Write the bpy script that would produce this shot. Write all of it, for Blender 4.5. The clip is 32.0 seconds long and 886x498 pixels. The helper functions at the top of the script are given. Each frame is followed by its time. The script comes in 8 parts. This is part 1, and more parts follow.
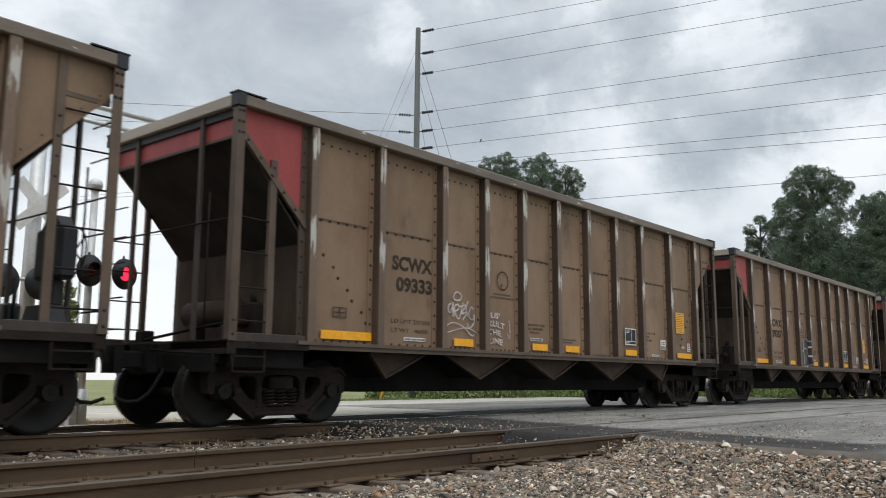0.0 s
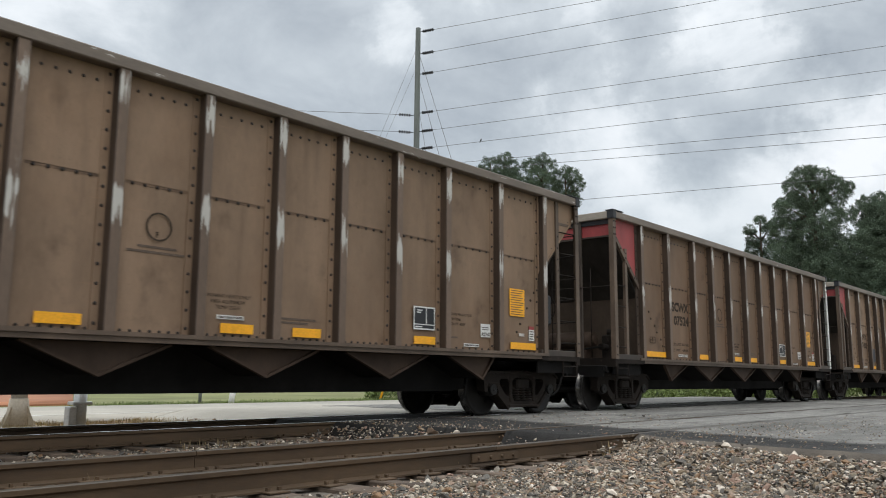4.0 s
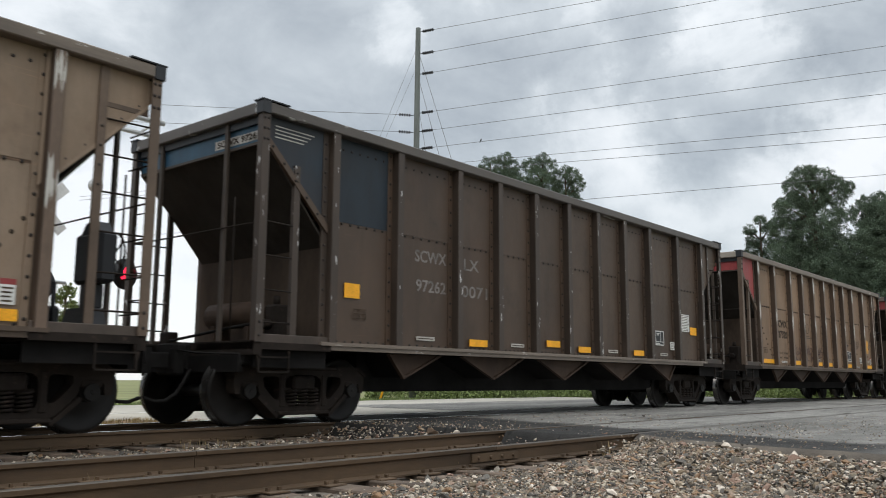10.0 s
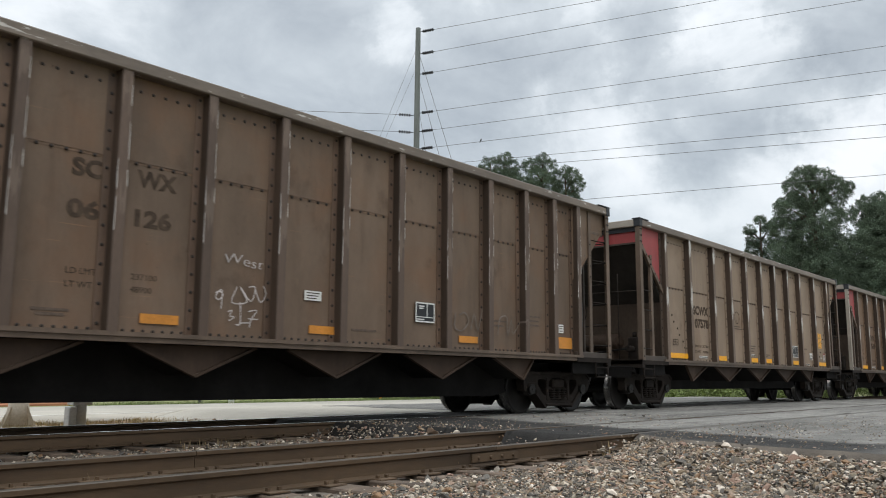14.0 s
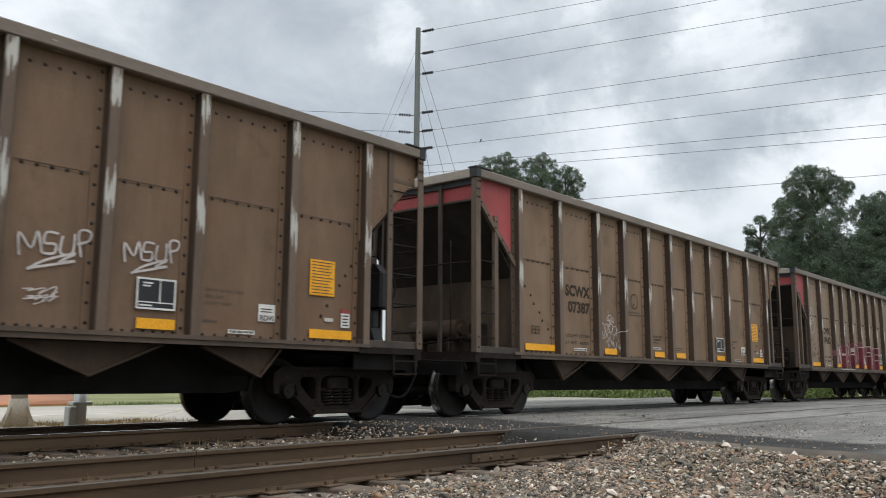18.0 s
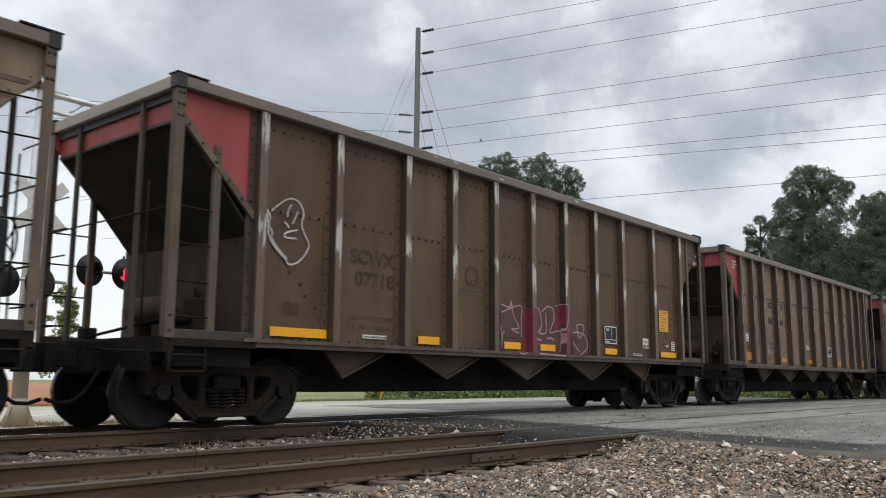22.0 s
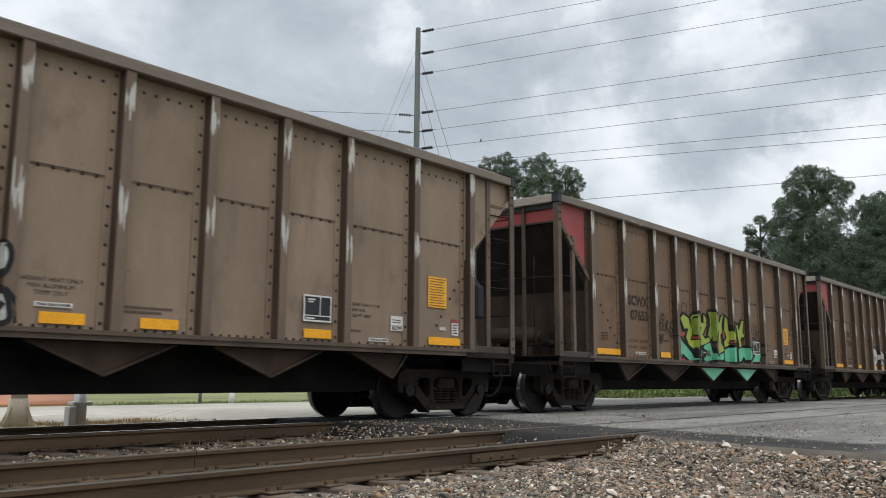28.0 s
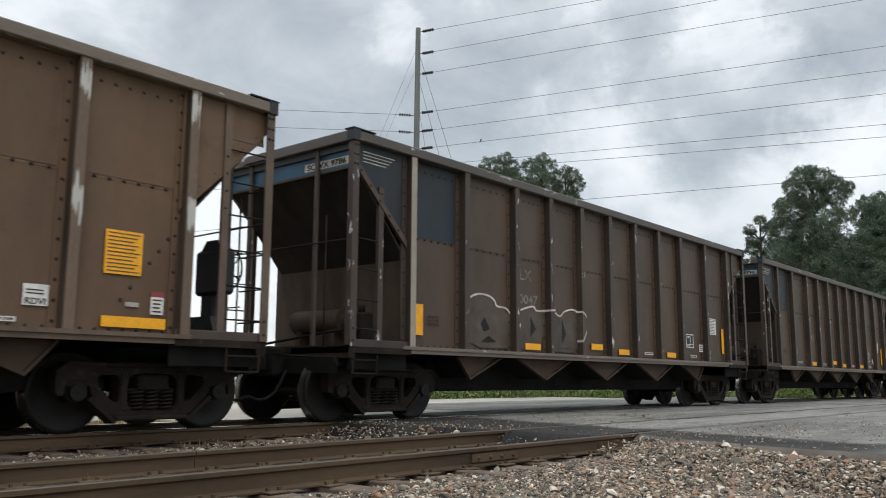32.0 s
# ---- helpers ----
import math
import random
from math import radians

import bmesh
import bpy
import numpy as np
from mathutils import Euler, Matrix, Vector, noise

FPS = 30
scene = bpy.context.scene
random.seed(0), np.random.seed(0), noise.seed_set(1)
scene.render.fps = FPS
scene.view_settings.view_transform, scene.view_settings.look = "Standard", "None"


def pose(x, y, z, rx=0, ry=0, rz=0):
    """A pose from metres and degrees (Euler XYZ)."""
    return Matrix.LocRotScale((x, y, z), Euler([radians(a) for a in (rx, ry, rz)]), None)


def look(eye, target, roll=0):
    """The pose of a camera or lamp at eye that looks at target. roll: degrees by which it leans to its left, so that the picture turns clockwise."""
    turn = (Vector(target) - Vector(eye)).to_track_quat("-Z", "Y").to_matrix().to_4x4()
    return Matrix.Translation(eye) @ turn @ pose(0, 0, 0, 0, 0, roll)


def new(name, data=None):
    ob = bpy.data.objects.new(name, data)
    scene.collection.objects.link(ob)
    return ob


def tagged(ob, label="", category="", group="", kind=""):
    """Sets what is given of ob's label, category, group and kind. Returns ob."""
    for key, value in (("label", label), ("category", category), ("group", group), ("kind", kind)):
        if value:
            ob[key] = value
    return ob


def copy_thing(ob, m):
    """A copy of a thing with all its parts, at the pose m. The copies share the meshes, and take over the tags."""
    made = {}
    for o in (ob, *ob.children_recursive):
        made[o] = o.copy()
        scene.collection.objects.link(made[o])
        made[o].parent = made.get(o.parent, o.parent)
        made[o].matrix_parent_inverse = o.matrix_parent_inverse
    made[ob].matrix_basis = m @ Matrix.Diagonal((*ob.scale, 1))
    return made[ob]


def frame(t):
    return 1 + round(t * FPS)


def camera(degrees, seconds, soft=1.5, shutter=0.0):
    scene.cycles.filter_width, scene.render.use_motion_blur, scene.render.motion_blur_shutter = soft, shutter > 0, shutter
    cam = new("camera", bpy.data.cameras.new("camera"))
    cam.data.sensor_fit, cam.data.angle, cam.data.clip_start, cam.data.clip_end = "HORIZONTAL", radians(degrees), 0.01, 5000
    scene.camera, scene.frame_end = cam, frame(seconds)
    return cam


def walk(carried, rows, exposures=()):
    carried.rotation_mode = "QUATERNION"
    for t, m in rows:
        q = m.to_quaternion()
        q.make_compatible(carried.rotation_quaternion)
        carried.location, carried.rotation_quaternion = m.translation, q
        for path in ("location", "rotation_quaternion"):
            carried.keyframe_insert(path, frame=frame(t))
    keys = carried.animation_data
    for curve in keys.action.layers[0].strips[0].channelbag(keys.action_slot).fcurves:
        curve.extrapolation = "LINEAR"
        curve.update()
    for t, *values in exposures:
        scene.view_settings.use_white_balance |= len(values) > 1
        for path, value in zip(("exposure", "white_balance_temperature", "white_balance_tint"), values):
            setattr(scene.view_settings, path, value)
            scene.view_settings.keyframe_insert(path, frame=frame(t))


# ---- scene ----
import functools

# the camera stands still on the ballast beside the crossing
PAN, PITCH = radians(49.824), radians(8.872)
EYE = Vector((0.0, 0.0, 0.60))
AIM = EYE + Vector((math.sin(PAN) * math.cos(PITCH), math.cos(PAN) * math.cos(PITCH), math.sin(PITCH))) * 10
cam = camera(55.27, 32.0, soft=1.0, shutter=0.1)
walk(cam, [(0.0, look(EYE, AIM, 0.32)), (32.0, look(EYE, AIM, 0.32))],
     [(0.0, -0.03), (2.0, 0.0), (5.0, -0.04), (6.0, -0.08), (7.0, 0.03), (10.0, -0.02), (12.0, 0.0), (14.0, 0.05), (17.0, 0.0), (18.0, 0.04), (20.0, 0.0), (20.8, -0.10), (22.0, -0.06), (23.0, 0.02), (25.0, 0.05), (28.0, 0.0), (32.0, 0.0)])

# ---- light: overcast day ----
SUN_EL, SUN_AZ = 52.0, 215.0
scene.view_settings.exposure = 0.0
world = bpy.data.worlds.new("overcast_sky")
scene.world = world
world.use_nodes = True


def sky_nodes():
    nt = world.node_tree
    nt.nodes.clear()
    N, L = nt.nodes.new, nt.links.new
    out, bg = N("ShaderNodeOutputWorld"), N("ShaderNodeBackground")
    sky = N("ShaderNodeTexSky")
    sky.sky_type, sky.sun_disc = "NISHITA", False
    sky.sun_elevation, sky.sun_rotation = radians(SUN_EL), radians(SUN_AZ)
    sky_dim = N("ShaderNodeMixRGB")
    sky_dim.blend_type = "MULTIPLY"
    sky_dim.inputs[0].default_value = 1
    sky_dim.inputs[2].default_value = (0.08, 0.08, 0.08, 1)
    L(sky.outputs[0], sky_dim.inputs[1])
    tc = N("ShaderNodeTexCoord")
    sep = N("ShaderNodeSeparateXYZ")
    L(tc.outputs["Generated"], sep.inputs[0])

    def noise(scale, detail, rough, loc, squash=2.2, dist=0.0):
        mp = N("ShaderNodeMapping")
        mp.inputs["Scale"].default_value = (scale, scale, scale * squash)
        mp.inputs["Location"].default_value = loc
        L(tc.outputs["Generated"], mp.inputs[0])
        n = N("ShaderNodeTexNoise")
        n.inputs["Scale"].default_value, n.inputs["Detail"].default_value = 1.0, detail
        n.inputs["Roughness"].default_value, n.inputs["Distortion"].default_value = rough, dist
        L(mp.outputs[0], n.inputs["Vector"])
        return n.outputs["Fac"]

    def math_node(op, a, b):
        m = N("ShaderNodeMath")
        m.operation = op
        for i, v in enumerate((a, b)):
            if isinstance(v, (int, float)):
                m.inputs[i].default_value = v
            else:
                L(v, m.inputs[i])
        return m.outputs[0]

    # broad banks of cloud: heading, height, brightness and half-width in degrees
    banks = [(45.9, 23.6, 0.55, 3.5),
             (69.2, 19.6, 0.8, 5),
             (62.5, 17.7, 0.45, 6),
             (58.2, 14.5, 0.25, 7),
             (75.8, 15.9, 0.8, 4.5),
             (73.3, 12.2, 0.45, 8),
             (54.4, 18.7, 0.1, 5),
             (67.6, 24.0, 0.5, 4),
             (30.9, 21.9, -0.15, 9),
             (65.3, 22.1, -0.8, 5),
             (67.6, 15.7, -0.6, 5.5),
             (72.9, 17.1, -0.4, 5),
             (52.4, 21.3, -0.6, 7),
             (40.9, 19.6, -0.35, 10),
             (76.5, 20.4, -0.35, 5),
             (69.2, 10.7, 0.6, 6),
             (62.7, 10.8, 0.5, 5),
             (77.3, 13.6, 0.5, 5),
             (31.0, 5.0, 1.6, 13),
             (71.5, 22.1, -0.3, 3.5)]
    warp = N("ShaderNodeTexNoise")
    warp.inputs["Scale"].default_value, warp.inputs["Detail"].default_value, warp.inputs["Roughness"].default_value = 7.0, 6, 0.62
    L(tc.outputs["Generated"], warp.inputs["Vector"])
    bend = N("ShaderNodeVectorMath")
    bend.operation = "MULTIPLY_ADD"
    bend.inputs[1].default_value = (0.22, 0.22, 0.16)
    L(warp.outputs["Color"], bend.inputs[0])
    L(tc.outputs["Generated"], bend.inputs[2])
    centre = N("ShaderNodeVectorMath")
    centre.operation = "SUBTRACT"
    centre.inputs[1].default_value = (0.11, 0.11, 0.08)
    L(bend.outputs[0], centre.inputs[0])
    unit = N("ShaderNodeVectorMath")
    unit.operation = "NORMALIZE"
    L(centre.outputs[0], unit.inputs[0])
    total = None
    for az, el, w, r in banks:
        dot, rng = N("ShaderNodeVectorMath"), N("ShaderNodeMapRange")
        dot.operation = "DOT_PRODUCT"
        az, el = radians(az), radians(el)
        dot.inputs[1].default_value = (math.sin(az) * math.cos(el), math.cos(az) * math.cos(el), math.sin(el))
        L(unit.outputs[0], dot.inputs[0])
        rng.interpolation_type = "SMOOTHSTEP"
        rng.inputs["From Min"].default_value, rng.inputs["From Max"].default_value = math.cos(radians(r)), 1.0
        rng.inputs["To Min"].default_value, rng.inputs["To Max"].default_value = 0.0, w
        L(dot.outputs["Value"], rng.inputs["Value"])
        total = rng.outputs[0] if total is None else math_node("ADD", total, rng.outputs[0])
    big = noise(2.2, 3, 0.5, (3.1, 0.4, 1.7), 1.4)
    mid = noise(6.0, 7, 0.58, (0.7, 2.2, 5.1), 1.5, 0.3)
    mix = math_node("ADD", math_node("MULTIPLY", big, 0.45), math_node("MULTIPLY", mid, 0.55))
    mix = math_node("ADD", mix, math_node("MULTIPLY", total, 0.20))
    ramp = N("ShaderNodeValToRGB")
    e = ramp.color_ramp.elements
    e[0].position, e[0].color = 0.30, (0.33, 0.36, 0.385, 1)
    e[1].position, e[1].color = 0.72, (0.86, 0.875, 0.88, 1)
    for p, c in ((0.47, (0.50, 0.535, 0.555, 1)), (0.58, (0.70, 0.73, 0.745, 1))):
        q = e.new(p)
        q.color = c
    L(mix, ramp.inputs[0])
    # brighter towards the zenith, as under any overcast sky
    up = math_node("MAXIMUM", sep.outputs["Z"], 0.0)
    lift = math_node("ADD", math_node("MULTIPLY", math_node("POWER", up, 3.0), 3.0), 1.0)
    grow = N("ShaderNodeMixRGB")
    grow.blend_type = "MULTIPLY"
    grow.inputs[0].default_value = 1
    L(ramp.outputs[0], grow.inputs[1])
    L(lift, grow.inputs[2])
    add = N("ShaderNodeMixRGB")
    add.blend_type = "ADD"
    add.inputs[0].default_value = 0.3
    L(grow.outputs[0], add.inputs[1])
    L(sky_dim.outputs[0], add.inputs[2])
    L(add.outputs[0], bg.inputs["Color"])
    bg.inputs["Strength"].default_value = 1.0
    L(bg.outputs[0], out.inputs[0])


sky_nodes()
sun = new("sun", bpy.data.lights.new("sun", "SUN"))
sun.data.energy, sun.data.angle, sun.data.color = 0.6, radians(35), (1.0, 0.96, 0.9)
sun.matrix_world = look((0, 0, 50), Vector((0, 0, 50)) - Vector((math.sin(radians(SUN_AZ)) * math.cos(radians(SUN_EL)), math.cos(radians(SUN_AZ)) * math.cos(radians(SUN_EL)), math.sin(radians(SUN_EL)))))


# ---- materials ----
def material(name, base, rough=0.6, metal=0.0, dark=0.7, light=1.15, grain=40.0, patch=1.5, bump=0.15, stretch=(1, 1, 1), wear=None, vary=0.0, spec=0.4, wear_at=0.62, island=0.0, mottle=0.16):
    """A surface with fine grain, broad patches, relief, and spots of wear in a second colour."""
    m = bpy.data.materials.new(name)
    m.use_nodes = True
    nt = m.node_tree
    N, L = nt.nodes.new, nt.links.new
    b = nt.nodes["Principled BSDF"]
    b.inputs["Roughness"].default_value, b.inputs["Metallic"].default_value = rough, metal
    b.inputs["Specular IOR Level"].default_value = spec
    tc, info, mp = N("ShaderNodeTexCoord"), N("ShaderNodeObjectInfo"), N("ShaderNodeMapping")
    mp.inputs["Scale"].default_value = stretch
    shift = N("ShaderNodeVectorMath")
    shift.operation = "MULTIPLY_ADD"
    shift.inputs[1].default_value = (37, 53, 71)
    L(info.outputs["Random"], shift.inputs[0])
    L(tc.outputs["Object"], shift.inputs[2])
    L(shift.outputs[0], mp.inputs[0])

    def noise(scale, detail):
        n = N("ShaderNodeTexNoise")
        n.inputs["Scale"].default_value, n.inputs["Detail"].default_value, n.inputs["Roughness"].default_value = scale, detail, 0.6
        L(mp.outputs[0], n.inputs["Vector"])
        return n.outputs["Fac"]

    def ramp(fac, lo, hi, a, c):
        r = N("ShaderNodeMapRange")
        r.inputs["From Min"].default_value, r.inputs["From Max"].default_value = lo, hi
        r.inputs["To Min"].default_value, r.inputs["To Max"].default_value = a, c
        L(fac, r.inputs["Value"])
        return r.outputs[0]

    def times(a, c):
        x = N("ShaderNodeMixRGB")
        x.blend_type = "MULTIPLY"
        x.inputs[0].default_value = 1
        L(a, x.inputs[1])
        L(c, x.inputs[2])
        return x.outputs[0]

    col = N("ShaderNodeRGB")
    col.outputs[0].default_value = (*base, 1)
    fine, broad = noise(grain, 5), noise(patch, 4)
    c = times(col.outputs[0], ramp(broad, 0.3, 0.7, dark, light))
    c = times(c, ramp(fine, 0.25, 0.75, 1 - mottle, 1 + mottle))
    if vary:
        c = times(c, ramp(info.outputs["Random"], 0, 1, 1 - vary, 1 + vary))
    if island:
        geo = N("ShaderNodeNewGeometry")
        c = times(c, ramp(geo.outputs["Random Per Island"], 0, 1, 1 - island, 1 + island))
    if wear:
        spots = noise(patch * 4, 6)
        x = N("ShaderNodeMixRGB")
        L(ramp(spots, wear_at, wear_at + 0.04, 0, 1), x.inputs[0])
        L(c, x.inputs[1])
        x.inputs[2].default_value = (*wear, 1)
        c = x.outputs[0]
    L(c, b.inputs["Base Color"])
    L(ramp(fine, 0.2, 0.8, max(rough - 0.12, 0.05), min(rough + 0.12, 1)), b.inputs["Roughness"])
    if bump:
        bp = N("ShaderNodeBump")
        bp.inputs["Strength"].default_value, bp.inputs["Distance"].default_value = bump, 0.01
        L(fine, bp.inputs["Height"])
        L(bp.outputs[0], b.inputs["Normal"])
    return m


STREAK = (1, 1, 0.45)
M = dict(
    tan=material("dusty_brown_paint", (0.241, 0.162, 0.108), 0.55, 0, 0.76, 1.18, 22, 1.1, 0.03, STREAK, None, 0.07, spec=0.2, mottle=0.07),
    tan_b_pale=material("pale_red_brown_paint", (0.222, 0.157, 0.112), 0.5, 0, 0.76, 1.15, 22, 1.1, 0.03, STREAK, None, 0.06, spec=0.2, mottle=0.07),
    tan_b=material("dusty_red_brown_paint", (0.165, 0.116, 0.083), 0.55, 0, 0.76, 1.15, 22, 1.1, 0.03, STREAK, None, 0.06, spec=0.2, mottle=0.07),
    tan_c=material("sooty_brown_paint", (0.076, 0.049, 0.033), 0.5, 0, 0.7, 1.25, 22, 1.0, 0.03, STREAK, None, 0.08, mottle=0.08),
    rib=material("worn_rib_paint", (0.15, 0.103, 0.074), 0.5, 0.1, 0.75, 1.15, 30, 1.0, 0.05, (1, 1, 0.4), None, 0.1),
    rib_b=material("red_brown_rib_paint", (0.112, 0.075, 0.055), 0.5, 0.1, 0.75, 1.15, 30, 1.2, 0.05, (1, 1, 0.3), None, 0.1),
    rib_c=material("sooty_rib_paint", (0.055, 0.038, 0.028), 0.5, 0.1, 0.75, 1.15, 30, 2.2, 0.05, (1.6, 1, 0.4), (0.6, 0.59, 0.57), 0.1, 0.5, 0.625),
    chord=material("dusty_top_chord", (0.165, 0.130, 0.102), 0.5, 0.1, 0.75, 1.2, 30, 3.0, 0.05, (0.22, 1, 1), (0.50, 0.47, 0.43), 0.1, 0.5, 0.645),
    chord_c=material("sooty_top_chord", (0.085, 0.072, 0.063), 0.5, 0.1, 0.8, 1.15, 30, 1.0, 0.05, (0.3, 1, 1), (0.6, 0.59, 0.57), 0.1, 0.5, 0.62),
    end_frame=material("grimy_end_frame", (0.115, 0.080, 0.057), 0.55, 0.1, 0.65, 1.3, 30, 2.0, 0.05, (1, 1, 0.5), None, 0.15),
    red=material("faded_red_paint", (0.33, 0.055, 0.055), 0.5, 0, 0.75, 1.15, 30, 1.5, 0.05, STREAK, None, 0.1),
    blue_dark=material("sooty_blue_paint", (0.0125, 0.021, 0.031), 0.5, 0, 0.6, 1.2, 22, 1.5, 0.03, STREAK, None, 0.1),
    blue=material("faded_blue_paint", (0.028, 0.085, 0.14), 0.5, 0, 0.6, 1.15, 30, 1.5, 0.05, STREAK, None, 0.1),
    # soot stains, and the shade on the down-facing slope sheets, in one colour
    soot=material("soot_and_shade_sheet", (0.034, 0.029, 0.025), 0.85, 0, 0.7, 1.3, 30, 2.0, 0.1, STREAK, spec=0.1),
    black=material("black_cap", (0.02, 0.021, 0.024), 0.5, 0, 0.8, 1.2, 30, 2, 0.05),
    truck=material("greasy_cast_steel", (0.018, 0.0135, 0.0108), 0.75, 0.0, 0.65, 1.4, 25, 3, 0.2, (1, 1, 1), (0.04, 0.028, 0.021), 0.12, 0.15, 0.62),
    wheel=material("wheel_steel", (0.0105, 0.009, 0.008), 0.5, 0.0, 0.7, 1.4, 30, 3, 0.03, spec=0.2),
    tread=material("polished_tread", (0.11, 0.105, 0.10), 0.22, 0.9, 0.8, 1.1, 60, 4, 0.0),
    tan_pale=material("pale_dusty_paint", (0.276, 0.206, 0.150), 0.55, 0, 0.8, 1.14, 22, 1.1, 0.03, STREAK, None, 0.05, spec=0.2, mottle=0.06),
    tan_mid=material("brown_dusty_paint", (0.177, 0.114, 0.075), 0.55, 0, 0.76, 1.18, 22, 1.1, 0.03, STREAK, None, 0.06, spec=0.2, mottle=0.07),
    tan_dark=material("dark_dusty_paint", (0.118, 0.077, 0.050), 0.55, 0, 0.76, 1.18, 22, 1.1, 0.03, STREAK, None, 0.06, spec=0.2, mottle=0.07),
    tan_umber=material("umber_dusty_paint", (0.147, 0.093, 0.060), 0.55, 0, 0.76, 1.18, 22, 1.1, 0.03, STREAK, None, 0.06, spec=0.2, mottle=0.07),
    post=material("dark_end_post", (0.055, 0.041, 0.032), 0.6, 0.0, 0.65, 1.35, 30, 2.0, 0.05, (1, 1, 0.5), None, 0.15),
    end_chord=material("pale_end_chord", (0.33, 0.285, 0.235), 0.55, 0.0, 0.8, 1.12, 30, 1.0, 0.05, (1, 0.3, 1), None, 0.06),
    rivet=material("grimy_rivets", (0.024, 0.018, 0.015), 0.6, 0.1, 0.8, 1.2, 30, 3, 0.0),
    # near black: the shade below the cars is put into this colour
    under=material("shade_black_underframe", (0.014, 0.013, 0.0125), 0.9, 0, 0.7, 1.4, 20, 2, 0.1, spec=0.08),
    chute=material("dusty_chute", (0.060, 0.040, 0.029), 0.7, 0, 0.7, 1.25, 25, 2, 0.1, STREAK, None, 0.12, spec=0.15),
    yellow=material("reflective_yellow", (0.88, 0.40, 0.015), 0.45, 0, 0.9, 1.08, 40, 5, 0.0),
    orange=material("faded_orange", (0.60, 0.24, 0.035), 0.5, 0, 0.75, 1.1, 40, 3, 0.0),
    white=material("white_paint", (0.72, 0.71, 0.68), 0.55, 0, 0.85, 1.05, 40, 3, 0.0),
    dim=material("dim_lettering", (0.20, 0.18, 0.165), 0.7, 0, 0.5, 1.3, 30, 6, 0.0),
    ink=material("dark_lettering", (0.042, 0.032, 0.024), 0.8, 0, 0.8, 1.7, 40, 8, 0.0, spec=0.1),
    ghost=material("faded_lettering", (0.064, 0.046, 0.034), 0.8, 0, 0.7, 1.5, 40, 8, 0.0, spec=0.1),
    pale=material("pale_chalk", (0.50, 0.47, 0.43), 0.7, 0, 0.6, 1.2, 30, 4, 0.0),
    rail=material("rusty_rail", (0.078, 0.049, 0.027), 0.75, 0.1, 0.6, 1.4, 30, 2, 0.35, (0.3, 1, 1)),
    railtop=material("dull_rail_head", (0.10, 0.084, 0.068), 0.45, 0.7, 0.8, 1.2, 50, 2, 0.05, (0.2, 1, 1)),
    railshine=material("polished_rail_head", (0.62, 0.61, 0.60), 0.22, 0.9, 0.9, 1.1, 50, 2, 0.02, (0.2, 1, 1)),
    tie=material("weathered_tie", (0.13, 0.095, 0.07), 0.85, 0, 0.6, 1.3, 30, 3, 0.5, (0.25, 3, 3), None, 0.2),
    steel=material("galvanised_steel", (0.58, 0.58, 0.57), 0.45, 0.5, 0.85, 1.1, 40, 3, 0.05),
    pole=material("treated_pole", (0.11, 0.12, 0.11), 0.8, 0, 0.8, 1.2, 20, 2, 0.3, (3, 3, 0.3)),
    wire=material("wire", (0.20, 0.20, 0.205), 0.6, 0.3, 0.9, 1.1, 5, 1, 0.0),
    concrete=material("pale_road", (0.42, 0.385, 0.325), 0.85, 0, 0.85, 1.12, 30, 0.35, 0.2),
    grass=material("mown_grass", (0.18, 0.185, 0.07), 0.9, 0, 0.7, 1.3, 12, 0.25, 0.6),
    clay=material("red_clay", (0.36, 0.16, 0.085), 0.9, 0, 0.75, 1.2, 15, 0.4, 0.4),
    dirt=material("ballast_dirt", (0.12, 0.10, 0.08), 0.95, 0, 0.6, 1.4, 30, 1.2, 1.0),
    stone=material("crushed_stone", (0.24, 0.22, 0.20), 0.85, 0, 0.8, 1.2, 50, 6, 0.3, island=0.65),
    leaf=material("tree_leaves", (0.118, 0.156, 0.108), 0.8, 0, 0.75, 1.3, 8, 0.35, 0.0, island=0.3, spec=0.15),
    bark=material("bark", (0.10, 0.075, 0.055), 0.9, 0, 0.7, 1.3, 20, 3, 0.5, (2, 2, 0.4)),
    weed=material("dry_weeds", (0.20, 0.145, 0.075), 0.85, 0, 0.7, 1.3, 10, 2, 0.0, island=0.4),
    bare_edge=material("rubbed_bare_edge", (0.60, 0.57, 0.53), 0.4, 0.2, 0.6, 1.2, 30, 3, 0.05),
    lap_b=material("grimy_red_brown_lap", (0.122, 0.078, 0.054), 0.55, 0, 0.65, 1.3, 25, 1.5, 0.05, (1, 1, 0.4), None, 0.1),
    web=material("dark_rib_web", (0.060, 0.040, 0.028), 0.6, 0, 0.65, 1.4, 30, 1.5, 0.05, (1, 1, 0.4), None, 0.12),
    web_c=material("dark_rib_web_c", (0.042, 0.029, 0.021), 0.6, 0, 0.65, 1.4, 30, 1.5, 0.05, (1, 1, 0.4), None, 0.12),
    footing=material("cream_concrete", (0.50, 0.44, 0.35), 0.85, 0, 0.8, 1.1, 30, 2.0, 0.2),
    faint=material("weathered_print", (0.095, 0.066, 0.048), 0.65, 0, 0.7, 1.4, 60, 20, 0.0),
    grime=material("seam_grime", (0.125, 0.077, 0.048), 0.65, 0, 0.6, 1.5, 25, 6, 0.05, (0.6, 1, 1), None, 0.1),
    track_dirt=material("tan_trackside_dirt", (0.27, 0.175, 0.095), 0.9, 0, 0.6, 1.35, 20, 1.2, 0.6),
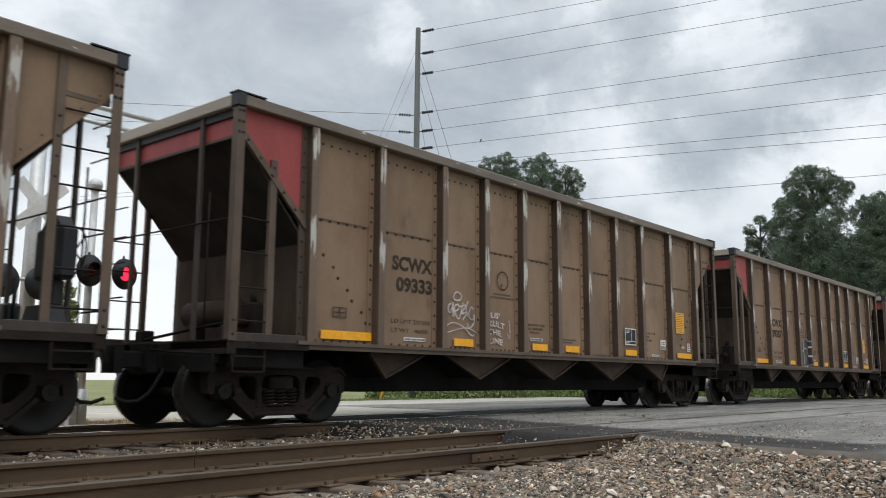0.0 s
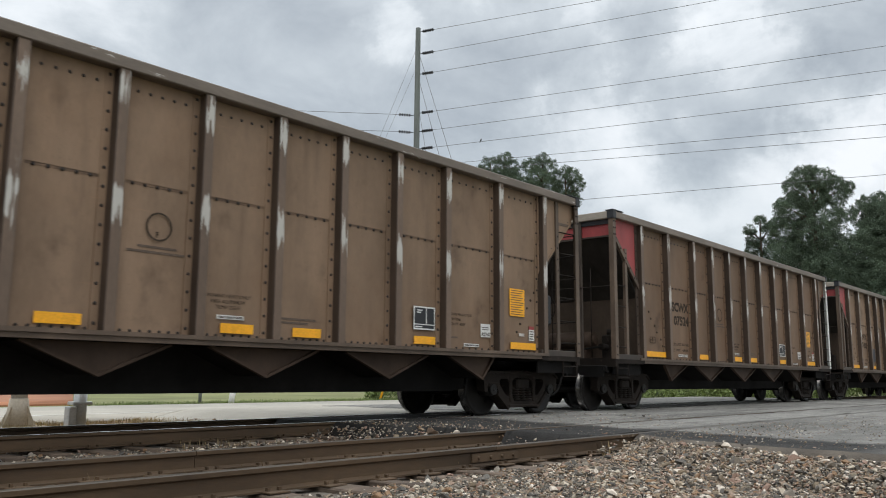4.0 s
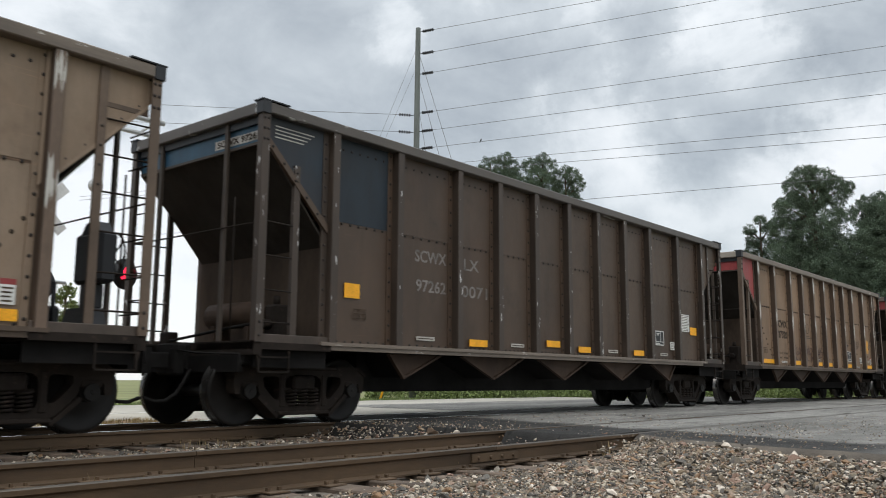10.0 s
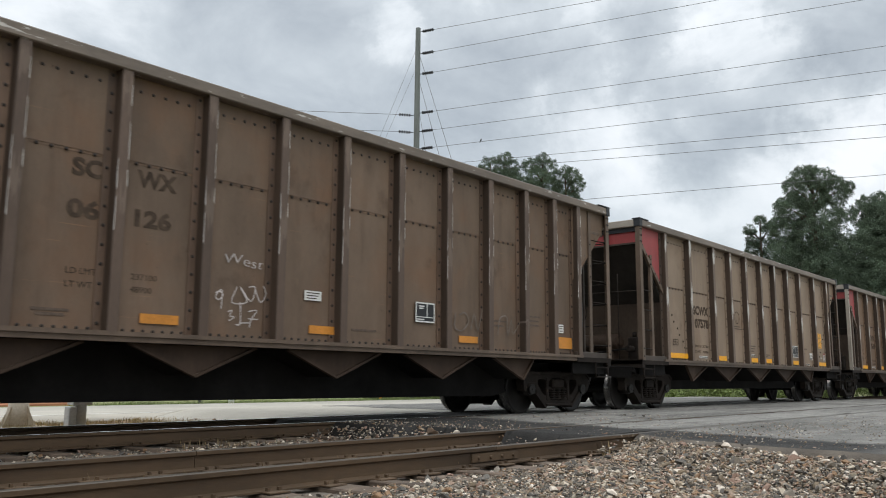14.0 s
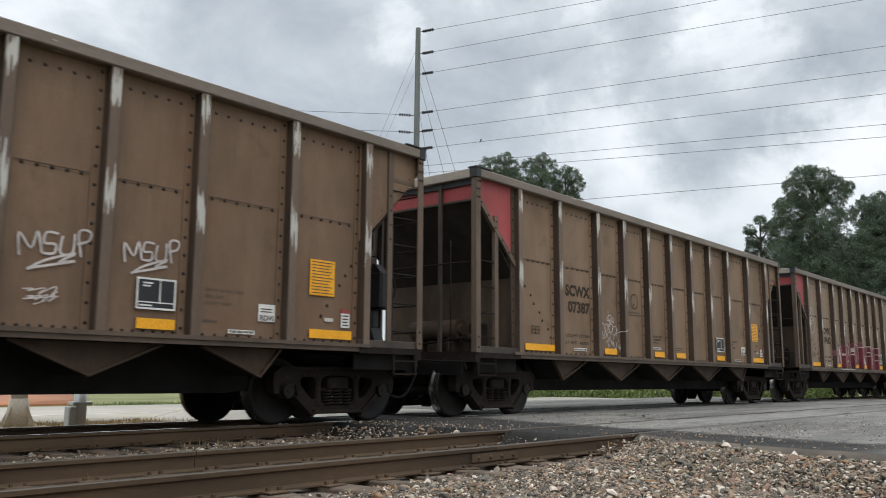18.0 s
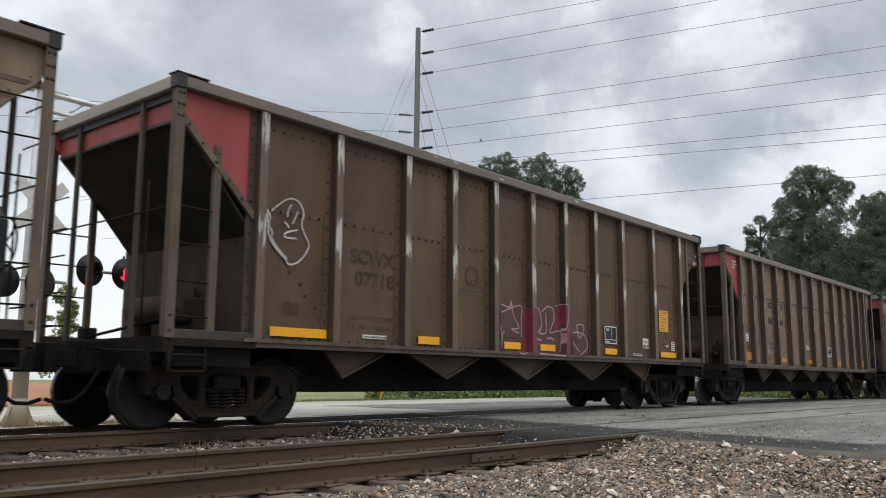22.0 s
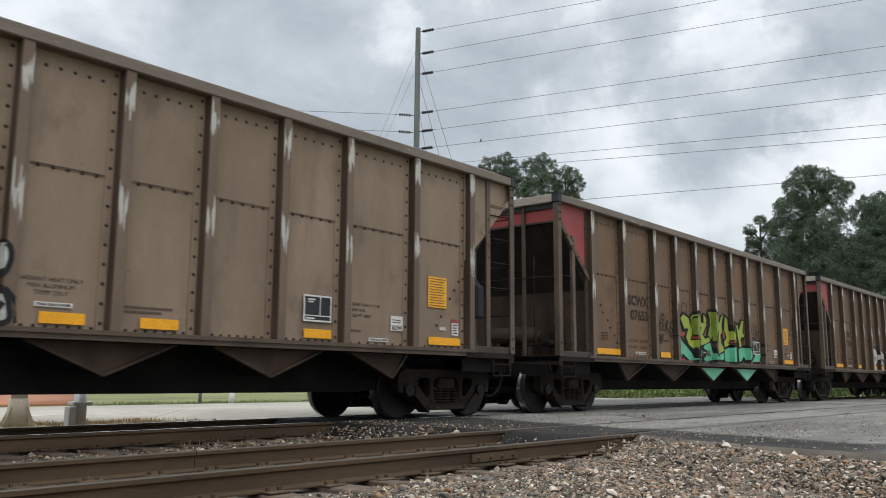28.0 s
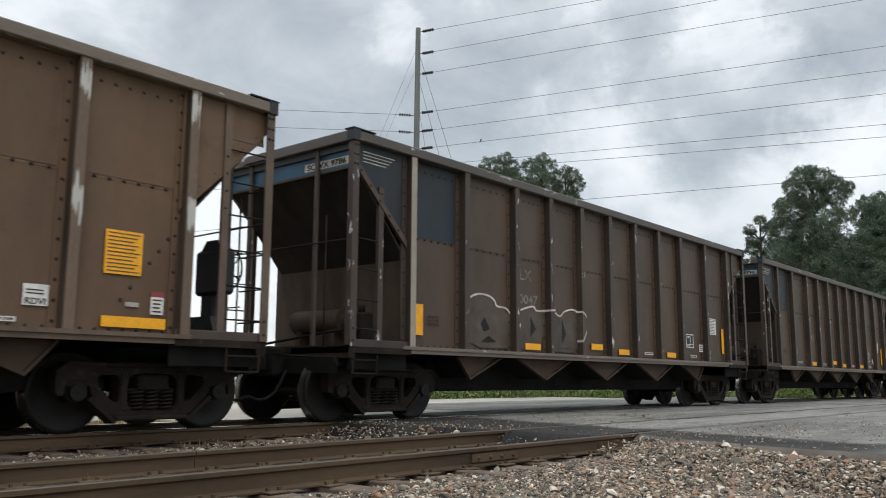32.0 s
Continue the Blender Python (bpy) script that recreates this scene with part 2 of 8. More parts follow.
    straw=material("straw_grass", (0.30, 0.225, 0.10), 0.85, 0, 0.7, 1.3, 10, 2, 0.0, island=0.4),
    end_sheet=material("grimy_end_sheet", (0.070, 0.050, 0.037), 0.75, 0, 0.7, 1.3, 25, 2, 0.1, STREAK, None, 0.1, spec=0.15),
    green_weed=material("green_weeds", (0.14, 0.18, 0.06), 0.85, 0, 0.7, 1.3, 10, 2, 0.0, island=0.4),
)


def weather(m, deep, rust, amount=0.72):
    """Lays grime streaks, rust blooms and dust drifts over a paint."""
    nt = m.node_tree
    N, L = nt.nodes.new, nt.links.new
    b = nt.nodes["Principled BSDF"]
    src = b.inputs["Base Color"].links[0].from_socket
    tc, info, shift = N("ShaderNodeTexCoord"), N("ShaderNodeObjectInfo"), N("ShaderNodeVectorMath")
    shift.operation = "MULTIPLY_ADD"
    shift.inputs[1].default_value = (91, 17, 43)
    L(info.outputs["Random"], shift.inputs[0])
    L(tc.outputs["Object"], shift.inputs[2])

    def layer(below, colour, stretch, scale, lo, hi, strength):
        mp, n, r, x = N("ShaderNodeMapping"), N("ShaderNodeTexNoise"), N("ShaderNodeMapRange"), N("ShaderNodeMixRGB")
        mp.inputs["Scale"].default_value = stretch
        L(shift.outputs[0], mp.inputs[0])
        n.inputs["Scale"].default_value, n.inputs["Detail"].default_value, n.inputs["Roughness"].default_value = scale, 6, 0.6
        L(mp.outputs[0], n.inputs["Vector"])
        r.interpolation_type = "SMOOTHSTEP"
        r.inputs["From Min"].default_value, r.inputs["From Max"].default_value = lo, hi
        r.inputs["To Min"].default_value, r.inputs["To Max"].default_value = 0, strength
        L(n.outputs["Fac"], r.inputs["Value"])
        L(r.outputs[0], x.inputs[0])
        L(below, x.inputs[1])
        x.inputs[2].default_value = (*colour, 1)
        return x.outputs[0]

    c = layer(src, rust, (1, 1, 0.8), 0.9, 0.45, 0.75, amount * 0.7)
    c = layer(c, deep, (3.0, 1, 0.35), 0.9, 0.50, 0.80, amount * 0.5)
    c = layer(c, deep, (1.2, 1, 1.0), 1.4, 0.55, 0.8, amount * 0.8)
    c = layer(c, deep, (1, 1, 1), 14.0, 0.66, 0.76, amount * 0.7)
    c = layer(c, deep, (1, 1, 1), 55.0, 0.60, 0.72, amount * 0.45)
    c = layer(c, tuple(min(0.8, 2.1 * k) for k in rust), (0.45, 1, 22), 2.0, 0.66, 0.71, amount * 0.35)
    L(c, b.inputs["Base Color"])


for paint_name, deep, rust in (("tan", (0.06, 0.038, 0.025), (0.17, 0.098, 0.056)), ("tan_pale", (0.09, 0.060, 0.042), (0.21, 0.135, 0.085)), ("tan_mid", (0.05, 0.031, 0.020), (0.16, 0.088, 0.050)), ("tan_umber", (0.042, 0.026, 0.017), (0.13, 0.072, 0.041)), ("tan_dark", (0.034, 0.021, 0.014), (0.105, 0.058, 0.033)), ("blue_dark", (0.016, 0.012, 0.010), (0.035, 0.025, 0.020)), ("tan_b", (0.05, 0.030, 0.019), (0.19, 0.096, 0.05)), ("tan_b_pale", (0.07, 0.042, 0.026), (0.23, 0.12, 0.062)), ("tan_c", (0.020, 0.014, 0.011), (0.075, 0.042, 0.026))):
    weather(M[paint_name], deep, rust)
weather(M["red"], (0.10, 0.02, 0.02), (0.30, 0.06, 0.05), 0.4)


def rub(m, colour, strength):
    """Paint rubbed pale on the outer flange of the ribs: a patch at the head and one under the seam."""
    nt = m.node_tree
    N, L = nt.nodes.new, nt.links.new
    b = nt.nodes["Principled BSDF"]
    src = b.inputs["Base Color"].links[0].from_socket
    tc, info, sep, shift, mp, n = (N("ShaderNode" + k) for k in ("TexCoord", "ObjectInfo", "SeparateXYZ", "VectorMath", "Mapping", "TexNoise"))
    L(tc.outputs["Object"], sep.inputs[0])
    shift.operation = "MULTIPLY_ADD"
    shift.inputs[1].default_value = (31, 47, 13)
    L(info.outputs["Random"], shift.inputs[0])
    L(tc.outputs["Object"], shift.inputs[2])
    mp.inputs["Scale"].default_value = (30, 2, 2.2)
    L(shift.outputs[0], mp.inputs[0])
    n.inputs["Scale"].default_value, n.inputs["Detail"].default_value = 1.0, 5
    L(mp.outputs[0], n.inputs["Vector"])

    def calc(op, a, c, d=0.0):
        q = N("ShaderNodeMath")
        q.operation = op
        for k, v in enumerate((a, c, d)):
            if isinstance(v, (int, float)):
                q.inputs[k].default_value = v
            else:
                L(v, q.inputs[k])
        return q.outputs[0]

    def hump(at, half):
        near = calc("ABSOLUTE", calc("SUBTRACT", calc("MULTIPLY_ADD", info.outputs["Random"], 0.16, sep.outputs["Z"]), at + 0.08), 0)
        return calc("MAXIMUM", calc("SUBTRACT", 1.0, calc("DIVIDE", near, half)), 0.0)

    zone = calc("ADD", calc("MULTIPLY", hump(3.80, 0.42), 0.40), calc("MULTIPLY", hump(2.55, 0.50), 0.40))
    mask = N("ShaderNodeMapRange")
    mask.inputs["From Min"].default_value, mask.inputs["From Max"].default_value = 0.755, 0.80
    mask.inputs["To Max"].default_value = strength
    L(calc("ADD", n.outputs["Fac"], zone), mask.inputs["Value"])
    face = calc("LESS_THAN", sep.outputs["Y"], -1.590)
    x = N("ShaderNodeMixRGB")
    L(calc("MULTIPLY", mask.outputs[0], face), x.inputs[0])
    L(src, x.inputs[1])
    x.inputs[2].default_value = (*colour, 1)
    L(x.outputs[0], b.inputs["Base Color"])


rub(M["rib"], (0.52, 0.50, 0.46), 0.9)
rub(M["rib_b"], (0.24, 0.18, 0.14), 0.35)


def asphalt_material():
    """Worn asphalt: dark and sealed near the ends of the crossing, paler where traffic runs, with cracks and specks."""
    m = bpy.data.materials.new("worn_asphalt")
    m.use_nodes = True
    nt = m.node_tree
    N, L = nt.nodes.new, nt.links.new
    b = nt.nodes["Principled BSDF"]
    b.inputs["Roughness"].default_value, b.inputs["Specular IOR Level"].default_value = 0.9, 0.25
    tc, sep = N("ShaderNodeTexCoord"), N("ShaderNodeSeparateXYZ")
    L(tc.outputs["Object"], sep.inputs[0])

    def noise(scale, detail, stretch=(1, 1, 1)):
        mp, n = N("ShaderNodeMapping"), N("ShaderNodeTexNoise")
        mp.inputs["Scale"].default_value = stretch
        L(tc.outputs["Object"], mp.inputs[0])
        n.inputs["Scale"].default_value, n.inputs["Detail"].default_value, n.inputs["Roughness"].default_value = scale, detail, 0.65
        L(mp.outputs[0], n.inputs["Vector"])
        return n.outputs["Fac"]

    def calc(op, a, c):
        n = N("ShaderNodeMath")
        n.operation = op
        for i, v in enumerate((a, c)):
            if isinstance(v, (int, float)):
                n.inputs[i].default_value = v
            else:
                L(v, n.inputs[i])
        return n.outputs[0]

    def span(v, lo, hi, a, c):
        r = N("ShaderNodeMapRange")
        r.interpolation_type = "SMOOTHSTEP"
        for k, q in (("From Min", lo), ("From Max", hi), ("To Min", a), ("To Max", c)):
            r.inputs[k].default_value = q
        L(v, r.inputs["Value"])
        return r.outputs[0]

    wander = calc("MULTIPLY", calc("SUBTRACT", noise(1.1, 5), 0.5), 1.3)
    along_edge = calc("SUBTRACT", sep.outputs["X"], calc("MULTIPLY", sep.outputs["Y"], 0.3))
    pale = span(calc("ADD", along_edge, wander), 8.55, 9.0, 0, 1)
    pale = calc("MAXIMUM", pale, span(calc("ADD", sep.outputs["Y"], calc("MULTIPLY", wander, 0.5)), 1.5, 2.3, 1, 0))
    mix = N("ShaderNodeMixRGB")
    mix.inputs[1].default_value, mix.inputs[2].default_value = (0.034, 0.032, 0.030, 1), (0.195, 0.186, 0.170, 1)
    L(pale, mix.inputs[0])
    tone = calc("MULTIPLY", span(noise(0.55, 4, (0.35, 1.5, 1)), 0.3, 0.7, 0.66, 1.3), span(noise(70, 3), 0.25, 0.75, 0.72, 1.3))
    tone = calc("MULTIPLY", tone, span(noise(4.0, 5), 0.3, 0.7, 0.82, 1.16))
    crack = N("ShaderNodeTexVoronoi")
    crack.feature = "DISTANCE_TO_EDGE"
    crack.inputs["Scale"].default_value = 0.55
    bend, warp = N("ShaderNodeVectorMath"), N("ShaderNodeTexNoise")
    warp.inputs["Scale"].default_value, warp.inputs["Detail"].default_value = 2.0, 4
    L(tc.outputs["Object"], warp.inputs["Vector"])
    bend.operation = "MULTIPLY_ADD"
    bend.inputs[1].default_value = (0.9, 0.9, 0)
    L(warp.outputs["Color"], bend.inputs[0])
    L(tc.outputs["Object"], bend.inputs[2])
    L(bend.outputs[0], crack.inputs["Vector"])
    tone = calc("MULTIPLY", tone, span(crack.outputs["Distance"], 0.002, 0.016, 0.5, 1.0))
    c = N("ShaderNodeMixRGB")
    c.blend_type, c.inputs[0].default_value = "MULTIPLY", 1
    L(mix.outputs[0], c.inputs[1])
    L(tone, c.inputs[2])
    L(c.outputs[0], b.inputs["Base Color"])
    bp = N("ShaderNodeBump")
    bp.inputs["Strength"].default_value, bp.inputs["Distance"].default_value = 0.6, 0.01
    L(noise(60, 5), bp.inputs["Height"])
    L(bp.outputs[0], b.inputs["Normal"])
    return m


M["asphalt"] = asphalt_material()


# ---- mesh helpers ----
def mesh_of(name, bm, mats, smooth=False):
    me = bpy.data.meshes.new(name)
    bm.to_mesh(me)
    bm.free()
    for m in mats if isinstance(mats, (list, tuple)) else [mats]:
        me.materials.append(m)
    if smooth:
        me.shade_smooth()
    return me


def part(name, bm, mats, parent, label="", at=None):
    """Links a bmesh, or a ready mesh, as one mesh object under a thing or a part."""
    me = bm if isinstance(bm, bpy.types.Mesh) else mesh_of(name, bm, mats)
    ob = new(name, me)
    ob.parent = parent
    if at is not None:
        ob.matrix_basis = at if isinstance(at, Matrix) else Matrix.Translation(at)
    return tagged(ob, label)


def box(bm, x0, x1, y0, y1, z0, z1, bevel=0.0, mi=0):
    m = Matrix.LocRotScale(((x0 + x1) / 2, (y0 + y1) / 2, (z0 + z1) / 2), None, (abs(x1 - x0), abs(y1 - y0), abs(z1 - z0)))
    r = bmesh.ops.create_cube(bm, size=1, matrix=m)
    fs = list({f for v in r["verts"] for f in v.link_faces})
    for f in fs:
        f.material_index = mi
    if bevel:
        es = list({e for f in fs for e in f.edges})
        bmesh.ops.bevel(bm, geom=es, offset=bevel, segments=1, affect="EDGES")
    return bm


def prism(bm, outline, axis, a, b, mi=0):
    """A closed outline of two coordinates, drawn out along the third axis from a to b."""
    def spot(p, q):
        return {"x": (q, p[0], p[1]), "y": (p[0], q, p[1]), "z": (p[0], p[1], q)}[axis]
    lo = [bm.verts.new(spot(p, a)) for p in outline]
    hi = [bm.verts.new(spot(p, b)) for p in outline]
    n = len(outline)
    fs = [bm.faces.new(lo), bm.faces.new(hi[::-1])]
    for i in range(n):
        fs.append(bm.faces.new((lo[i], hi[i], hi[(i + 1) % n], lo[(i + 1) % n])))
    for f in fs:
        f.material_index = mi
    bmesh.ops.recalc_face_normals(bm, faces=fs)
    return fs


def rod(bm, a, b, r, seg=8, r2=None, mi=0):
    a, b = Vector(a), Vector(b)
    m = Matrix.Translation((a + b) / 2) @ (b - a).to_track_quat("Z", "Y").to_matrix().to_4x4()
    out = bmesh.ops.create_cone(bm, cap_ends=True, segments=seg, radius1=r, radius2=r if r2 is None else r2, depth=(b - a).length, matrix=m)
    for f in {f for v in out["verts"] for f in v.link_faces}:
        f.material_index = mi
        f.smooth = len(f.verts) == 4
    return bm


def tube(bm, pts, r, seg=6, closed=False):
    """One unbroken round bar through points."""
    pts = [Vector(p) for p in pts]
    n, rings = len(pts), []
    up = None
    for i, p in enumerate(pts):
        a, b = (pts[i - 1], pts[(i + 1) % n]) if closed else (pts[max(i - 1, 0)], pts[min(i + 1, n - 1)])
        t = (b - a).normalized()
        u = t.orthogonal() if up is None else up - t * up.dot(t)
        up = u.normalized()
        w = t.cross(up)
        rings.append([bm.verts.new(p + (up * math.cos(2 * math.pi * k / seg) + w * math.sin(2 * math.pi * k / seg)) * r) for k in range(seg)])
    for i in range(n if closed else n - 1):
        A, B = rings[i], rings[(i + 1) % n]
        for k in range(seg):
            f = bm.faces.new((A[k], A[(k + 1) % seg], B[(k + 1) % seg], B[k]))
            f.smooth = True
    if not closed:
        bm.faces.new(rings[0][::-1])
        bm.faces.new(rings[-1])
    return bm


def lathe(bm, profile, seg, m=Matrix(), mis=None):
    """Turns a profile of (radius, y) about the y axis."""
    rings = []
    for r, y in profile:
        rings.append([bm.verts.new(m @ Vector((r * math.cos(2 * math.pi * i / seg), y, r * math.sin(2 * math.pi * i / seg)))) for i in range(seg)])
    for k in range(len(rings) - 1):
        for i in range(seg):
            f = bm.faces.new((rings[k][i], rings[k][(i + 1) % seg], rings[k + 1][(i + 1) % seg], rings[k + 1][i]))
            f.smooth = True
            if mis:
                f.material_index = mis[k]
    for ring in (rings[0][::-1], rings[-1]):
        bm.faces.new(ring)
    return bm


def letters(name, text, size, mat, depth=0.003, fit=0.0, squeeze=0.0, line=1.05):
    """Lettering in the built-in font as a flat mesh facing -y, its lower left corner at the origin."""
    cu = bpy.data.curves.new(name, "FONT")
    cu.body, cu.size, cu.extrude, cu.resolution_u = text, size * 1.38, depth, 3
    cu.offset = squeeze
    cu.space_line = line
    ob = bpy.data.objects.new(name, cu)
    me = bpy.data.meshes.new_from_object(ob)
    bpy.data.objects.remove(ob)
    bpy.data.curves.remove(cu)
    xs = [v.co.x for v in me.vertices]
    width = fit / (max(xs) - min(xs)) if fit else 1.0
    me.transform(Matrix.Rotation(radians(90), 4, "X") @ Matrix.Diagonal((width, 1, 1, 1)) @ Matrix.Translation((-min(xs), 0, 0)))
    me.materials.clear()
    me.materials.append(mat)
    return me


def thing(name, label, category, group="", at=(0, 0, 0), kind=""):
    ob = new(name)
    ob.empty_display_size = 0.2
    ob.matrix_basis = at if isinstance(at, Matrix) else Matrix.Translation(at)
    return tagged(ob, label, category, group, kind)


# ---- the plan: x along the tracks, y across them, z = 0 at the rail heads ----
NEAR_A, NEAR_B = 4.895, 6.40          # rails of the near track
FAR_A, FAR_B = 9.453, 10.958          # rails of the train's track
CENTRE = (FAR_A + FAR_B) / 2
EDGE = 8.62                           # where the asphalt of the crossing begins
GROUND = -0.215


# ---- ground and roads ----
def sheet(name, x0, x1, y0, y1, z, mat, nx=1, ny=1, rough=0.0, label="", category="", skirt=0.0):
    bm = bmesh.new()
    vs = [[bm.verts.new((x0 + (x1 - x0) * i / nx, y0 + (y1 - y0) * j / ny, z + (rough * noise.noise((x0 + (x1 - x0) * i / nx * 1.0, (y0 + (y1 - y0) * j / ny) * 1.0, z)) if rough else 0))) for j in range(ny + 1)] for i in range(nx + 1)]
    for i in range(nx):
        for j in range(ny):
            f = bm.faces.new((vs[i][j], vs[i + 1][j], vs[i + 1][j + 1], vs[i][j + 1]))
            f.smooth = True
    if skirt:
        rim = [vs[i][0] for i in range(nx + 1)] + [vs[nx][j] for j in range(1, ny + 1)] + [vs[i][ny] for i in range(nx - 1, -1, -1)] + [vs[0][j] for j in range(ny - 1, 0, -1)]
        low = [bm.verts.new(v.co - Vector((0, 0, skirt))) for v in rim]
        for i in range(len(rim)):
            k = (i + 1) % len(rim)
            bm.faces.new((rim[i], low[i], low[k], rim[k]))
    return tagged(new(name, mesh_of(name, bm, mat)), label, category, "", "structure")


sheet("ground", -900, 900, -900, 900, GROUND - 0.12, M["grass"], 12, 12, 0, "flat grassy ground reaching the horizon", "ground")
sheet("ballast_bed", -60, 70, -5.0, 13.4, GROUND, M["dirt"], 130, 26, 0.05, "dirty ballast bed under both tracks", "ballast")
sheet("parallel_road", -80, 38, 15.6, 24.5, GROUND + 0.03, M["concrete"], 4, 2, 0, "pale worn road running beside the railway", "road", 0.1)
sheet("trackside_dirt", -30, 9.6, 11.3, 15.5, GROUND + 0.012, M["track_dirt"], 60, 8, 0.05, "tan dirt strip beside the far rail", "ground", 0.1)
clay = sheet("clay_bank", -60, 15, 30, 190, GROUND - 0.06, M["clay"], 30, 30, 0.1, "bare red clay lot beyond the road", "ground", 0.1)
for v in clay.data.vertices:
    v.co.x += 0.5 * (v.co.y - 30)


# ---- tracks ----
RAIL_OUTLINE = [(-0.07, -0.17), (0.07, -0.17), (0.07, -0.158), (0.012, -0.14), (0.009, -0.05), (0.036, -0.035), (0.036, -0.006), (0.026, 0.0), (-0.026, 0.0), (-0.036, -0.006), (-0.036, -0.035), (-0.009, -0.05), (-0.012, -0.14), (-0.07, -0.158)]


def rail(y, top, joints):
    line = thing("rail", "rusty steel rail on wooden ties", "rail", "rails")
    cuts = [-60] + joints + [400]
    for a, b in zip(cuts, cuts[1:]):
        bm = bmesh.new()
        for f in prism(bm, [(y + p[0], p[1]) for p in RAIL_OUTLINE], "x", a + 0.003, b - 0.003):
            f.material_index = 1 if f.calc_center_median().z > -0.007 else 0
        part("rail_section", bm, [M["rail"], top], line)


rail(NEAR_A, M["railtop"], [-5.3, 6.55, 18.4])
rail(NEAR_B, M["railtop"], [-7.6, 4.3, 16.2])
rail(FAR_A, M["railshine"], [])
rail(FAR_B, M["railshine"], [])


# ---- crossing ----
def slab(name, outline, z, mat, edge_mat, depth, label):
    """A flat slab of asphalt with a broken edge that slumps outward."""
    bm = bmesh.new()
    top = [bm.verts.new((x, y, z)) for x, y in outline]
    mid = [bm.verts.new((x - 0.10 - 0.08 * noise.noise((x * 3, y * 3, 1)), y, z - 0.05)) for x, y in outline]
    low = [bm.verts.new((x - 0.30 - 0.15 * noise.noise((x * 2, y * 2, 5)), y, z - depth)) for x, y in outline]
    f = bm.faces.new(top)
    for i in range(len(top)):
        k = (i + 1) % len(top)
        for a, b in ((top, mid), (mid, low)):
            q = bm.faces.new((a[i], b[i], b[k], a[k]))
            q.material_index, q.smooth = 1, True
    bmesh.ops.recalc_face_normals(bm, faces=bm.faces)
    bmesh.ops.triangulate(bm, faces=[f])
    return tagged(new(name, mesh_of(name, bm, [mat, edge_mat])), label, "road", "", "structure")


def ragged_sheet(x0, x1, y0, y1, z, label, seed, slump=0.20, mat=None):
    """A strip of asphalt between two rails whose near end is broken and slumps to the ballast."""
    bm = bmesh.new()
    nx, ny = 110, max(4, int((y1 - y0) / 0.12))
    rows = []
    for j in range(ny + 1):
        y = y0 + (y1 - y0) * j / ny
        start = x0 + 0.22 * noise.noise((y * 1.6, seed, 0)) + 0.08 * noise.noise((y * 7, seed, 3))
        row = [bm.verts.new((start - slump, y, z - 0.24)), bm.verts.new((start - slump * 0.25, y, z - 0.05))]
        for i in range(nx + 1):
            x = start + (x1 - start) * (i / nx) ** 1.6
            row.append(bm.verts.new((x, y, z + 0.012 * noise.noise((x, y, seed)) + 0.006 * noise.noise((x * 5, y * 5, seed)))))
        rows.append(row)
    for j in range(ny):
        for i in range(nx + 2):
            bm.faces.new((rows[j][i], rows[j][i + 1], rows[j + 1][i + 1], rows[j + 1][i])).smooth = True
    for row, s in ((rows[0], 1), (rows[-1], -1)):
        low = [bm.verts.new((v.co.x, v.co.y, z - 0.25)) for v in row]
        for i in range(len(row) - 1):
            bm.faces.new((row[i], row[i + 1], low[i + 1], low[i])[::s])
    return tagged(new("crossing_asphalt", mesh_of("crossing_asphalt", bm, mat or M["asphalt"])), label, "road", "", "structure")


def crossing():
    """Asphalt between and beside the rails, with flangeways left open along each rail."""
    x0, x1 = EDGE, 36.0
    gap_in, gap_out = 0.09, 0.045
    strips = [(NEAR_A + gap_in, NEAR_B - gap_in), (NEAR_B + gap_out, FAR_A - gap_out), (FAR_A + gap_in, FAR_B - gap_in), (FAR_B + gap_out, 15.6)]
    for k, (a, b) in enumerate(strips):
        if k == 3:
            sheet("crossing_asphalt", 14.0, x1, a, b, -0.006, M["asphalt"], 40, 10, 0.012, "worn grey asphalt beyond the far rail", "road", 0.2)
        ragged_sheet(x0 + (1.6 if k == 3 else 0.1), 14.0 if k == 3 else x1, a, b, -0.006, "worn patched grey asphalt of the level crossing", k, 1.2 if k == 3 else 0.2, M["concrete"] if k == 3 else None)
    rnd = random.Random(4)
    near = [(9.40, NEAR_A - gap_out), (9.12, 4.6), (8.92, 4.3)] + [(8.80 - 0.09 * min(i, 8) + 0.12 * max(0, i - 8) + rnd.uniform(-0.08, 0.08), 4.0 - 0.28 * i) for i in range(26)] + [(13.0, -9.0), (40.0, -9.0), (40.0, NEAR_A - gap_out)]
    slab("crossing_asphalt", near, -0.004, M["asphalt"], M["dirt"], 0.3, "worn grey asphalt road leading onto the crossing")


crossing()


# ---- hopper cars ----
SIDE = -1.596                 # face of the side ribs; the sheets lie deeper
SHEET = SIDE + 0.150
TOP, SILL = 4.20, 1.075
LONG = 14.9
PITCH_X = 16.3373
RIBS = dict(
    A=[1.31, 2.64, 4.08, 5.20, 6.33, 7.47, 8.60, 9.74, 10.90, 12.33, 13.71],
    B=[1.21, 2.07, 2.88, 4.02, 5.16, 6.30, 7.42, 8.57, 9.71, 10.82, 11.90, 12.85, 13.71],
)
RIBS["C"] = RIBS["A"]
SKIN = dict(A=("tan", "rib", "chord", "red"), B=("tan_b", "rib_b", "chord", "red"), C=("tan_c", "rib_c", "chord_c", "blue"))
SEAMS = dict(A=2.86, B=3.09, C=2.86)


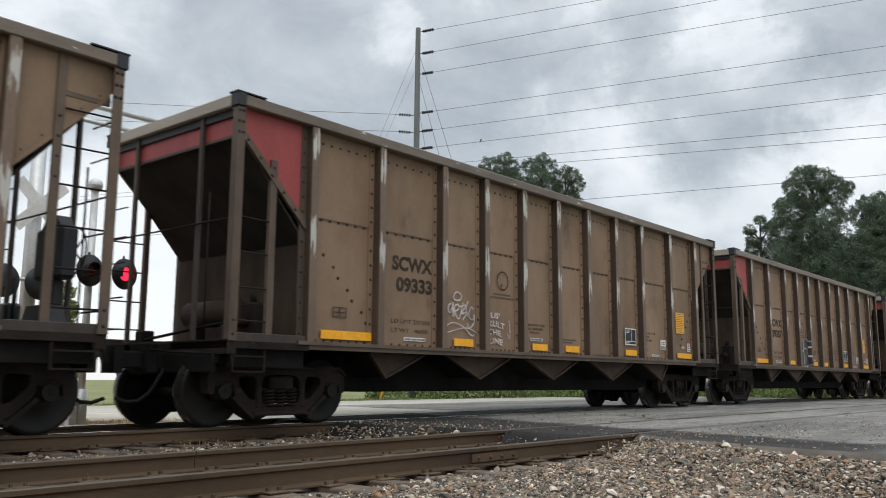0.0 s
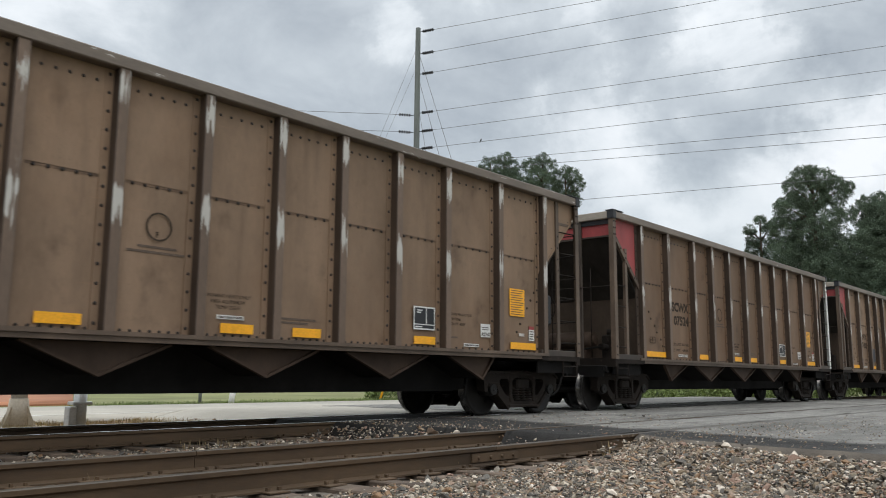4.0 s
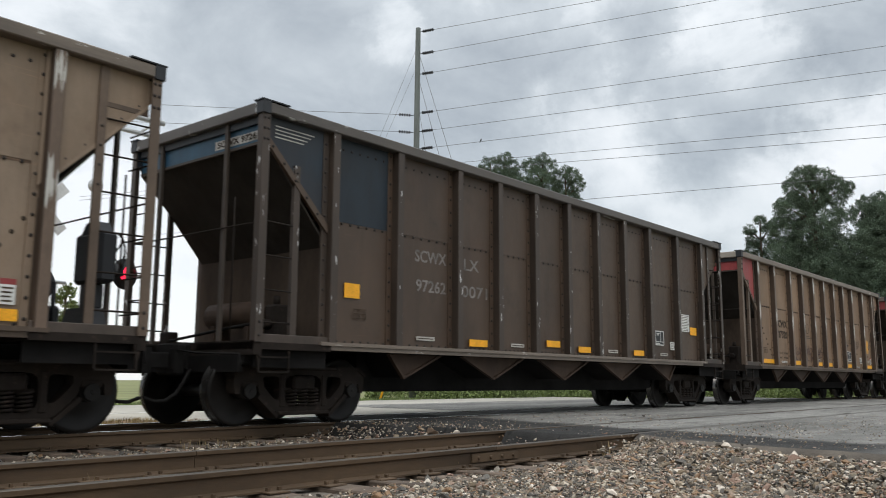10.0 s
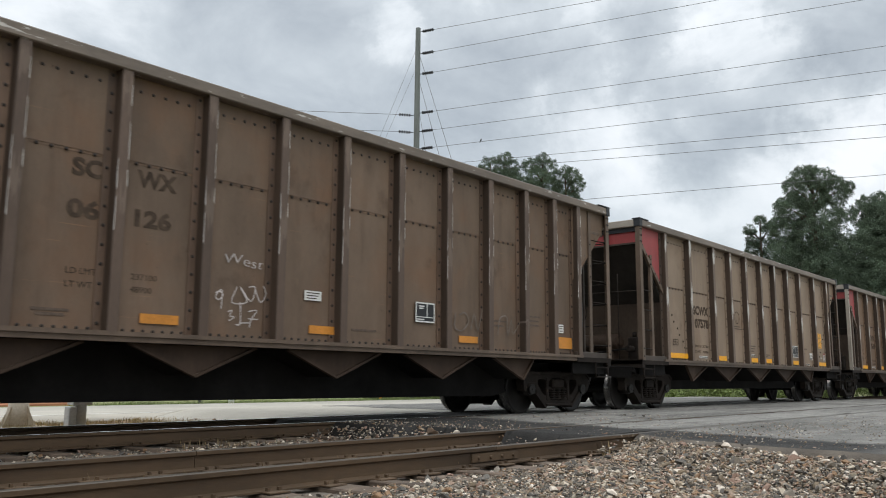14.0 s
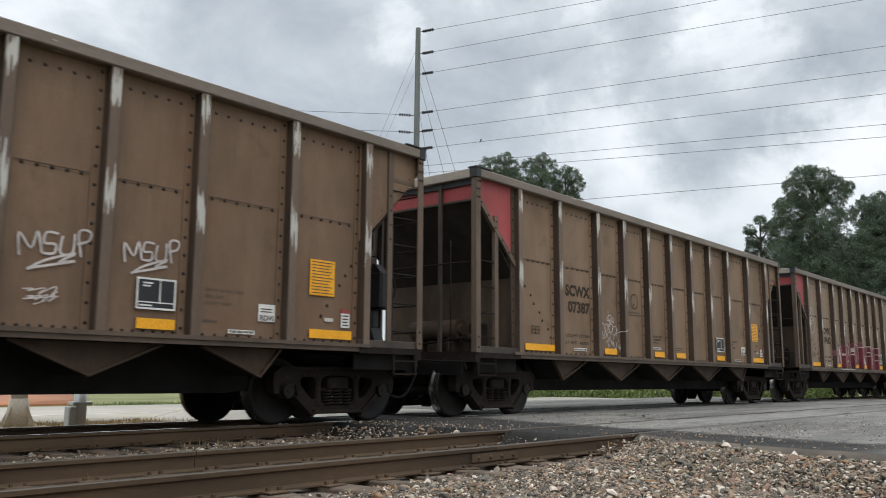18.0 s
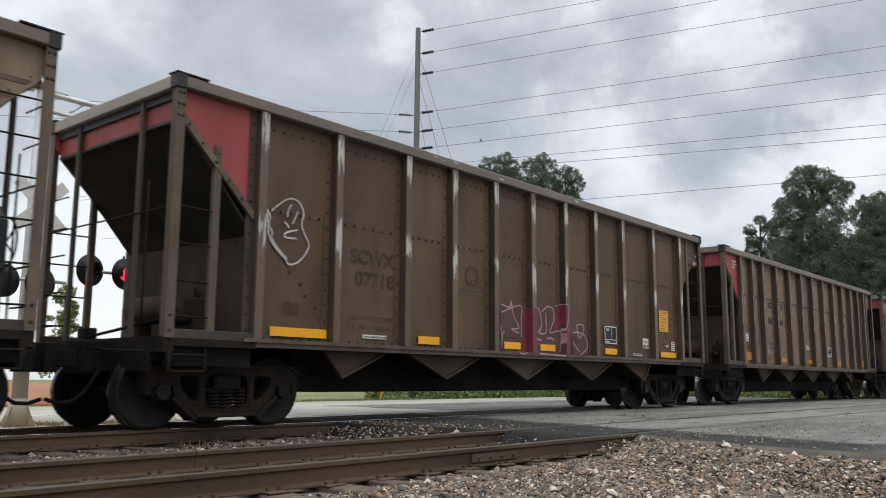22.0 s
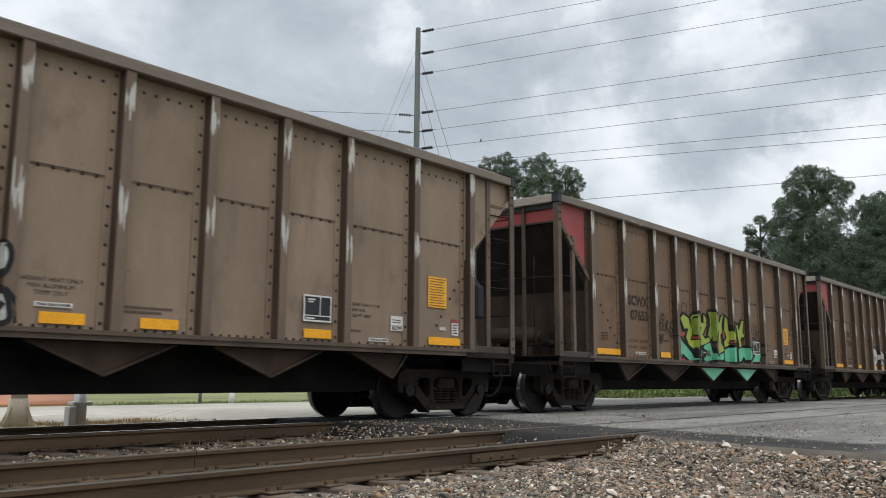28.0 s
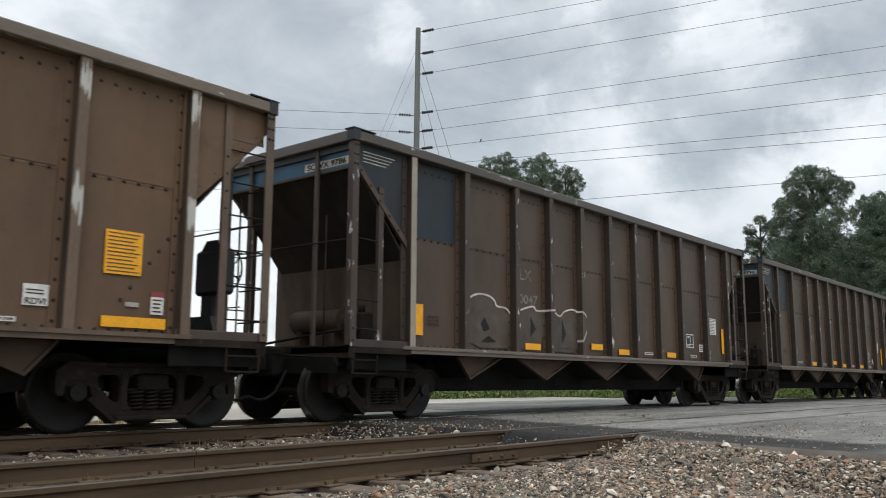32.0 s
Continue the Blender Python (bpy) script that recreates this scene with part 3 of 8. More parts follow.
def rivets(bm, spots, y, r=0.0225, mi=1):
    for x, z in spots:
        ring = [bm.verts.new((x + r * math.cos(a), y - 0.004, z + r * math.sin(a))) for a in (0.4, 1.45, 2.5, 3.54, 4.59, 5.64)]
        tip = [bm.verts.new((v.co.x * 0.5 + x * 0.5, y - 0.014, v.co.z * 0.5 + z * 0.5)) for v in ring]
        base = [bm.verts.new((v.co.x, y + 0.001, v.co.z)) for v in ring]
        for i in range(6):
            k = (i + 1) % 6
            for quad in ((base[i], base[k], ring[k], ring[i]), (ring[i], ring[k], tip[k], tip[i])):
                bm.faces.new(quad).material_index = mi
        bm.faces.new(tip).material_index = mi


def side_sheet(x0, x1, mat, SEAM, upper=None):
    """Two riveted sheets between two ribs, the upper lapped over the lower."""
    bm = bmesh.new()
    box(bm, x0, x1, SHEET, SHEET + 0.012, SILL + 0.02, SEAM)
    box(bm, x0, x1, SHEET - 0.010, SHEET + 0.006, SEAM - 0.03, TOP - 0.12, 0, 2 if upper else 0)
    box(bm, x1 - 0.165, x1 - 0.06, SHEET - 0.018, SHEET, SILL + 0.02, TOP - 0.12, 0, 4 if SEAM == SEAMS["B"] else 0)
    box(bm, x0 + 0.05, x0 + 0.15, SHEET - 0.014, SHEET, SILL + 0.02, TOP - 0.12)
    n = max(3, int((x1 - x0 - 0.3) / 0.19))
    spots = [(x0 + 0.24 + (x1 - x0 - 0.5) * i / n, SEAM - 0.055) for i in range(n + 1)]
    spots += [(x0 + 0.24 + (x1 - x0 - 0.5) * i / n, TOP - 0.31) for i in range(n + 1)]
    box(bm, x0 + 0.15, x1 - 0.165, SHEET - 0.0035, SHEET, SEAM - 0.062, SEAM - 0.03, 0, 0 if mat == M["tan_c"] else 3)
    rivets(bm, spots, SHEET - 0.008)
    edge = [(x1 - 0.115, SILL + 0.12 + 0.215 * i) for i in range(14)]
    rivets(bm, edge, SHEET - 0.018)
    rivets(bm, [(x0 + 0.10, SILL + 0.12 + 0.215 * i) for i in range(14)], SHEET - 0.014)
    rivets(bm, [(x0 + 0.2 + (x1 - x0 - 0.4) * i / 6, SILL + 0.06) for i in range(7)], SHEET)
    return mesh_of("side_sheet", bm, [mat, M["rivet"], upper or mat, M["grime"], M["lap_b"]])


def rib_mesh(mat):
    """A pressed hat-shaped post: a flat outer face on two webs."""
    bm = bmesh.new()
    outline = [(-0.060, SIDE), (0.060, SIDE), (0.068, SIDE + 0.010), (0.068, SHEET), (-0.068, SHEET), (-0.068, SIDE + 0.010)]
    # outer face in the rib paint, all other faces in a darker colour
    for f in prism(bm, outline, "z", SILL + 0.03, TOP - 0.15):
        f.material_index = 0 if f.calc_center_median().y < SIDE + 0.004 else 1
    if mat == M["rib_b"]:
        gen = random.Random(23)
        for x in (-0.0605, 0.0575):
            z = SILL + 0.05
            while z < TOP - 0.35:
                run = gen.uniform(0.15, 0.62)
                if gen.random() < 0.55:
                    w = gen.uniform(0.005, 0.008)
                    prism(bm, [(x - w / 2, z + gen.uniform(0, 0.05)), (x + w, z), (x + w * 0.8, min(z + run, TOP - 0.17)), (x, min(z + run * 0.93, TOP - 0.18))], "y", SIDE - 0.0015, SIDE + 0.004, 2)
                z += run + gen.uniform(0.02, 0.22)
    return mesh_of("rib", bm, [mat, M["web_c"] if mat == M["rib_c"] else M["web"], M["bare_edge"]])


def wheelset_mesh():
    bm = bmesh.new()
    rod(bm, (0, -0.62, 0), (0, 0.62, 0), 0.085, 14)
    for s in (-1, 1):
        m = Matrix.Translation((0, s * 0.7525, 0)) @ Matrix.Diagonal((1, s, 1, 1))
        prof = [(0.10, 0.075), (0.17, 0.07), (0.24, 0.045), (0.37, 0.055), (0.41, 0.072), (0.450, 0.075), (0.457, 0.06), (0.459, -0.03), (0.485, -0.045), (0.485, -0.065), (0.47, -0.07), (0.39, -0.07), (0.36, -0.02), (0.20, -0.04), (0.12, -0.07)]
        lathe(bm, prof, 40, m, [0, 0, 0, 0, 0, 0, 1, 1, 1, 1, 0, 0, 0, 0])
        rod(bm, (0, s * 0.80, 0), (0, s * 1.06, 0), 0.115, 14)
        for i in range(3):
            a = 2 * math.pi * i / 3
            rod(bm, (0.06 * math.cos(a), s * 1.05, 0.06 * math.sin(a)), (0.06 * math.cos(a), s * 1.085, 0.06 * math.sin(a)), 0.02, 6)
        rod(bm, (0, s * 1.06, 0), (0, s * 1.115, 0), 0.105, 14, 0.095)
        rod(bm, (0, s * 1.11, 0), (0, s * 1.122, 0), 0.035, 10, 0.02)
    bmesh.ops.recalc_face_normals(bm, faces=bm.faces)
    return mesh_of("wheelset", bm, [M["wheel"], M["tread"]])


def rounded(pts, n=4):
    """A closed line with its corners rounded off."""
    P, out = [Vector(p) for p in pts], []
    for i, p in enumerate(P):
        a, c = p.lerp(P[i - 1], 0.28), p.lerp(P[(i + 1) % len(P)], 0.28)
        for k in range(n + 1):
            t = k / n
            out.append(tuple(a * (1 - t) ** 2 + p * 2 * t * (1 - t) + c * t ** 2))
    return out


def side_frame_mesh():
    """A cast truck frame: arched top beam, two windows, a middle opening for the bolster, jaws over the bearings."""
    bm = bmesh.new()
    outer = [(-1.15, 0.42), (-1.17, 0.66), (-1.02, 0.76), (-0.62, 0.74), (-0.40, 0.80), (0.40, 0.80), (0.62, 0.74), (1.02, 0.76), (1.17, 0.66), (1.15, 0.42), (1.06, 0.42), (1.05, 0.57), (0.78, 0.57), (0.76, 0.42), (0.44, 0.14), (-0.44, 0.14), (-0.76, 0.42), (-0.78, 0.57), (-1.05, 0.57), (-1.06, 0.42)]
    holes = [[(s * 0.69, 0.645), (s * 0.42, 0.655), (s * 0.42, 0.33), (s * 0.52, 0.36), (s * 0.70, 0.54)] for s in (-1, 1)] + [[(-0.32, 0.67), (0.32, 0.67), (0.32, 0.25), (-0.32, 0.25)]]
    front = []
    for k, line in enumerate([outer] + holes):
        ring_pts = rounded(line, 3 if k else 2)
        vs = [bm.verts.new((x, -0.085, z)) for x, z in ring_pts]
        front += [bm.edges.new((vs[i], vs[(i + 1) % len(vs)])) for i in range(len(vs))]
    bmesh.ops.triangle_fill(bm, use_beauty=True, use_dissolve=False, edges=front, normal=(0, -1, 0))
    made = bmesh.ops.extrude_face_region(bm, geom=bm.faces[:])
    for v in made["geom"]:
        if isinstance(v, bmesh.types.BMVert):
            v.co.y = 0.085
    bmesh.ops.recalc_face_normals(bm, faces=bm.faces)
    # raised rims: spring seat, top flange, diagonal flanges and wedge pockets
    box(bm, -0.46, 0.46, -0.135, 0.135, 0.135, 0.185, 0.012)
    box(bm, -0.60, 0.60, -0.115, 0.115, 0.735, 0.785, 0.012)
    for s in (-1, 1):
        prism(bm, [(s * 0.44, 0.135), (s * 0.76, 0.41), (s * 0.80, 0.37), (s * 0.47, 0.10)], "y", -0.115, 0.115)
        prism(bm, [(s * 0.60, 0.785), (s * 1.03, 0.79), (s * 1.18, 0.69), (s * 1.17, 0.65), (s * 1.02, 0.745), (s * 0.60, 0.735)], "y", -0.11, 0.11)
        box(bm, s * 0.33, s * 0.41, -0.10, 0.10, 0.24, 0.68, 0.01)
    return mesh_of("side_frame", bm, M["truck"])


def spring_mesh():
    bm = bmesh.new()
    turns, seg = 5, 10
    pts = [(0.075 * math.cos(2 * math.pi * i / seg), 0.075 * math.sin(2 * math.pi * i / seg), 0.22 * i / (turns * seg)) for i in range(turns * seg + 1)]
    tube(bm, pts, 0.017, 5)
    return mesh_of("spring", bm, M["truck"])


SHARED = dict(wheelset=wheelset_mesh(), side_frame=side_frame_mesh(), spring=spring_mesh())


def truck(parent, x):
    bm = bmesh.new()
    box(bm, -0.20, 0.20, -1.12, 1.12, 0.46, 0.655, 0.03)
    box(bm, -0.30, 0.30, -1.06, 1.06, 0.455, 0.50, 0.01)
    box(bm, -0.30, 0.30, -0.35, 0.35, 0.62, 0.80, 0.03)
    box(bm, -0.80, -0.70, -0.7, 0.7, 0.36, 0.50, 0.02)
    box(bm, 0.70, 0.80, -0.7, 0.7, 0.36, 0.50, 0.02)
    tr = part("truck", bm, M["truck"], parent, "greasy cast steel truck", (x, 0, 0))
    for s in (-1, 1):
        part("side_frame", SHARED["side_frame"], None, tr, "", (0, s * 1.0, 0))
        for i in (-1, 0, 1):
            part("spring", SHARED["spring"], None, tr, "", (i * 0.19, s * 1.05, 0.245))
        for k in (-1, 1):
            bm = bmesh.new()
            box(bm, k * 0.91 - 0.13, k * 0.91 + 0.13, s * 1.0 - 0.09, s * 1.0 + 0.09, 0.50, 0.60, 0.02)
            part("bearing_adapter", bm, M["truck"], tr)
    for k in (-1, 1):
        part("wheelset", SHARED["wheelset"], None, tr, "dark steel wheels with polished treads", (k * 0.91, 0, 0.457))
    return tr


def end_gear(car, kind, m, front):
    """The open end of a car: band, posts, slope sheet, ladders, platform, coupler; m turns it about for the rear."""
    tan, ribm, chord, band = (M[k] for k in SKIN[kind])
    rear = not front

    def put(name, bm, mat, label="", parent=car):
        bm.transform(m)
        if m.determinant() < 0:
            bmesh.ops.reverse_faces(bm, faces=bm.faces)
        return part(name, bm, mat, parent, label)

    W = -SIDE
    # band across the end, under the chord
    bm = bmesh.new()
    box(bm, 0.10, 0.125, -W + 0.10, W - 0.10, 3.69, TOP - 0.10)
    put("end_band", bm, band if front else tan, ("faded red end band" if kind != "C" else "faded blue end band") if front else "dusty end band")
    # slope sheet, its shade put into the colour, and the upright sheet beneath it
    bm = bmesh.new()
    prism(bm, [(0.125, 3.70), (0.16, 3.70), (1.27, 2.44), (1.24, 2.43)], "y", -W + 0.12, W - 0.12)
    put("slope_sheet", bm, M["soot"], "sooty sloping end sheet, coloured dark as in shade")
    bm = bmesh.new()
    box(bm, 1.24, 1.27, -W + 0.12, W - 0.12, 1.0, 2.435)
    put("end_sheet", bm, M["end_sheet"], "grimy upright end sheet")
    # black strip as painted shade under the chord, and the lower edge of the band
    bm = bmesh.new()
    box(bm, 0.06, 0.11, -W + 0.12, W - 0.12, TOP - 0.26, TOP - 0.15)
    if kind == "B":
        bm.free()
    else:
        put("chord_web", bm, M["black"])
    bm = bmesh.new()
    box(bm, 0.085, 0.13, -W + 0.12, W - 0.12, 3.665, 3.70)
    put("band_edge", bm, M["post"])
    # sill plates at the foot of the corner posts
    for s in (-1, 1):
        bm = bmesh.new()
        box(bm, 0.02, 1.30, s * (W - 0.085), s * (W - 0.035), SILL - 0.03, SILL + 0.105, 0.008)
        put("corner_sill", bm, M["post"])
    # gusset panels that close the side above the slope
    for s in (-1, 1):
        bm = bmesh.new()
        prism(bm, [(0.022, TOP - 0.12), (0.022, 3.815), (1.30, 2.57), (1.30, TOP - 0.12)], "y", s * (W - 0.115), s * (W - 0.10))
        put("corner_panel", bm, (M["blue_dark"] if kind == "C" else band) if front else tan, ("faded red corner panel" if kind != "C" else "faded blue corner panel") if front else "dusty corner panel")
        bm = bmesh.new()
        edge = 0.12 if front and kind != "B" else 0.05
        prism(bm, [(0.12, 3.68 + edge), (0.12, 3.68), (1.22, 2.60), (1.22, 2.60 + edge)], "y", s * (W - (0.06 if edge > 0.1 else 0.09)), s * (W - 0.118))
        if s < 0:
            rivets(bm, [(0.22 + 0.2 * i, 3.64 - 0.196 * i + (0.0 if edge > 0.1 else 0.06)) for i in range(5)], -W + (0.06 if edge > 0.1 else 0.112))
        put("diagonal_strip", bm, [tan if not front else M["end_frame"] if kind == "A" else M["tan_c"] if kind == "C" else M["soot"], M["rivet"]])
        if kind == "B" and front:
            bm = bmesh.new()
            prism(bm, [(0.11, 3.74), (1.29, 2.59), (1.29, 2.66), (1.19, 2.78), (1.08, 2.86), (1.01, 3.00), (0.90, 3.08), (0.81, 3.24), (0.70, 3.34), (0.63, 3.47), (0.52, 3.55), (0.42, 3.68), (0.31, 3.74), (0.22, 3.84), (0.11, 3.88)], "y", s * (W - 0.10), s * (W - 0.096))
            put("soot_stain", bm, M["soot"], "black soot stain on the corner panel")
        if s < 0 and front:
            bm = bmesh.new()
            box(bm, 1.125, 1.235, -W + 0.09, -W + 0.12, SILL + 0.02, TOP - 0.13)
            rivets(bm, [(1.175, SILL + 0.14 + 0.205 * i) for i in range(15)], -W + 0.09)
            put("edge_strip", bm, [M["web"] if kind != "C" else M["web_c"], M["rivet"]], "riveted strip beside the corner panel")
        if s < 0:
            bm = bmesh.new()
            rivets(bm, [(0.2 + 0.155 * i, TOP - 0.215) for i in range(6)], -W + 0.115)
            box(bm, 0.12, 1.12, -W + 0.108, -W + 0.115, TOP - 0.255, TOP - 0.15)
            put("panel_head", bm, [M["post"] if front else tan, M["rivet"]], "riveted strip under the chord")
        if not front:
            bm = bmesh.new()
            box(bm, 0.10, 0.62, s * (W - 0.094), s * (W - 0.116), 3.60, 3.66, 0.004)
            put("panel_bar", bm, M["end_frame"], "flat bar across the corner panel")
        bm = bmesh.new()
        prism(bm, [(0.0, s * W), (0.12, s * W), (0.12, s * (W - 0.02)), (0.02, s * (W - 0.02)), (0.02, s * (W - 0.11)), (0.0, s * (W - 0.11))], "z", SILL - 0.0, TOP - 0.14)
        if s < 0:
            rivets(bm, [(0.06 + dx, z) for z in (3.98, 3.84, 3.70) for dx in (-0.03, 0.03)] + [(0.06, z) for z in (1.16, 1.33)], -W)
        put("corner_post", bm, [M["end_frame"] if kind != "C" else M["rib_c"], M["rivet"]])
        bm = bmesh.new()
        prism(bm, [(0.61, s * (W - 0.07)), (0.71, s * (W - 0.07)), (0.71, s * (W - 0.1)), (0.64, s * (W - 0.1)), (0.64, s * (W - 0.13)), (0.61, s * (W - 0.13))], "z", SILL + 0.02, 3.46 if front else TOP - 0.15)
        if s < 0:
            rivets(bm, [(0.66, 3.36), (0.66, 3.24)] if front else [(0.66, 3.36 - 0.22 * i) for i in range(4)], -W + 0.07, 0.018)
        lad = put("ladder", bm, [M["end_frame"] if kind != "C" else M["rib_c"], M["rivet"]], "steel side ladder")
        for z in (1.33, 1.745, 2.19, 2.63) if front else (1.33, 1.745, 2.19, 2.63, 3.05, 3.46):
            rung = bmesh.new()
            rod(rung, (0.03, s * (W - 0.04), z), (0.66, s * (W - 0.09), z), 0.011, 6)
            put("rung", rung, M["truck"], "", lad)
        # stirrup step under the corner
        bm = bmesh.new()
        for x in (0.10, 0.58):
            box(bm, x - 0.012, x + 0.012, s * (W - 0.03), s * (W - 0.05), 0.70, SILL)
        box(bm, 0.10, 0.58, s * (W - 0.02), s * (W - 0.06), 0.69, 0.71)
        box(bm, 0.10, 0.58, s * (W - 0.02), s * (W - 0.06), 0.88, 0.90)
        prism(bm, [(0.02, SILL), (0.16, SILL), (0.115, 0.80), (0.085, 0.80)], "y", s * (W - 0.03), s * (W - 0.06))
        put("stirrup_step", bm, M["truck"])
    # posts of the end, with grab irons
    for y in ((-0.75, 0.85) if kind != "B" else (-0.98, -0.06, 0.82)):
        bm = bmesh.new()
        box(bm, 0.035, 0.085, y - 0.035, y + 0.035, SILL, TOP - 0.16, 0.006)
        put("end_post", bm, M["post"])
    for z in (1.30, 1.75, 2.25, 2.62, 3.05):
        bm = bmesh.new()
        rod(bm, (0.02, W - 0.05, z), (0.02, W - 0.62, z), 0.011, 6)
        put("grab_iron", bm, M["truck"])
    for z in (1.33, 1.745, 2.19, 3.05) if front else (1.33, 1.745, 2.19, 3.05, 3.46):
        bm = bmesh.new()
        rod(bm, (0.02, -W + 0.05, z), (0.02, -W + 0.60, z), 0.011, 6)
        if not front:
            put("grab_iron", bm, M["truck"])
        else:
            bm.free()
    bm = bmesh.new()
    rod(bm, (0.02, -W + 0.05, 2.60), (0.02, W - 0.05, 2.60), 0.012, 6)
    put("cross_rail", bm, M["truck"], "thin steel rail across the end")
    bm = bmesh.new()
    rod(bm, (0.05, -W + 0.6, SILL), (0.05, -W + 0.6, 3.0), 0.012, 6)
    put("end_ladder_rail", bm, M["truck"])
    # chord across the end and the corner caps
    bm = bmesh.new()
    box(bm, -0.02, 0.10, -W + 0.12, W - 0.12, TOP - 0.16, TOP, 0.012)
    put("end_chord", bm, M["end_chord"] if kind == "A" else chord)
    for s in (-1, 1):
        bm = bmesh.new()
        box(bm, -0.028, 0.11, s * (W - 0.13), s * (W + 0.028), TOP - 0.165, TOP + 0.008, 0.008)
        box(bm, -0.04, 0.42, s * (W - 0.16), s * (W + 0.03), TOP + 0.008, TOP + 0.024)
        put("corner_cap", bm, M["black"], "black corner cap")
    # platform, end sill and draft gear
    bm = bmesh.new()
    box(bm, 0.0, 1.3, -W + 0.02, -0.35, SILL - 0.09, SILL)
    box(bm, 0.0, 1.3, 0.35, W - 0.02, SILL - 0.09, SILL)
    box(bm, 0.0, 0.12, -W + 0.02, W - 0.02, SILL - 0.16, SILL + 0.02)
    put("platform", bm, M["truck"], "grimy end platform")
    # plates added to fill the dark below the platform and behind the coupler
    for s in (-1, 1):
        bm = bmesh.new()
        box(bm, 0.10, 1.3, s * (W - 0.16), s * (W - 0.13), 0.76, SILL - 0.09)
        put("platform_skirt", bm, M["under"], "black plate added to fill the dark under the platform")
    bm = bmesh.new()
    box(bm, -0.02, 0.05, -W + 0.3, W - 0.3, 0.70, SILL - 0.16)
    put("striker_plate", bm, M["under"], "black plate added to fill the dark behind the coupler")
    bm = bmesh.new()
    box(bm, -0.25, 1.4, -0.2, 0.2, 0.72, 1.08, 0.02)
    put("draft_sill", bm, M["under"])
    bm = bmesh.new()
    box(bm, -0.56, -0.2, -0.09, 0.09, 0.74, 0.96, 0.02)
    box(bm, -0.24, -0.08, -0.24, 0.24, 0.66, 1.08, 0.03)
    prism(bm, [(-0.52, 0.16), (-0.66, 0.17), (-0.70, 0.02), (-0.60, -0.02), (-0.66, -0.14), (-0.54, -0.16)], "z", 0.68, 1.02)
    put("coupler", bm, M["under"], "black cast coupler")
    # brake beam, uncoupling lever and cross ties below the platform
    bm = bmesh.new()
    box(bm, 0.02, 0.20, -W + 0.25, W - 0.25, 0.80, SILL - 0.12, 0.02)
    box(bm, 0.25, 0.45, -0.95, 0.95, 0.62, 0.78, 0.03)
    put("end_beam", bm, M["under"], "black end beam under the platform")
    bm = bmesh.new()
    tube(bm, [(-0.08, -W + 0.15, 0.78), (-0.08, -W + 0.2, 0.92), (-0.08, -0.5, 0.95), (-0.25, -0.15, 1.0)], 0.014, 6)
    put("uncoupling_lever", bm, M["under"])
    # air hose loop
    bm = bmesh.new()
    turn = [(-0.06, -0.32, 0.74), (-0.16, -0.32, 0.56), (-0.26, -0.32, 0.42), (-0.40, -0.31, 0.33), (-0.55, -0.30, 0.32), (-0.70, -0.30, 0.37)]
    tube(bm, turn, 0.024, 7)
    put("air_hose", bm, M["under"], "black rubber air hose")
    if front:
        bm = bmesh.new()
        rod(bm, (0.88, -0.55, 1.52), (0.88, 0.55, 1.52), 0.19, 16)
        rod(bm, (0.88, -0.62, 1.52), (0.88, 0.62, 1.52), 0.10, 12)
        box(bm, 0.75, 1.0, -0.45, -0.35, SILL, 1.5)
        box(bm, 0.75, 1.0, 0.35, 0.45, SILL, 1.5)
        put("air_tank", bm, M["chute"], "dusty air reservoir")
        bm = bmesh.new()
        box(bm, 0.70, 0.95, -1.12, -0.85, SILL, 1.62, 0.03)
        rod(bm, (0.7, -0.98, 1.35), (0.45, -0.98, 1.35), 0.07, 10)
        rod(bm, (0.82, -0.98, 1.62), (0.82, -0.98, 1.74), 0.05, 10)
        put("brake_valve", bm, M["truck"], "black brake valve")
        bm = bmesh.new()
        tube(bm, [(0.45, -0.98, 1.35), (0.35, -0.6, 1.3), (0.35, 0.2, 1.22), (0.3, 0.8, 1.15)], 0.02, 6)
        put("brake_pipe", bm, M["under"])
        bm = bmesh.new()
        box(bm, 0.35, 0.55, 0.95, 1.15, SILL, SILL + 0.22, 0.02)
        put("control_valve", bm, M["truck"])
    else:
        bm = bmesh.new()
        box(bm, 0.10, 0.32, -1.02, -0.40, 1.70, 2.30, 0.04)
        prism(bm, [(-0.98, 2.28), (-0.50, 2.28), (-0.62, 2.42), (-0.86, 2.42)], "x", 0.14, 0.30)
        box(bm, 0.12, 0.28, -0.80, -0.50, 1.40, 1.72, 0.03)
        prism(bm, [(-0.95, 1.08), (-0.10, 1.08), (-0.30, 1.42), (-0.80, 1.42)], "x", 0.12, 0.32)
        box(bm, 0.1, 0.3, 0.3, 0.55, 1.08, 1.5, 0.03)
        rod(bm, (0.2, 0.3, 1.1), (0.2, 0.3, 1.8), 0.03, 8)
        gear = put("brake_gear", bm, M["black"], "black hand brake housing")
        bm = bmesh.new()
        c, n = Vector((0.03, -0.78, 2.05)), 20
        ring = [c + Vector((0, 0.27 * math.cos(2 * math.pi * i / n), 0.27 * math.sin(2 * math.pi * i / n))) for i in range(n)]
        tube(bm, ring, 0.013, 5, True)
        for i in range(0, n, 4):
            rod(bm, c, ring[i], 0.01, 5)
        put("brake_wheel", bm, M["truck"], "spoked hand brake wheel", gear)


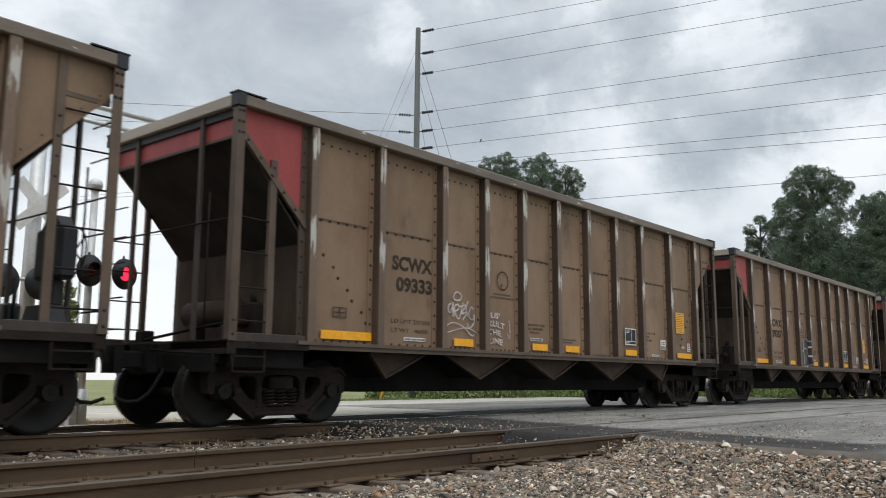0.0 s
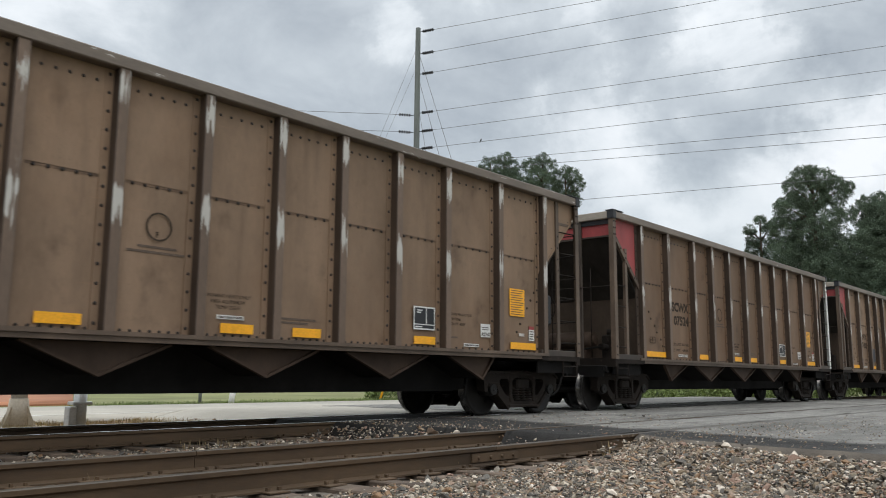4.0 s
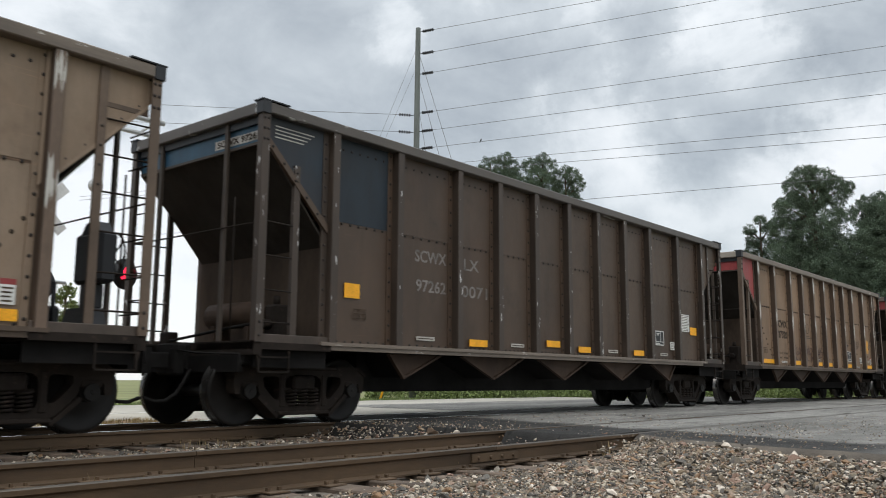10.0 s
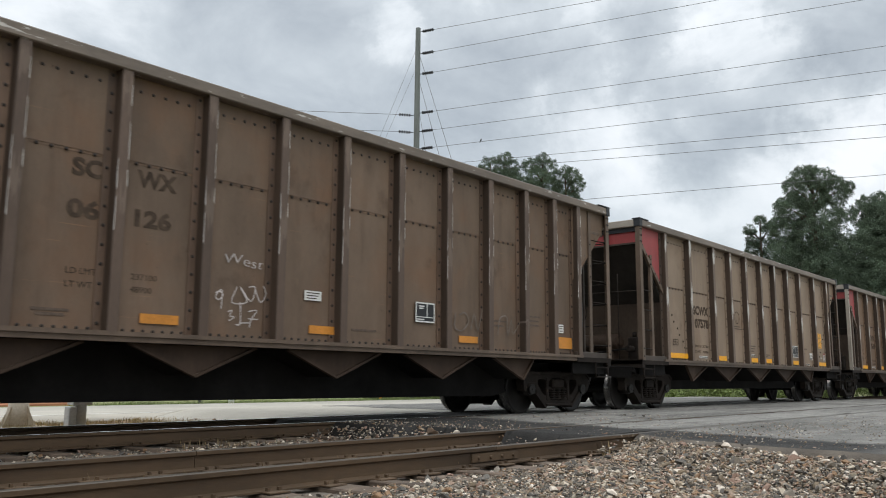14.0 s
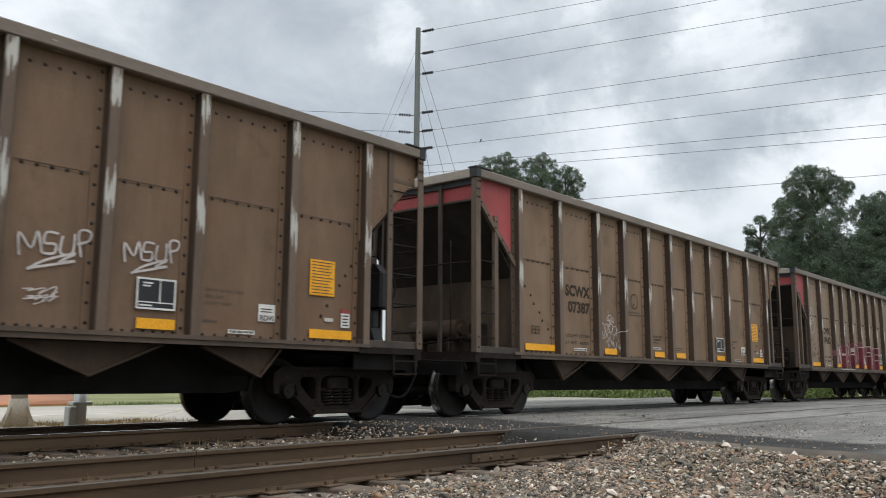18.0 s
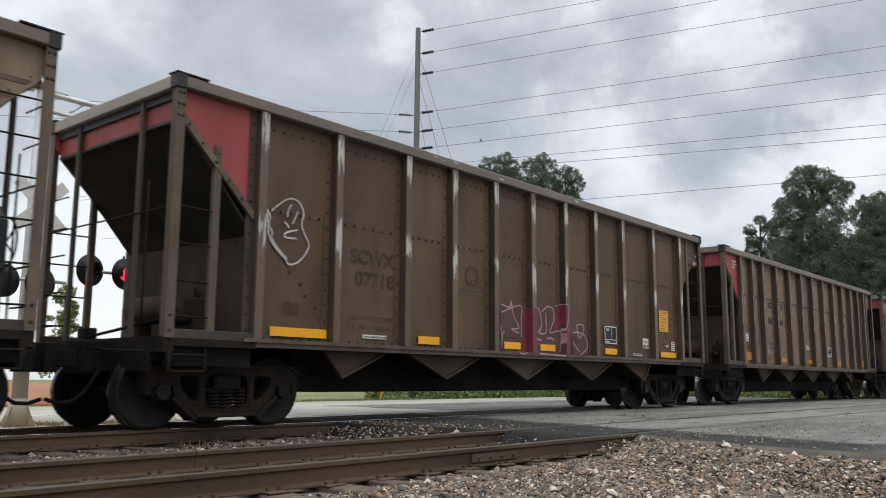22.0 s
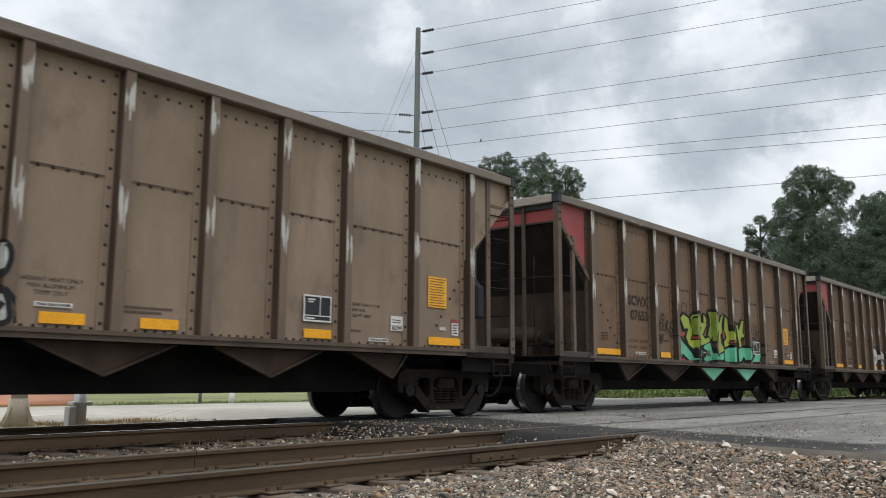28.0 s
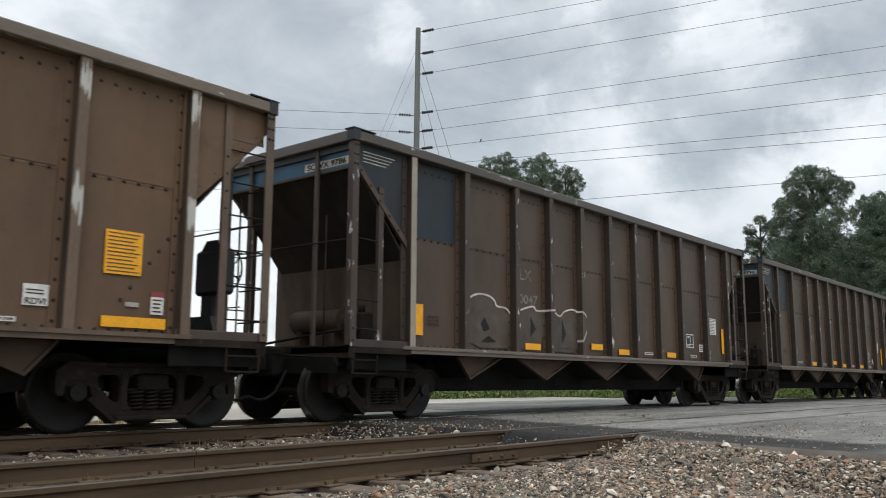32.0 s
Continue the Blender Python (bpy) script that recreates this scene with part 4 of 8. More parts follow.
def chutes(car, kind):
    W = -SIDE
    tips = [2.92, 5.20, 7.46, 9.73, 12.0]
    for k, x in enumerate(tips):
        bm = bmesh.new()
        a, b = x - 0.87, x + 0.88
        if k == 0:
            a = x - 0.33
        if k == 4:
            b = x + 0.33
        prism(bm, [(a, 1.0), (b, 1.0), (b, 0.985), (x, 0.625), (a, 0.985)], "y", -W + 0.205, -W + 0.225)
        for p, q in (((a, 0.985), (x, 0.625)), ((x, 0.625), (b, 0.985))):
            d = Vector((q[0] - p[0], q[1] - p[1])).normalized() * 0.035
            n = Vector((-d.y, d.x))
            prism(bm, [p, q, (q[0] + n.x, q[1] + n.y), (p[0] + n.x, p[1] + n.y)], "y", -W + 0.16, -W + 0.205)
        chute = part("hopper_chute", bm, M["chute"], car, "dusty V-shaped hopper chute")
        # body behind the plate, blackened for the deep shade between the chutes
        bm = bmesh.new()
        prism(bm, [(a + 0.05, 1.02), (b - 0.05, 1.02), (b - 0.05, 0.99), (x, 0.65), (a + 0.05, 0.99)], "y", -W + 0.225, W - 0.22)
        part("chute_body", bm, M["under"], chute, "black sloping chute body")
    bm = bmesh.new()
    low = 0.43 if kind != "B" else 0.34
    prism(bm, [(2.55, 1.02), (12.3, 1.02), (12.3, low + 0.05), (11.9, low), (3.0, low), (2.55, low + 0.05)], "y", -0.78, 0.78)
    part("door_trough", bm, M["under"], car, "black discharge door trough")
    # added sheet that keeps sky light out of the space below the body
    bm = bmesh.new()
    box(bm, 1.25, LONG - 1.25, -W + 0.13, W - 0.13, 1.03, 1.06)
    part("hopper_floor", bm, M["under"], car, "black sheet added under the hopper to block light")
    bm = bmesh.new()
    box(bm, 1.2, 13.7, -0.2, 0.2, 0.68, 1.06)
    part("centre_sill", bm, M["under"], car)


@functools.lru_cache(None)
def bar_of(w, h, mat):
    """A thin printed bar, one mesh for all bars of that size."""
    bm = bmesh.new()
    box(bm, 0, w, -0.002, 0.002, -h / 2, h / 2)
    return mesh_of("print_line", bm, mat)


def strip(parent, name, x0, x1, z0, z1, mat, y, label="", bars=None, bar_mat=None):
    """A flat plate or sticker, with plain bars for writing that cannot be read."""
    bm = bmesh.new()
    box(bm, x0, x1, y - 0.004, y + 0.002, z0, z1)
    plate = part(name, bm, mat, parent, label)
    if bars:
        rows, pad, frac = bars
        h = (z1 - z0) / (rows + 0.6)
        for i in range(rows):
            w = (x1 - x0) * (1 - 2 * pad) * (1 - 0.25 * ((i * 37) % 5) / 5)
            part("print_line", bar_of(w, h * frac, bar_mat), None, plate, "", (x0 + (x1 - x0) * pad, y - 0.005, z1 - h * (i + 0.8)))
    return plate


def hopper_car(kind):
    tan, ribm, chord, band = (M[k] for k in SKIN[kind])
    car = thing("hopper_car", "car", "hopper car", "train")
    W = -SIDE
    ribs = RIBS[kind]
    rm = rib_mesh(ribm)
    edges = ribs
    for a, b in zip(edges, edges[1:]):
        part("side_sheet", side_sheet(a, b, tan, SEAMS[kind], M["blue_dark"] if kind == "C" and a == ribs[0] else None), None, car)
    for x in ribs:
        part("rib", rm, None, car, "", (x, 0, 0))
    bm = bmesh.new()
    box(bm, ribs[0], ribs[-1], W - 0.165, W - 0.15, SILL, TOP - 0.1)
    part("far_side_sheet", bm, tan, car)
    for x in ribs:
        part("rib", rm, None, car, "", Matrix.Translation((x, 0, 0)) @ Matrix.Rotation(math.pi, 4, "Z"))
    for s in (-1, 1):
        bm = bmesh.new()
        box(bm, 0.10, LONG - 0.10, s * (W - 0.17), s * (W + 0.02), TOP - 0.15, TOP, 0.014)
        part("top_chord", bm, chord, car, "worn dusty top chord")
        bm = bmesh.new()
        box(bm, 1.1, LONG - 1.1, s * (W - 0.17), s * W, SILL - 0.01, SILL + 0.04)
        box(bm, 1.1, LONG - 1.1, s * (W - 0.16), s * (W - 0.03), SILL - 0.07, SILL - 0.01)
        part("side_sill", bm, M["end_frame"] if kind != "C" else M["chord"], car)
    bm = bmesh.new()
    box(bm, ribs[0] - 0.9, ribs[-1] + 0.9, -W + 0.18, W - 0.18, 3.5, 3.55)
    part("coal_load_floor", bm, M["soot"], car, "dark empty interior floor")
    end_gear(car, kind, Matrix(), True)
    end_gear(car, kind, Matrix.Translation((LONG, 0, 0)) @ Matrix.Diagonal((-1, 1, 1, 1)), False)
    chutes(car, kind)
    truck(car, 1.25)
    truck(car, LONG - 1.25)
    return car


SLACK = {0: 0.105, 2: 0.024, 5: -0.029, 9: -0.049, 10: -0.038, 11: -0.125, 12: -0.172, 13: -0.171, 14: -0.103, 15: 0.06, 16: 0.08, 17: 0.104, 18: 0.128, 19: 0.118, 20: 0.118, 21: 0.118}


def along(t):
    """Where the front corner of the first car stands at t seconds; the train slows a little."""
    u = (t - 16) / 16
    return -149.2876 - 153.955 * u + 0.7504 * u ** 2 + 0.202 * u ** 3 + 0.4114 * u ** 4 - 0.4503 * u ** 5


def spot(n, t):
    return Matrix.Translation((along(t) + n * PITCH_X + SLACK.get(n, 0.0), CENTRE, 0))


KINDS = {6: "C", 8: "B", 14: "B", 15: "B", 19: "C", 20: "C"}
TRAIN = {}
TONES = {12: "tan_pale", 14: "tan_b_pale", 3: "tan_mid", 5: "tan_pale", 9: "tan_pale", 16: "tan_pale", 13: "tan_dark", 18: "tan_umber", 10: "tan_mid", 17: "tan_mid"}


def build_train():
    first = {}
    for n in range(-1, 22):
        kind = KINDS.get(n, "A")
        m = spot(n, 0)
        if kind not in first:
            car = first[kind] = hopper_car(kind)
            car.matrix_basis = m
        else:
            car = copy_thing(first[kind], m)
        TRAIN[n] = car
        tone = M[TONES[n]] if n in TONES else None
        for o in car.children if tone else ():
            if o.name.split(".")[0] in ("side_sheet", "far_side_sheet") or (o.data.materials and o.data.materials[0] in (M["tan"], M["tan_b"])):
                o.material_slots[0].link = "OBJECT"
                o.material_slots[0].material = tone

    for o in TRAIN[10].children:
        if o.name.split(".")[0] == "corner_post" and sum(v.co.x for v in o.data.vertices) / len(o.data.vertices) < 4 and o.data.vertices[0].co.y < 0:
            o.material_slots[0].link = "OBJECT"
            o.material_slots[0].material = M["end_chord"]
    for o in TRAIN[3].children:
        if o.name.split(".")[0] == "corner_post" and sum(v.co.x for v in o.data.vertices) / len(o.data.vertices) > 10 and o.data.vertices[0].co.y < 0:
            o.material_slots[0].link = "OBJECT"
            o.material_slots[0].material = M["white"]
    for o in TRAIN[19].children:
        if o.name.split(".")[0] == "rib" and abs(o.matrix_basis.translation.x - RIBS["C"][0]) < 0.01:
            o.material_slots[0].link = "OBJECT"
            o.material_slots[0].material = M["end_chord"]


build_train()


# ---- markings and paint on the cars ----
FACE = SHEET - 0.022          # just proud of the lapped sheets and strips


def text_on(car, text, x, z, size, mat, fit=0.0, squeeze=0.0, label="", name="lettering", y=None, line=1.05):
    me = letters(name, text, size, mat, 0.001, fit, squeeze, line)
    return part(name, me, None, car, label, (x, SHEET - 0.003 if y is None else y, z))


def dots(car, spots):
    bm = bmesh.new()
    for x, z in spots:
        bmesh.ops.create_cone(bm, cap_ends=True, segments=8, radius1=0.026, radius2=0.018, depth=0.014, matrix=Matrix.Translation((x, SHEET - 0.008, z)) @ Matrix.Rotation(radians(90), 4, "X"))
    part("bolt_row", bm, M["ink"], car)


def ring(bm, x, z, r, w, y, n=28):
    for i in range(n):
        a, b = 2 * math.pi * i / n, 2 * math.pi * (i + 1) / n
        quad = [(x + q * math.cos(c), y, z + q * math.sin(c)) for q, c in ((r, a), (r, b), (r - w, b), (r - w, a))]
        bm.faces.new([bm.verts.new(p) for p in quad])


def stencil_box(car, x, z, ink):
    bm = bmesh.new()
    for a, b, c, d in ((0, 0.26, 0, 0.014), (0, 0.26, 0.13, 0.144), (0, 0.014, 0, 0.144), (0.246, 0.26, 0, 0.144), (0.02, 0.24, 0.065, 0.08), (0.12, 0.135, 0.01, 0.13)):
        box(bm, x + a, x + b, FACE - 0.002, FACE + 0.001, z + c, z + d)
    part("stencil_box", bm, ink, car)


def chart(car, x, z, w=0.5, h=0.36):
    """The black inspection panel with its white frame."""
    y = FACE - 0.010
    bm = bmesh.new()
    box(bm, x, x + w, y - 0.003, y + 0.002, z, z + h)
    panel = part("inspection_panel", bm, M["black"], car, "black inspection panel with a white frame")
    bm = bmesh.new()
    rim = [[bm.verts.new((px, y - 0.006, pz)) for px, pz in ((x + e, z + e), (x + w - e, z + e), (x + w - e, z + h - e), (x + e, z + h - e))] for e in (0.0, 0.022)]
    for i in range(4):
        k = (i + 1) % 4
        bm.faces.new((rim[0][i], rim[0][k], rim[1][k], rim[1][i]))
    part("panel_frame", bm, M["white"], panel, "white frame")
    for a, b, c, d in ((0.022, w - 0.022, 0.075, 0.088), (w * 0.58, w * 0.58 + 0.012, 0.09, h - 0.022)):
        part("divider", bar_of(b - a, d - c, M["white"]), None, panel, "", (x + a, y - 0.005, z + (c + d) / 2))
    for a, b, c in ((0.08, 0.2, h - 0.06), (0.08, 0.17, h - 0.093), (0.04, 0.2, 0.045)):
        part("print_line", bar_of(b - a, 0.018, M["white"]), None, panel, "", (x + a, y - 0.005, z + c))


def marks_a(car, code, ink, faint=False, covered=(), weights=("237200", "48800")):
    bar = [(1.58, 2.55), (4.44, 4.94), (6.69, 7.18), (7.82, 8.31), (10.21, 10.70), (12.74, 13.52)]
    for k, (a, b) in enumerate(bar):
        if k in covered:
            continue
        strip(car, "reflector", a, b, 1.165, 1.285, M["yellow"], FACE - 0.012, "yellow reflective strip")
    strip(car, "notice", 12.74, 13.19, 1.75, 2.24, M["yellow"], FACE + 0.004, "yellow printed notice", (11, 0.07, 0.3), M["end_frame"])
    chart(car, 10.19, 1.385)
    strip(car, "sticker", 11.90, 12.16, 1.34, 1.56, M["white"], FACE + 0.004, "white printed sticker")
    text_on(car, "RDVI", 11.925, 1.355, 0.065, M["ink"], 0.21, 0.002, "black printed letters", y=FACE - 0.003)
    for z in (1.50, 1.465):
        part("print_line", bar_of(0.18, 0.012, M["ghost"]), None, car, "", (11.93, FACE - 0.002, z))
    strip(car, "sticker", 13.33, 13.49, 1.33, 1.53, M["white"], FACE + 0.004, "white printed sticker", (4, 0.14, 0.4), M["ghost"])
    strip(car, "sticker", 13.33, 13.49, 1.53, 1.59, M["red"], FACE + 0.004, "red sticker")
    strip(car, "plate", 13.02, 13.18, 1.40, 1.45, M["pale"], FACE + 0.004)
    strip(car, "sticker", 11.45, 11.85, 1.165, 1.215, M["white"], FACE + 0.004, "white safety sticker")
    text_on(car, "STAND CLEAR OF DOORS", 11.470, 1.1790, 0.026, M["ink"], 0.36, 0.001, "black printed words", y=FACE - 0.003)
    strip(car, "sticker", 3.26, 3.74, 1.20, 1.255, M["white"], FACE + 0.004, "white safety sticker")
    text_on(car, "STAND CLEAR OF DOORS", 3.280, 1.2140, 0.026, M["ink"], 0.44, 0.001, "black printed words", y=FACE - 0.003)
    strip(car, "sticker", 6.64, 7.04, 1.335, 1.385, M["white"], FACE + 0.004, "white safety sticker")
    text_on(car, "STAND CLEAR OF DOORS", 6.660, 1.3490, 0.026, M["ink"], 0.36, 0.001, "black printed words", y=FACE - 0.003)
    dots(car, [(1.62 + 0.14 * i + 0.05 * (i % 2), 2.32 - 0.15 * i) for i in range(7)])
    dots(car, [(13.52 - 0.11 * i, 2.22 - 0.15 * i) for i in range(6)])
    stencil_box(car, 1.80, 1.47, M["ghost"])
    pale_ink = M["ghost"] if faint else ink
    text_on(car, "SCWX", 3.0, 2.275, 0.21, ink if not faint else M["ghost"], 0.93, 0.013, "large reporting mark")
    text_on(car, code, 3.09, 1.955, 0.21, ink if not faint else M["ghost"], 0.83, 0.013, "large car code")
    text_on(car, "LD LMT %s\nLT WT   %s" % weights, 3.0, 1.46, 0.066, M["ghost"] if faint else ink, 0.88, 0.0, "", "lettering", None, 1.5)
    bm = bmesh.new()
    ring(bm, 5.80, 2.345, 0.17, 0.022, FACE)
    part("emblem", bm, M["ghost"] if faint else ink, car)
    text_on(car, "F", 5.77, 2.22, 0.07, M["ghost"] if faint else ink, 0, 0.003)
    for x0, x1, z in ((5.55, 6.05, 2.09), (5.42, 6.18, 2.03), (7.62, 8.24, 1.385), (7.62, 8.10, 1.335), (11.1, 11.3, 1.29)):
        strip(car, "faded_line", x0, x1, z, z + 0.028, M["faint"], SHEET - 0.002)
    for text, z, w in (("EXW 10-8 H 12-8", 1.66, 0.55), ("EW 10-8", 1.58, 0.26), ("CU FT 4007", 1.50, 0.38)):
        text_on(car, text, 11.12, z, 0.045, M["faint"] if faint else M["ghost"], w, 0.001)
    if faint:
        for x0, x1, z in ((6.5, 7.12, 1.60), (6.58, 7.04, 1.53), (6.62, 7.0, 1.46)):
            strip(car, "faded_line", x0, x1, z, z + 0.030, M["faint"], SHEET - 0.002)
    else:
        text_on(car, "RADIANT HEAT ONLY", 6.47, 1.60, 0.048, ink, 0.68, 0.0)
        text_on(car, "MAX ALUMINUM", 6.56, 1.53, 0.048, ink, 0.50, 0.0)
        text_on(car, "TEMP 250 F", 6.63, 1.46, 0.048, M["ghost"], 0.36, 0.0)


def band_text(car, text, mat, y0=-1.42, z=3.78, size=0.13, fit=0.62):
    """Lettering on the end band, which faces the way the train runs."""
    me = letters("lettering", text, size, mat, 0.002, fit, 0.003, 1.15)
    me.transform(Matrix.Rotation(radians(-90), 4, "Z"))
    part("lettering", me, None, car, "white lettering on the end band", (0.09, y0 + fit, z))


def marks_b(car, code, ink):
    for a, b in ((4.41, 4.90), (6.90, 7.38), (10.1, 10.6)):
        strip(car, "reflector", a, b, 1.225, 1.335, M["orange"], FACE + 0.004, "faded orange reflective strip")
    strip(car, "reflector", 1.46, 2.00, 1.225, 1.44, M["orange"], FACE + 0.004, "faded orange reflective patch")
    strip(car, "reflector", 13.10, 13.58, 1.225, 1.44, M["orange"], FACE + 0.004, "faded orange reflective patch")
    strip(car, "sticker", 1.63, 1.83, 1.74, 1.95, M["white"], FACE + 0.004, "white printed sticker", (4, 0.12, 0.35), M["ghost"])
    strip(car, "sticker", 6.80, 7.10, 1.67, 1.80, M["white"], FACE + 0.004, "white printed sticker", (3, 0.12, 0.35), M["ghost"])
    strip(car, "sticker", 13.12, 13.28, 1.52, 1.68, M["white"], FACE + 0.004, "white printed sticker", (3, 0.12, 0.35), M["ghost"])
    chart(car, 9.02, 1.50, 0.45, 0.31)
    dots(car, [(1.42 + 0.10 * i, 2.38 - 0.09 * i) for i in range(6)])
    stencil_box(car, 1.60, 1.53, M["ghost"])
    a, b = code[:2], code[2:]
    for s, x, z, w in (("SC", 3.52, 2.785, 0.36), ("WX", 4.28, 2.785, 0.52), (a, 3.49, 2.325, 0.38), (b, 4.28, 2.325, 0.47)):
        text_on(car, s, x, z, 0.19, ink, w, 0.012, "large reporting mark")
    text_on(car, "LD LMT\nLT WT", 3.53, 1.71, 0.07, M["ink"], 0.34, 0, "", "lettering", None, 1.5)
    text_on(car, "237100\n48900", 4.28, 1.71, 0.07, M["ghost"], 0.32, 0, "", "lettering", None, 1.5)
    for x0, x1, z in ((2.2, 2.7, 1.75), (2.2, 2.6, 1.67), (2.22, 2.72, 1.59), (3.2, 3.6, 1.30), (3.25, 3.55, 1.25), (7.7, 8.2, 1.3), (10.95, 11.45, 1.62), (10.95, 11.35, 1.54), (12.05, 12.5, 1.76), (12.05, 12.45, 1.68), (12.1, 12.45, 1.6)):
        strip(car, "faded_line", x0, x1, z, z + 0.030, M["faint"], SHEET - 0.002)
    me = letters("lettering", "ROTARY\nCOUPLER\nEND", 0.05, M["white"], 0.002, 0.34, 0.001, 1.25)
    part("lettering", me, None, car, "white lettering on the red corner panel", (0.78, SIDE + 0.096, 3.86))
    band_text(car, "SCWX\n" + code, M["white"], -0.91, 3.905, 0.105, 0.47)


def marks_c(car, code, old):
    for a, b in ((4.45, 4.94), (7.90, 8.36), (10.19, 10.65)):
        strip(car, "reflector", a, b, 1.17, 1.285, M["yellow"], FACE - 0.012, "yellow reflective strip")
    strip(car, "reflector", 6.77, 7.22, 1.24, 1.36, M["yellow"], FACE - 0.012, "yellow reflective strip")
    for x0, x1, z in ((3.15, 3.58, 1.22), (5.65, 6.05, 1.2), (9.1, 9.5, 1.2), (11.5, 11.85, 1.2)):
        strip(car, "sticker", x0, x1, z, z + 0.06, M["pale"], FACE + 0.004, "", (1, 0.08, 0.4), M["ghost"])
    strip(car, "notice", 12.65, 13.09, 1.81, 2.22, M["white"], FACE + 0.004, "white printed notice", (10, 0.07, 0.3), M["ghost"])
    if old:
        strip(car, "reflector", 13.14, 13.50, 1.74, 1.93, M["yellow"], FACE + 0.004, "yellow reflective patch")
    else:
        strip(car, "reflector", 13.40, 13.54, 1.34, 1.98, M["yellow"], FACE - 0.012, "yellow reflective strip")
    strip(car, "sticker", 12.01, 12.22, 1.35, 1.53, M["white"], FACE + 0.004, "white printed sticker", (3, 0.12, 0.35), M["ghost"])
    chart(car, 11.23, 1.43, 0.42, 0.33)
    stencil_box(car, 1.80, 1.47, M["ghost"])
    if old:
        text_on(car, "SCWX", 3.12, 2.45, 0.19, M["dim"], 0.76, 0.004, "scuffed pale reporting mark")
        text_on(car, "97262", 3.15, 1.985, 0.19, M["dim"], 0.72, 0.004, "scuffed pale car code")
        text_on(car, "LX", 4.34, 2.43, 0.2, M["dim"], 0.4, 0.003, "pale lettering left from an older mark")
        text_on(car, "0071", 4.28, 1.98, 0.2, M["dim"], 0.70, 0.003, "pale lettering left from an older mark")
        strip(car, "reflector", 1.62, 1.92, 1.76, 1.97, M["yellow"], FACE + 0.004, "yellow reflective patch")
    else:
        text_on(car, "LX", 4.34, 2.43, 0.2, M["dim"], 0.36, 0.001, "pale lettering left from an older mark")
        text_on(car, "0047", 4.30, 2.00, 0.17, M["dim"], 0.6, 0.004, "pale lettering left from an older mark")
        strip(car, "reflector", 1.48, 1.66, 1.30, 1.78, M["yellow"], FACE - 0.012, "yellow reflective strip")
    bm = bmesh.new()
    box(bm, 0.094, 0.104, -1.40, -0.42, 3.74, 3.86)
    part("end_plate", bm, M["pale"], car, "white plate on the blue end band")
    band_text(car, "SCWX " + code, M["ink"], -1.34, 3.76, 0.085, 0.86)
    for i in range(4):
        strip(car, "stripe", 0.28, 0.95 - 0.06 * i, 3.93 - 0.05 * i, 3.945 - 0.05 * i, M["pale"], SIDE + 0.097)


# ---- sprayed paint, draped over sheets and ribs ----
def drape(car, kind, me, name, label, lift=0.004, down=False):
    """Lays a flat mesh in x and z over the side, up onto each rib and back."""
    bm = bmesh.new()
    bm.from_mesh(me)
    xs = [v.co.x for v in bm.verts]
    for r in RIBS[kind]:
        for dx in (-0.0725, -0.0695, 0.0695, 0.0725):
            if min(xs) < r + dx < max(xs):
                bmesh.ops.bisect_plane(bm, geom=bm.verts[:] + bm.edges[:] + bm.faces[:], plane_co=(r + dx, 0, 0), plane_no=(1, 0, 0))
    for z in (SILL + 0.042, SILL + 0.047):
        bmesh.ops.bisect_plane(bm, geom=bm.verts[:] + bm.edges[:] + bm.faces[:], plane_co=(0, 0, z), plane_no=(0, 0, 1))
    for v in bm.verts:
        d = min(abs(v.co.x - r) for r in RIBS[kind])
        v.co.y = (SIDE if d < 0.071 else FACE) - lift
        if v.co.z < SILL + 0.0445:
            v.co.y = SIDE - lift
    bm.to_mesh(me)
    bm.free()
    return part(name, me, None, car, label)


def ribbon(bm, pts, w):
    """A sprayed line of width w through points in x and z."""
    pts = [Vector(p) for p in pts]
    side = []
    for i, p in enumerate(pts):
        t = (pts[min(i + 1, len(pts) - 1)] - pts[max(i - 1, 0)])
        t = t.normalized() if t.length > 0 else Vector((1, 0))
        n = Vector((-t.y, t.x)) * w / 2
        side.append((bm.verts.new((p.x + n.x, 0, p.y + n.y)), bm.verts.new((p.x - n.x, 0, p.y - n.y))))
    for (a, b), (c, d) in zip(side, side[1:]):
        bm.faces.new((a, b, d, c))


def curve(f, n=28, a=0.0, b=1.0):
    return [f(a + (b - a) * i / n) for i in range(n + 1)]


def flat(name, mat, lines=(), shapes=(), w=0.03):
    bm = bmesh.new()
    for pts in lines:
        ribbon(bm, pts, w)
    for pts in shapes:
        f = bm.faces.new([bm.verts.new((x, 0, z)) for x, z in pts])
        f.normal_update()
        bmesh.ops.triangulate(bm, faces=[f])
    return mesh_of(name, bm, mat)


def blob(x, z, rx, rz, bump=0.12, k=3, turn=0.0, n=32):
    return [(x + rx * (1 + bump * math.cos(k * 2 * math.pi * i / n + turn)) * math.cos(2 * math.pi * i / n), z + rz * (1 + bump * math.cos(k * 2 * math.pi * i / n + turn)) * math.sin(2 * math.pi * i / n)) for i in range(n)]


def loops(x, z, w, h, turns, rnd):
    """A quick looping scrawl."""
    p = [rnd.uniform(0, 6.28) for _ in range(4)]
    return curve(lambda t: (x + w * (t + 0.16 * math.sin(turns * 6.28 * t + p[0])), z + h * (0.5 + 0.42 * math.sin(turns * 6.28 * t + p[1]) * (0.6 + 0.4 * math.sin(3 * t + p[2])))), 70)


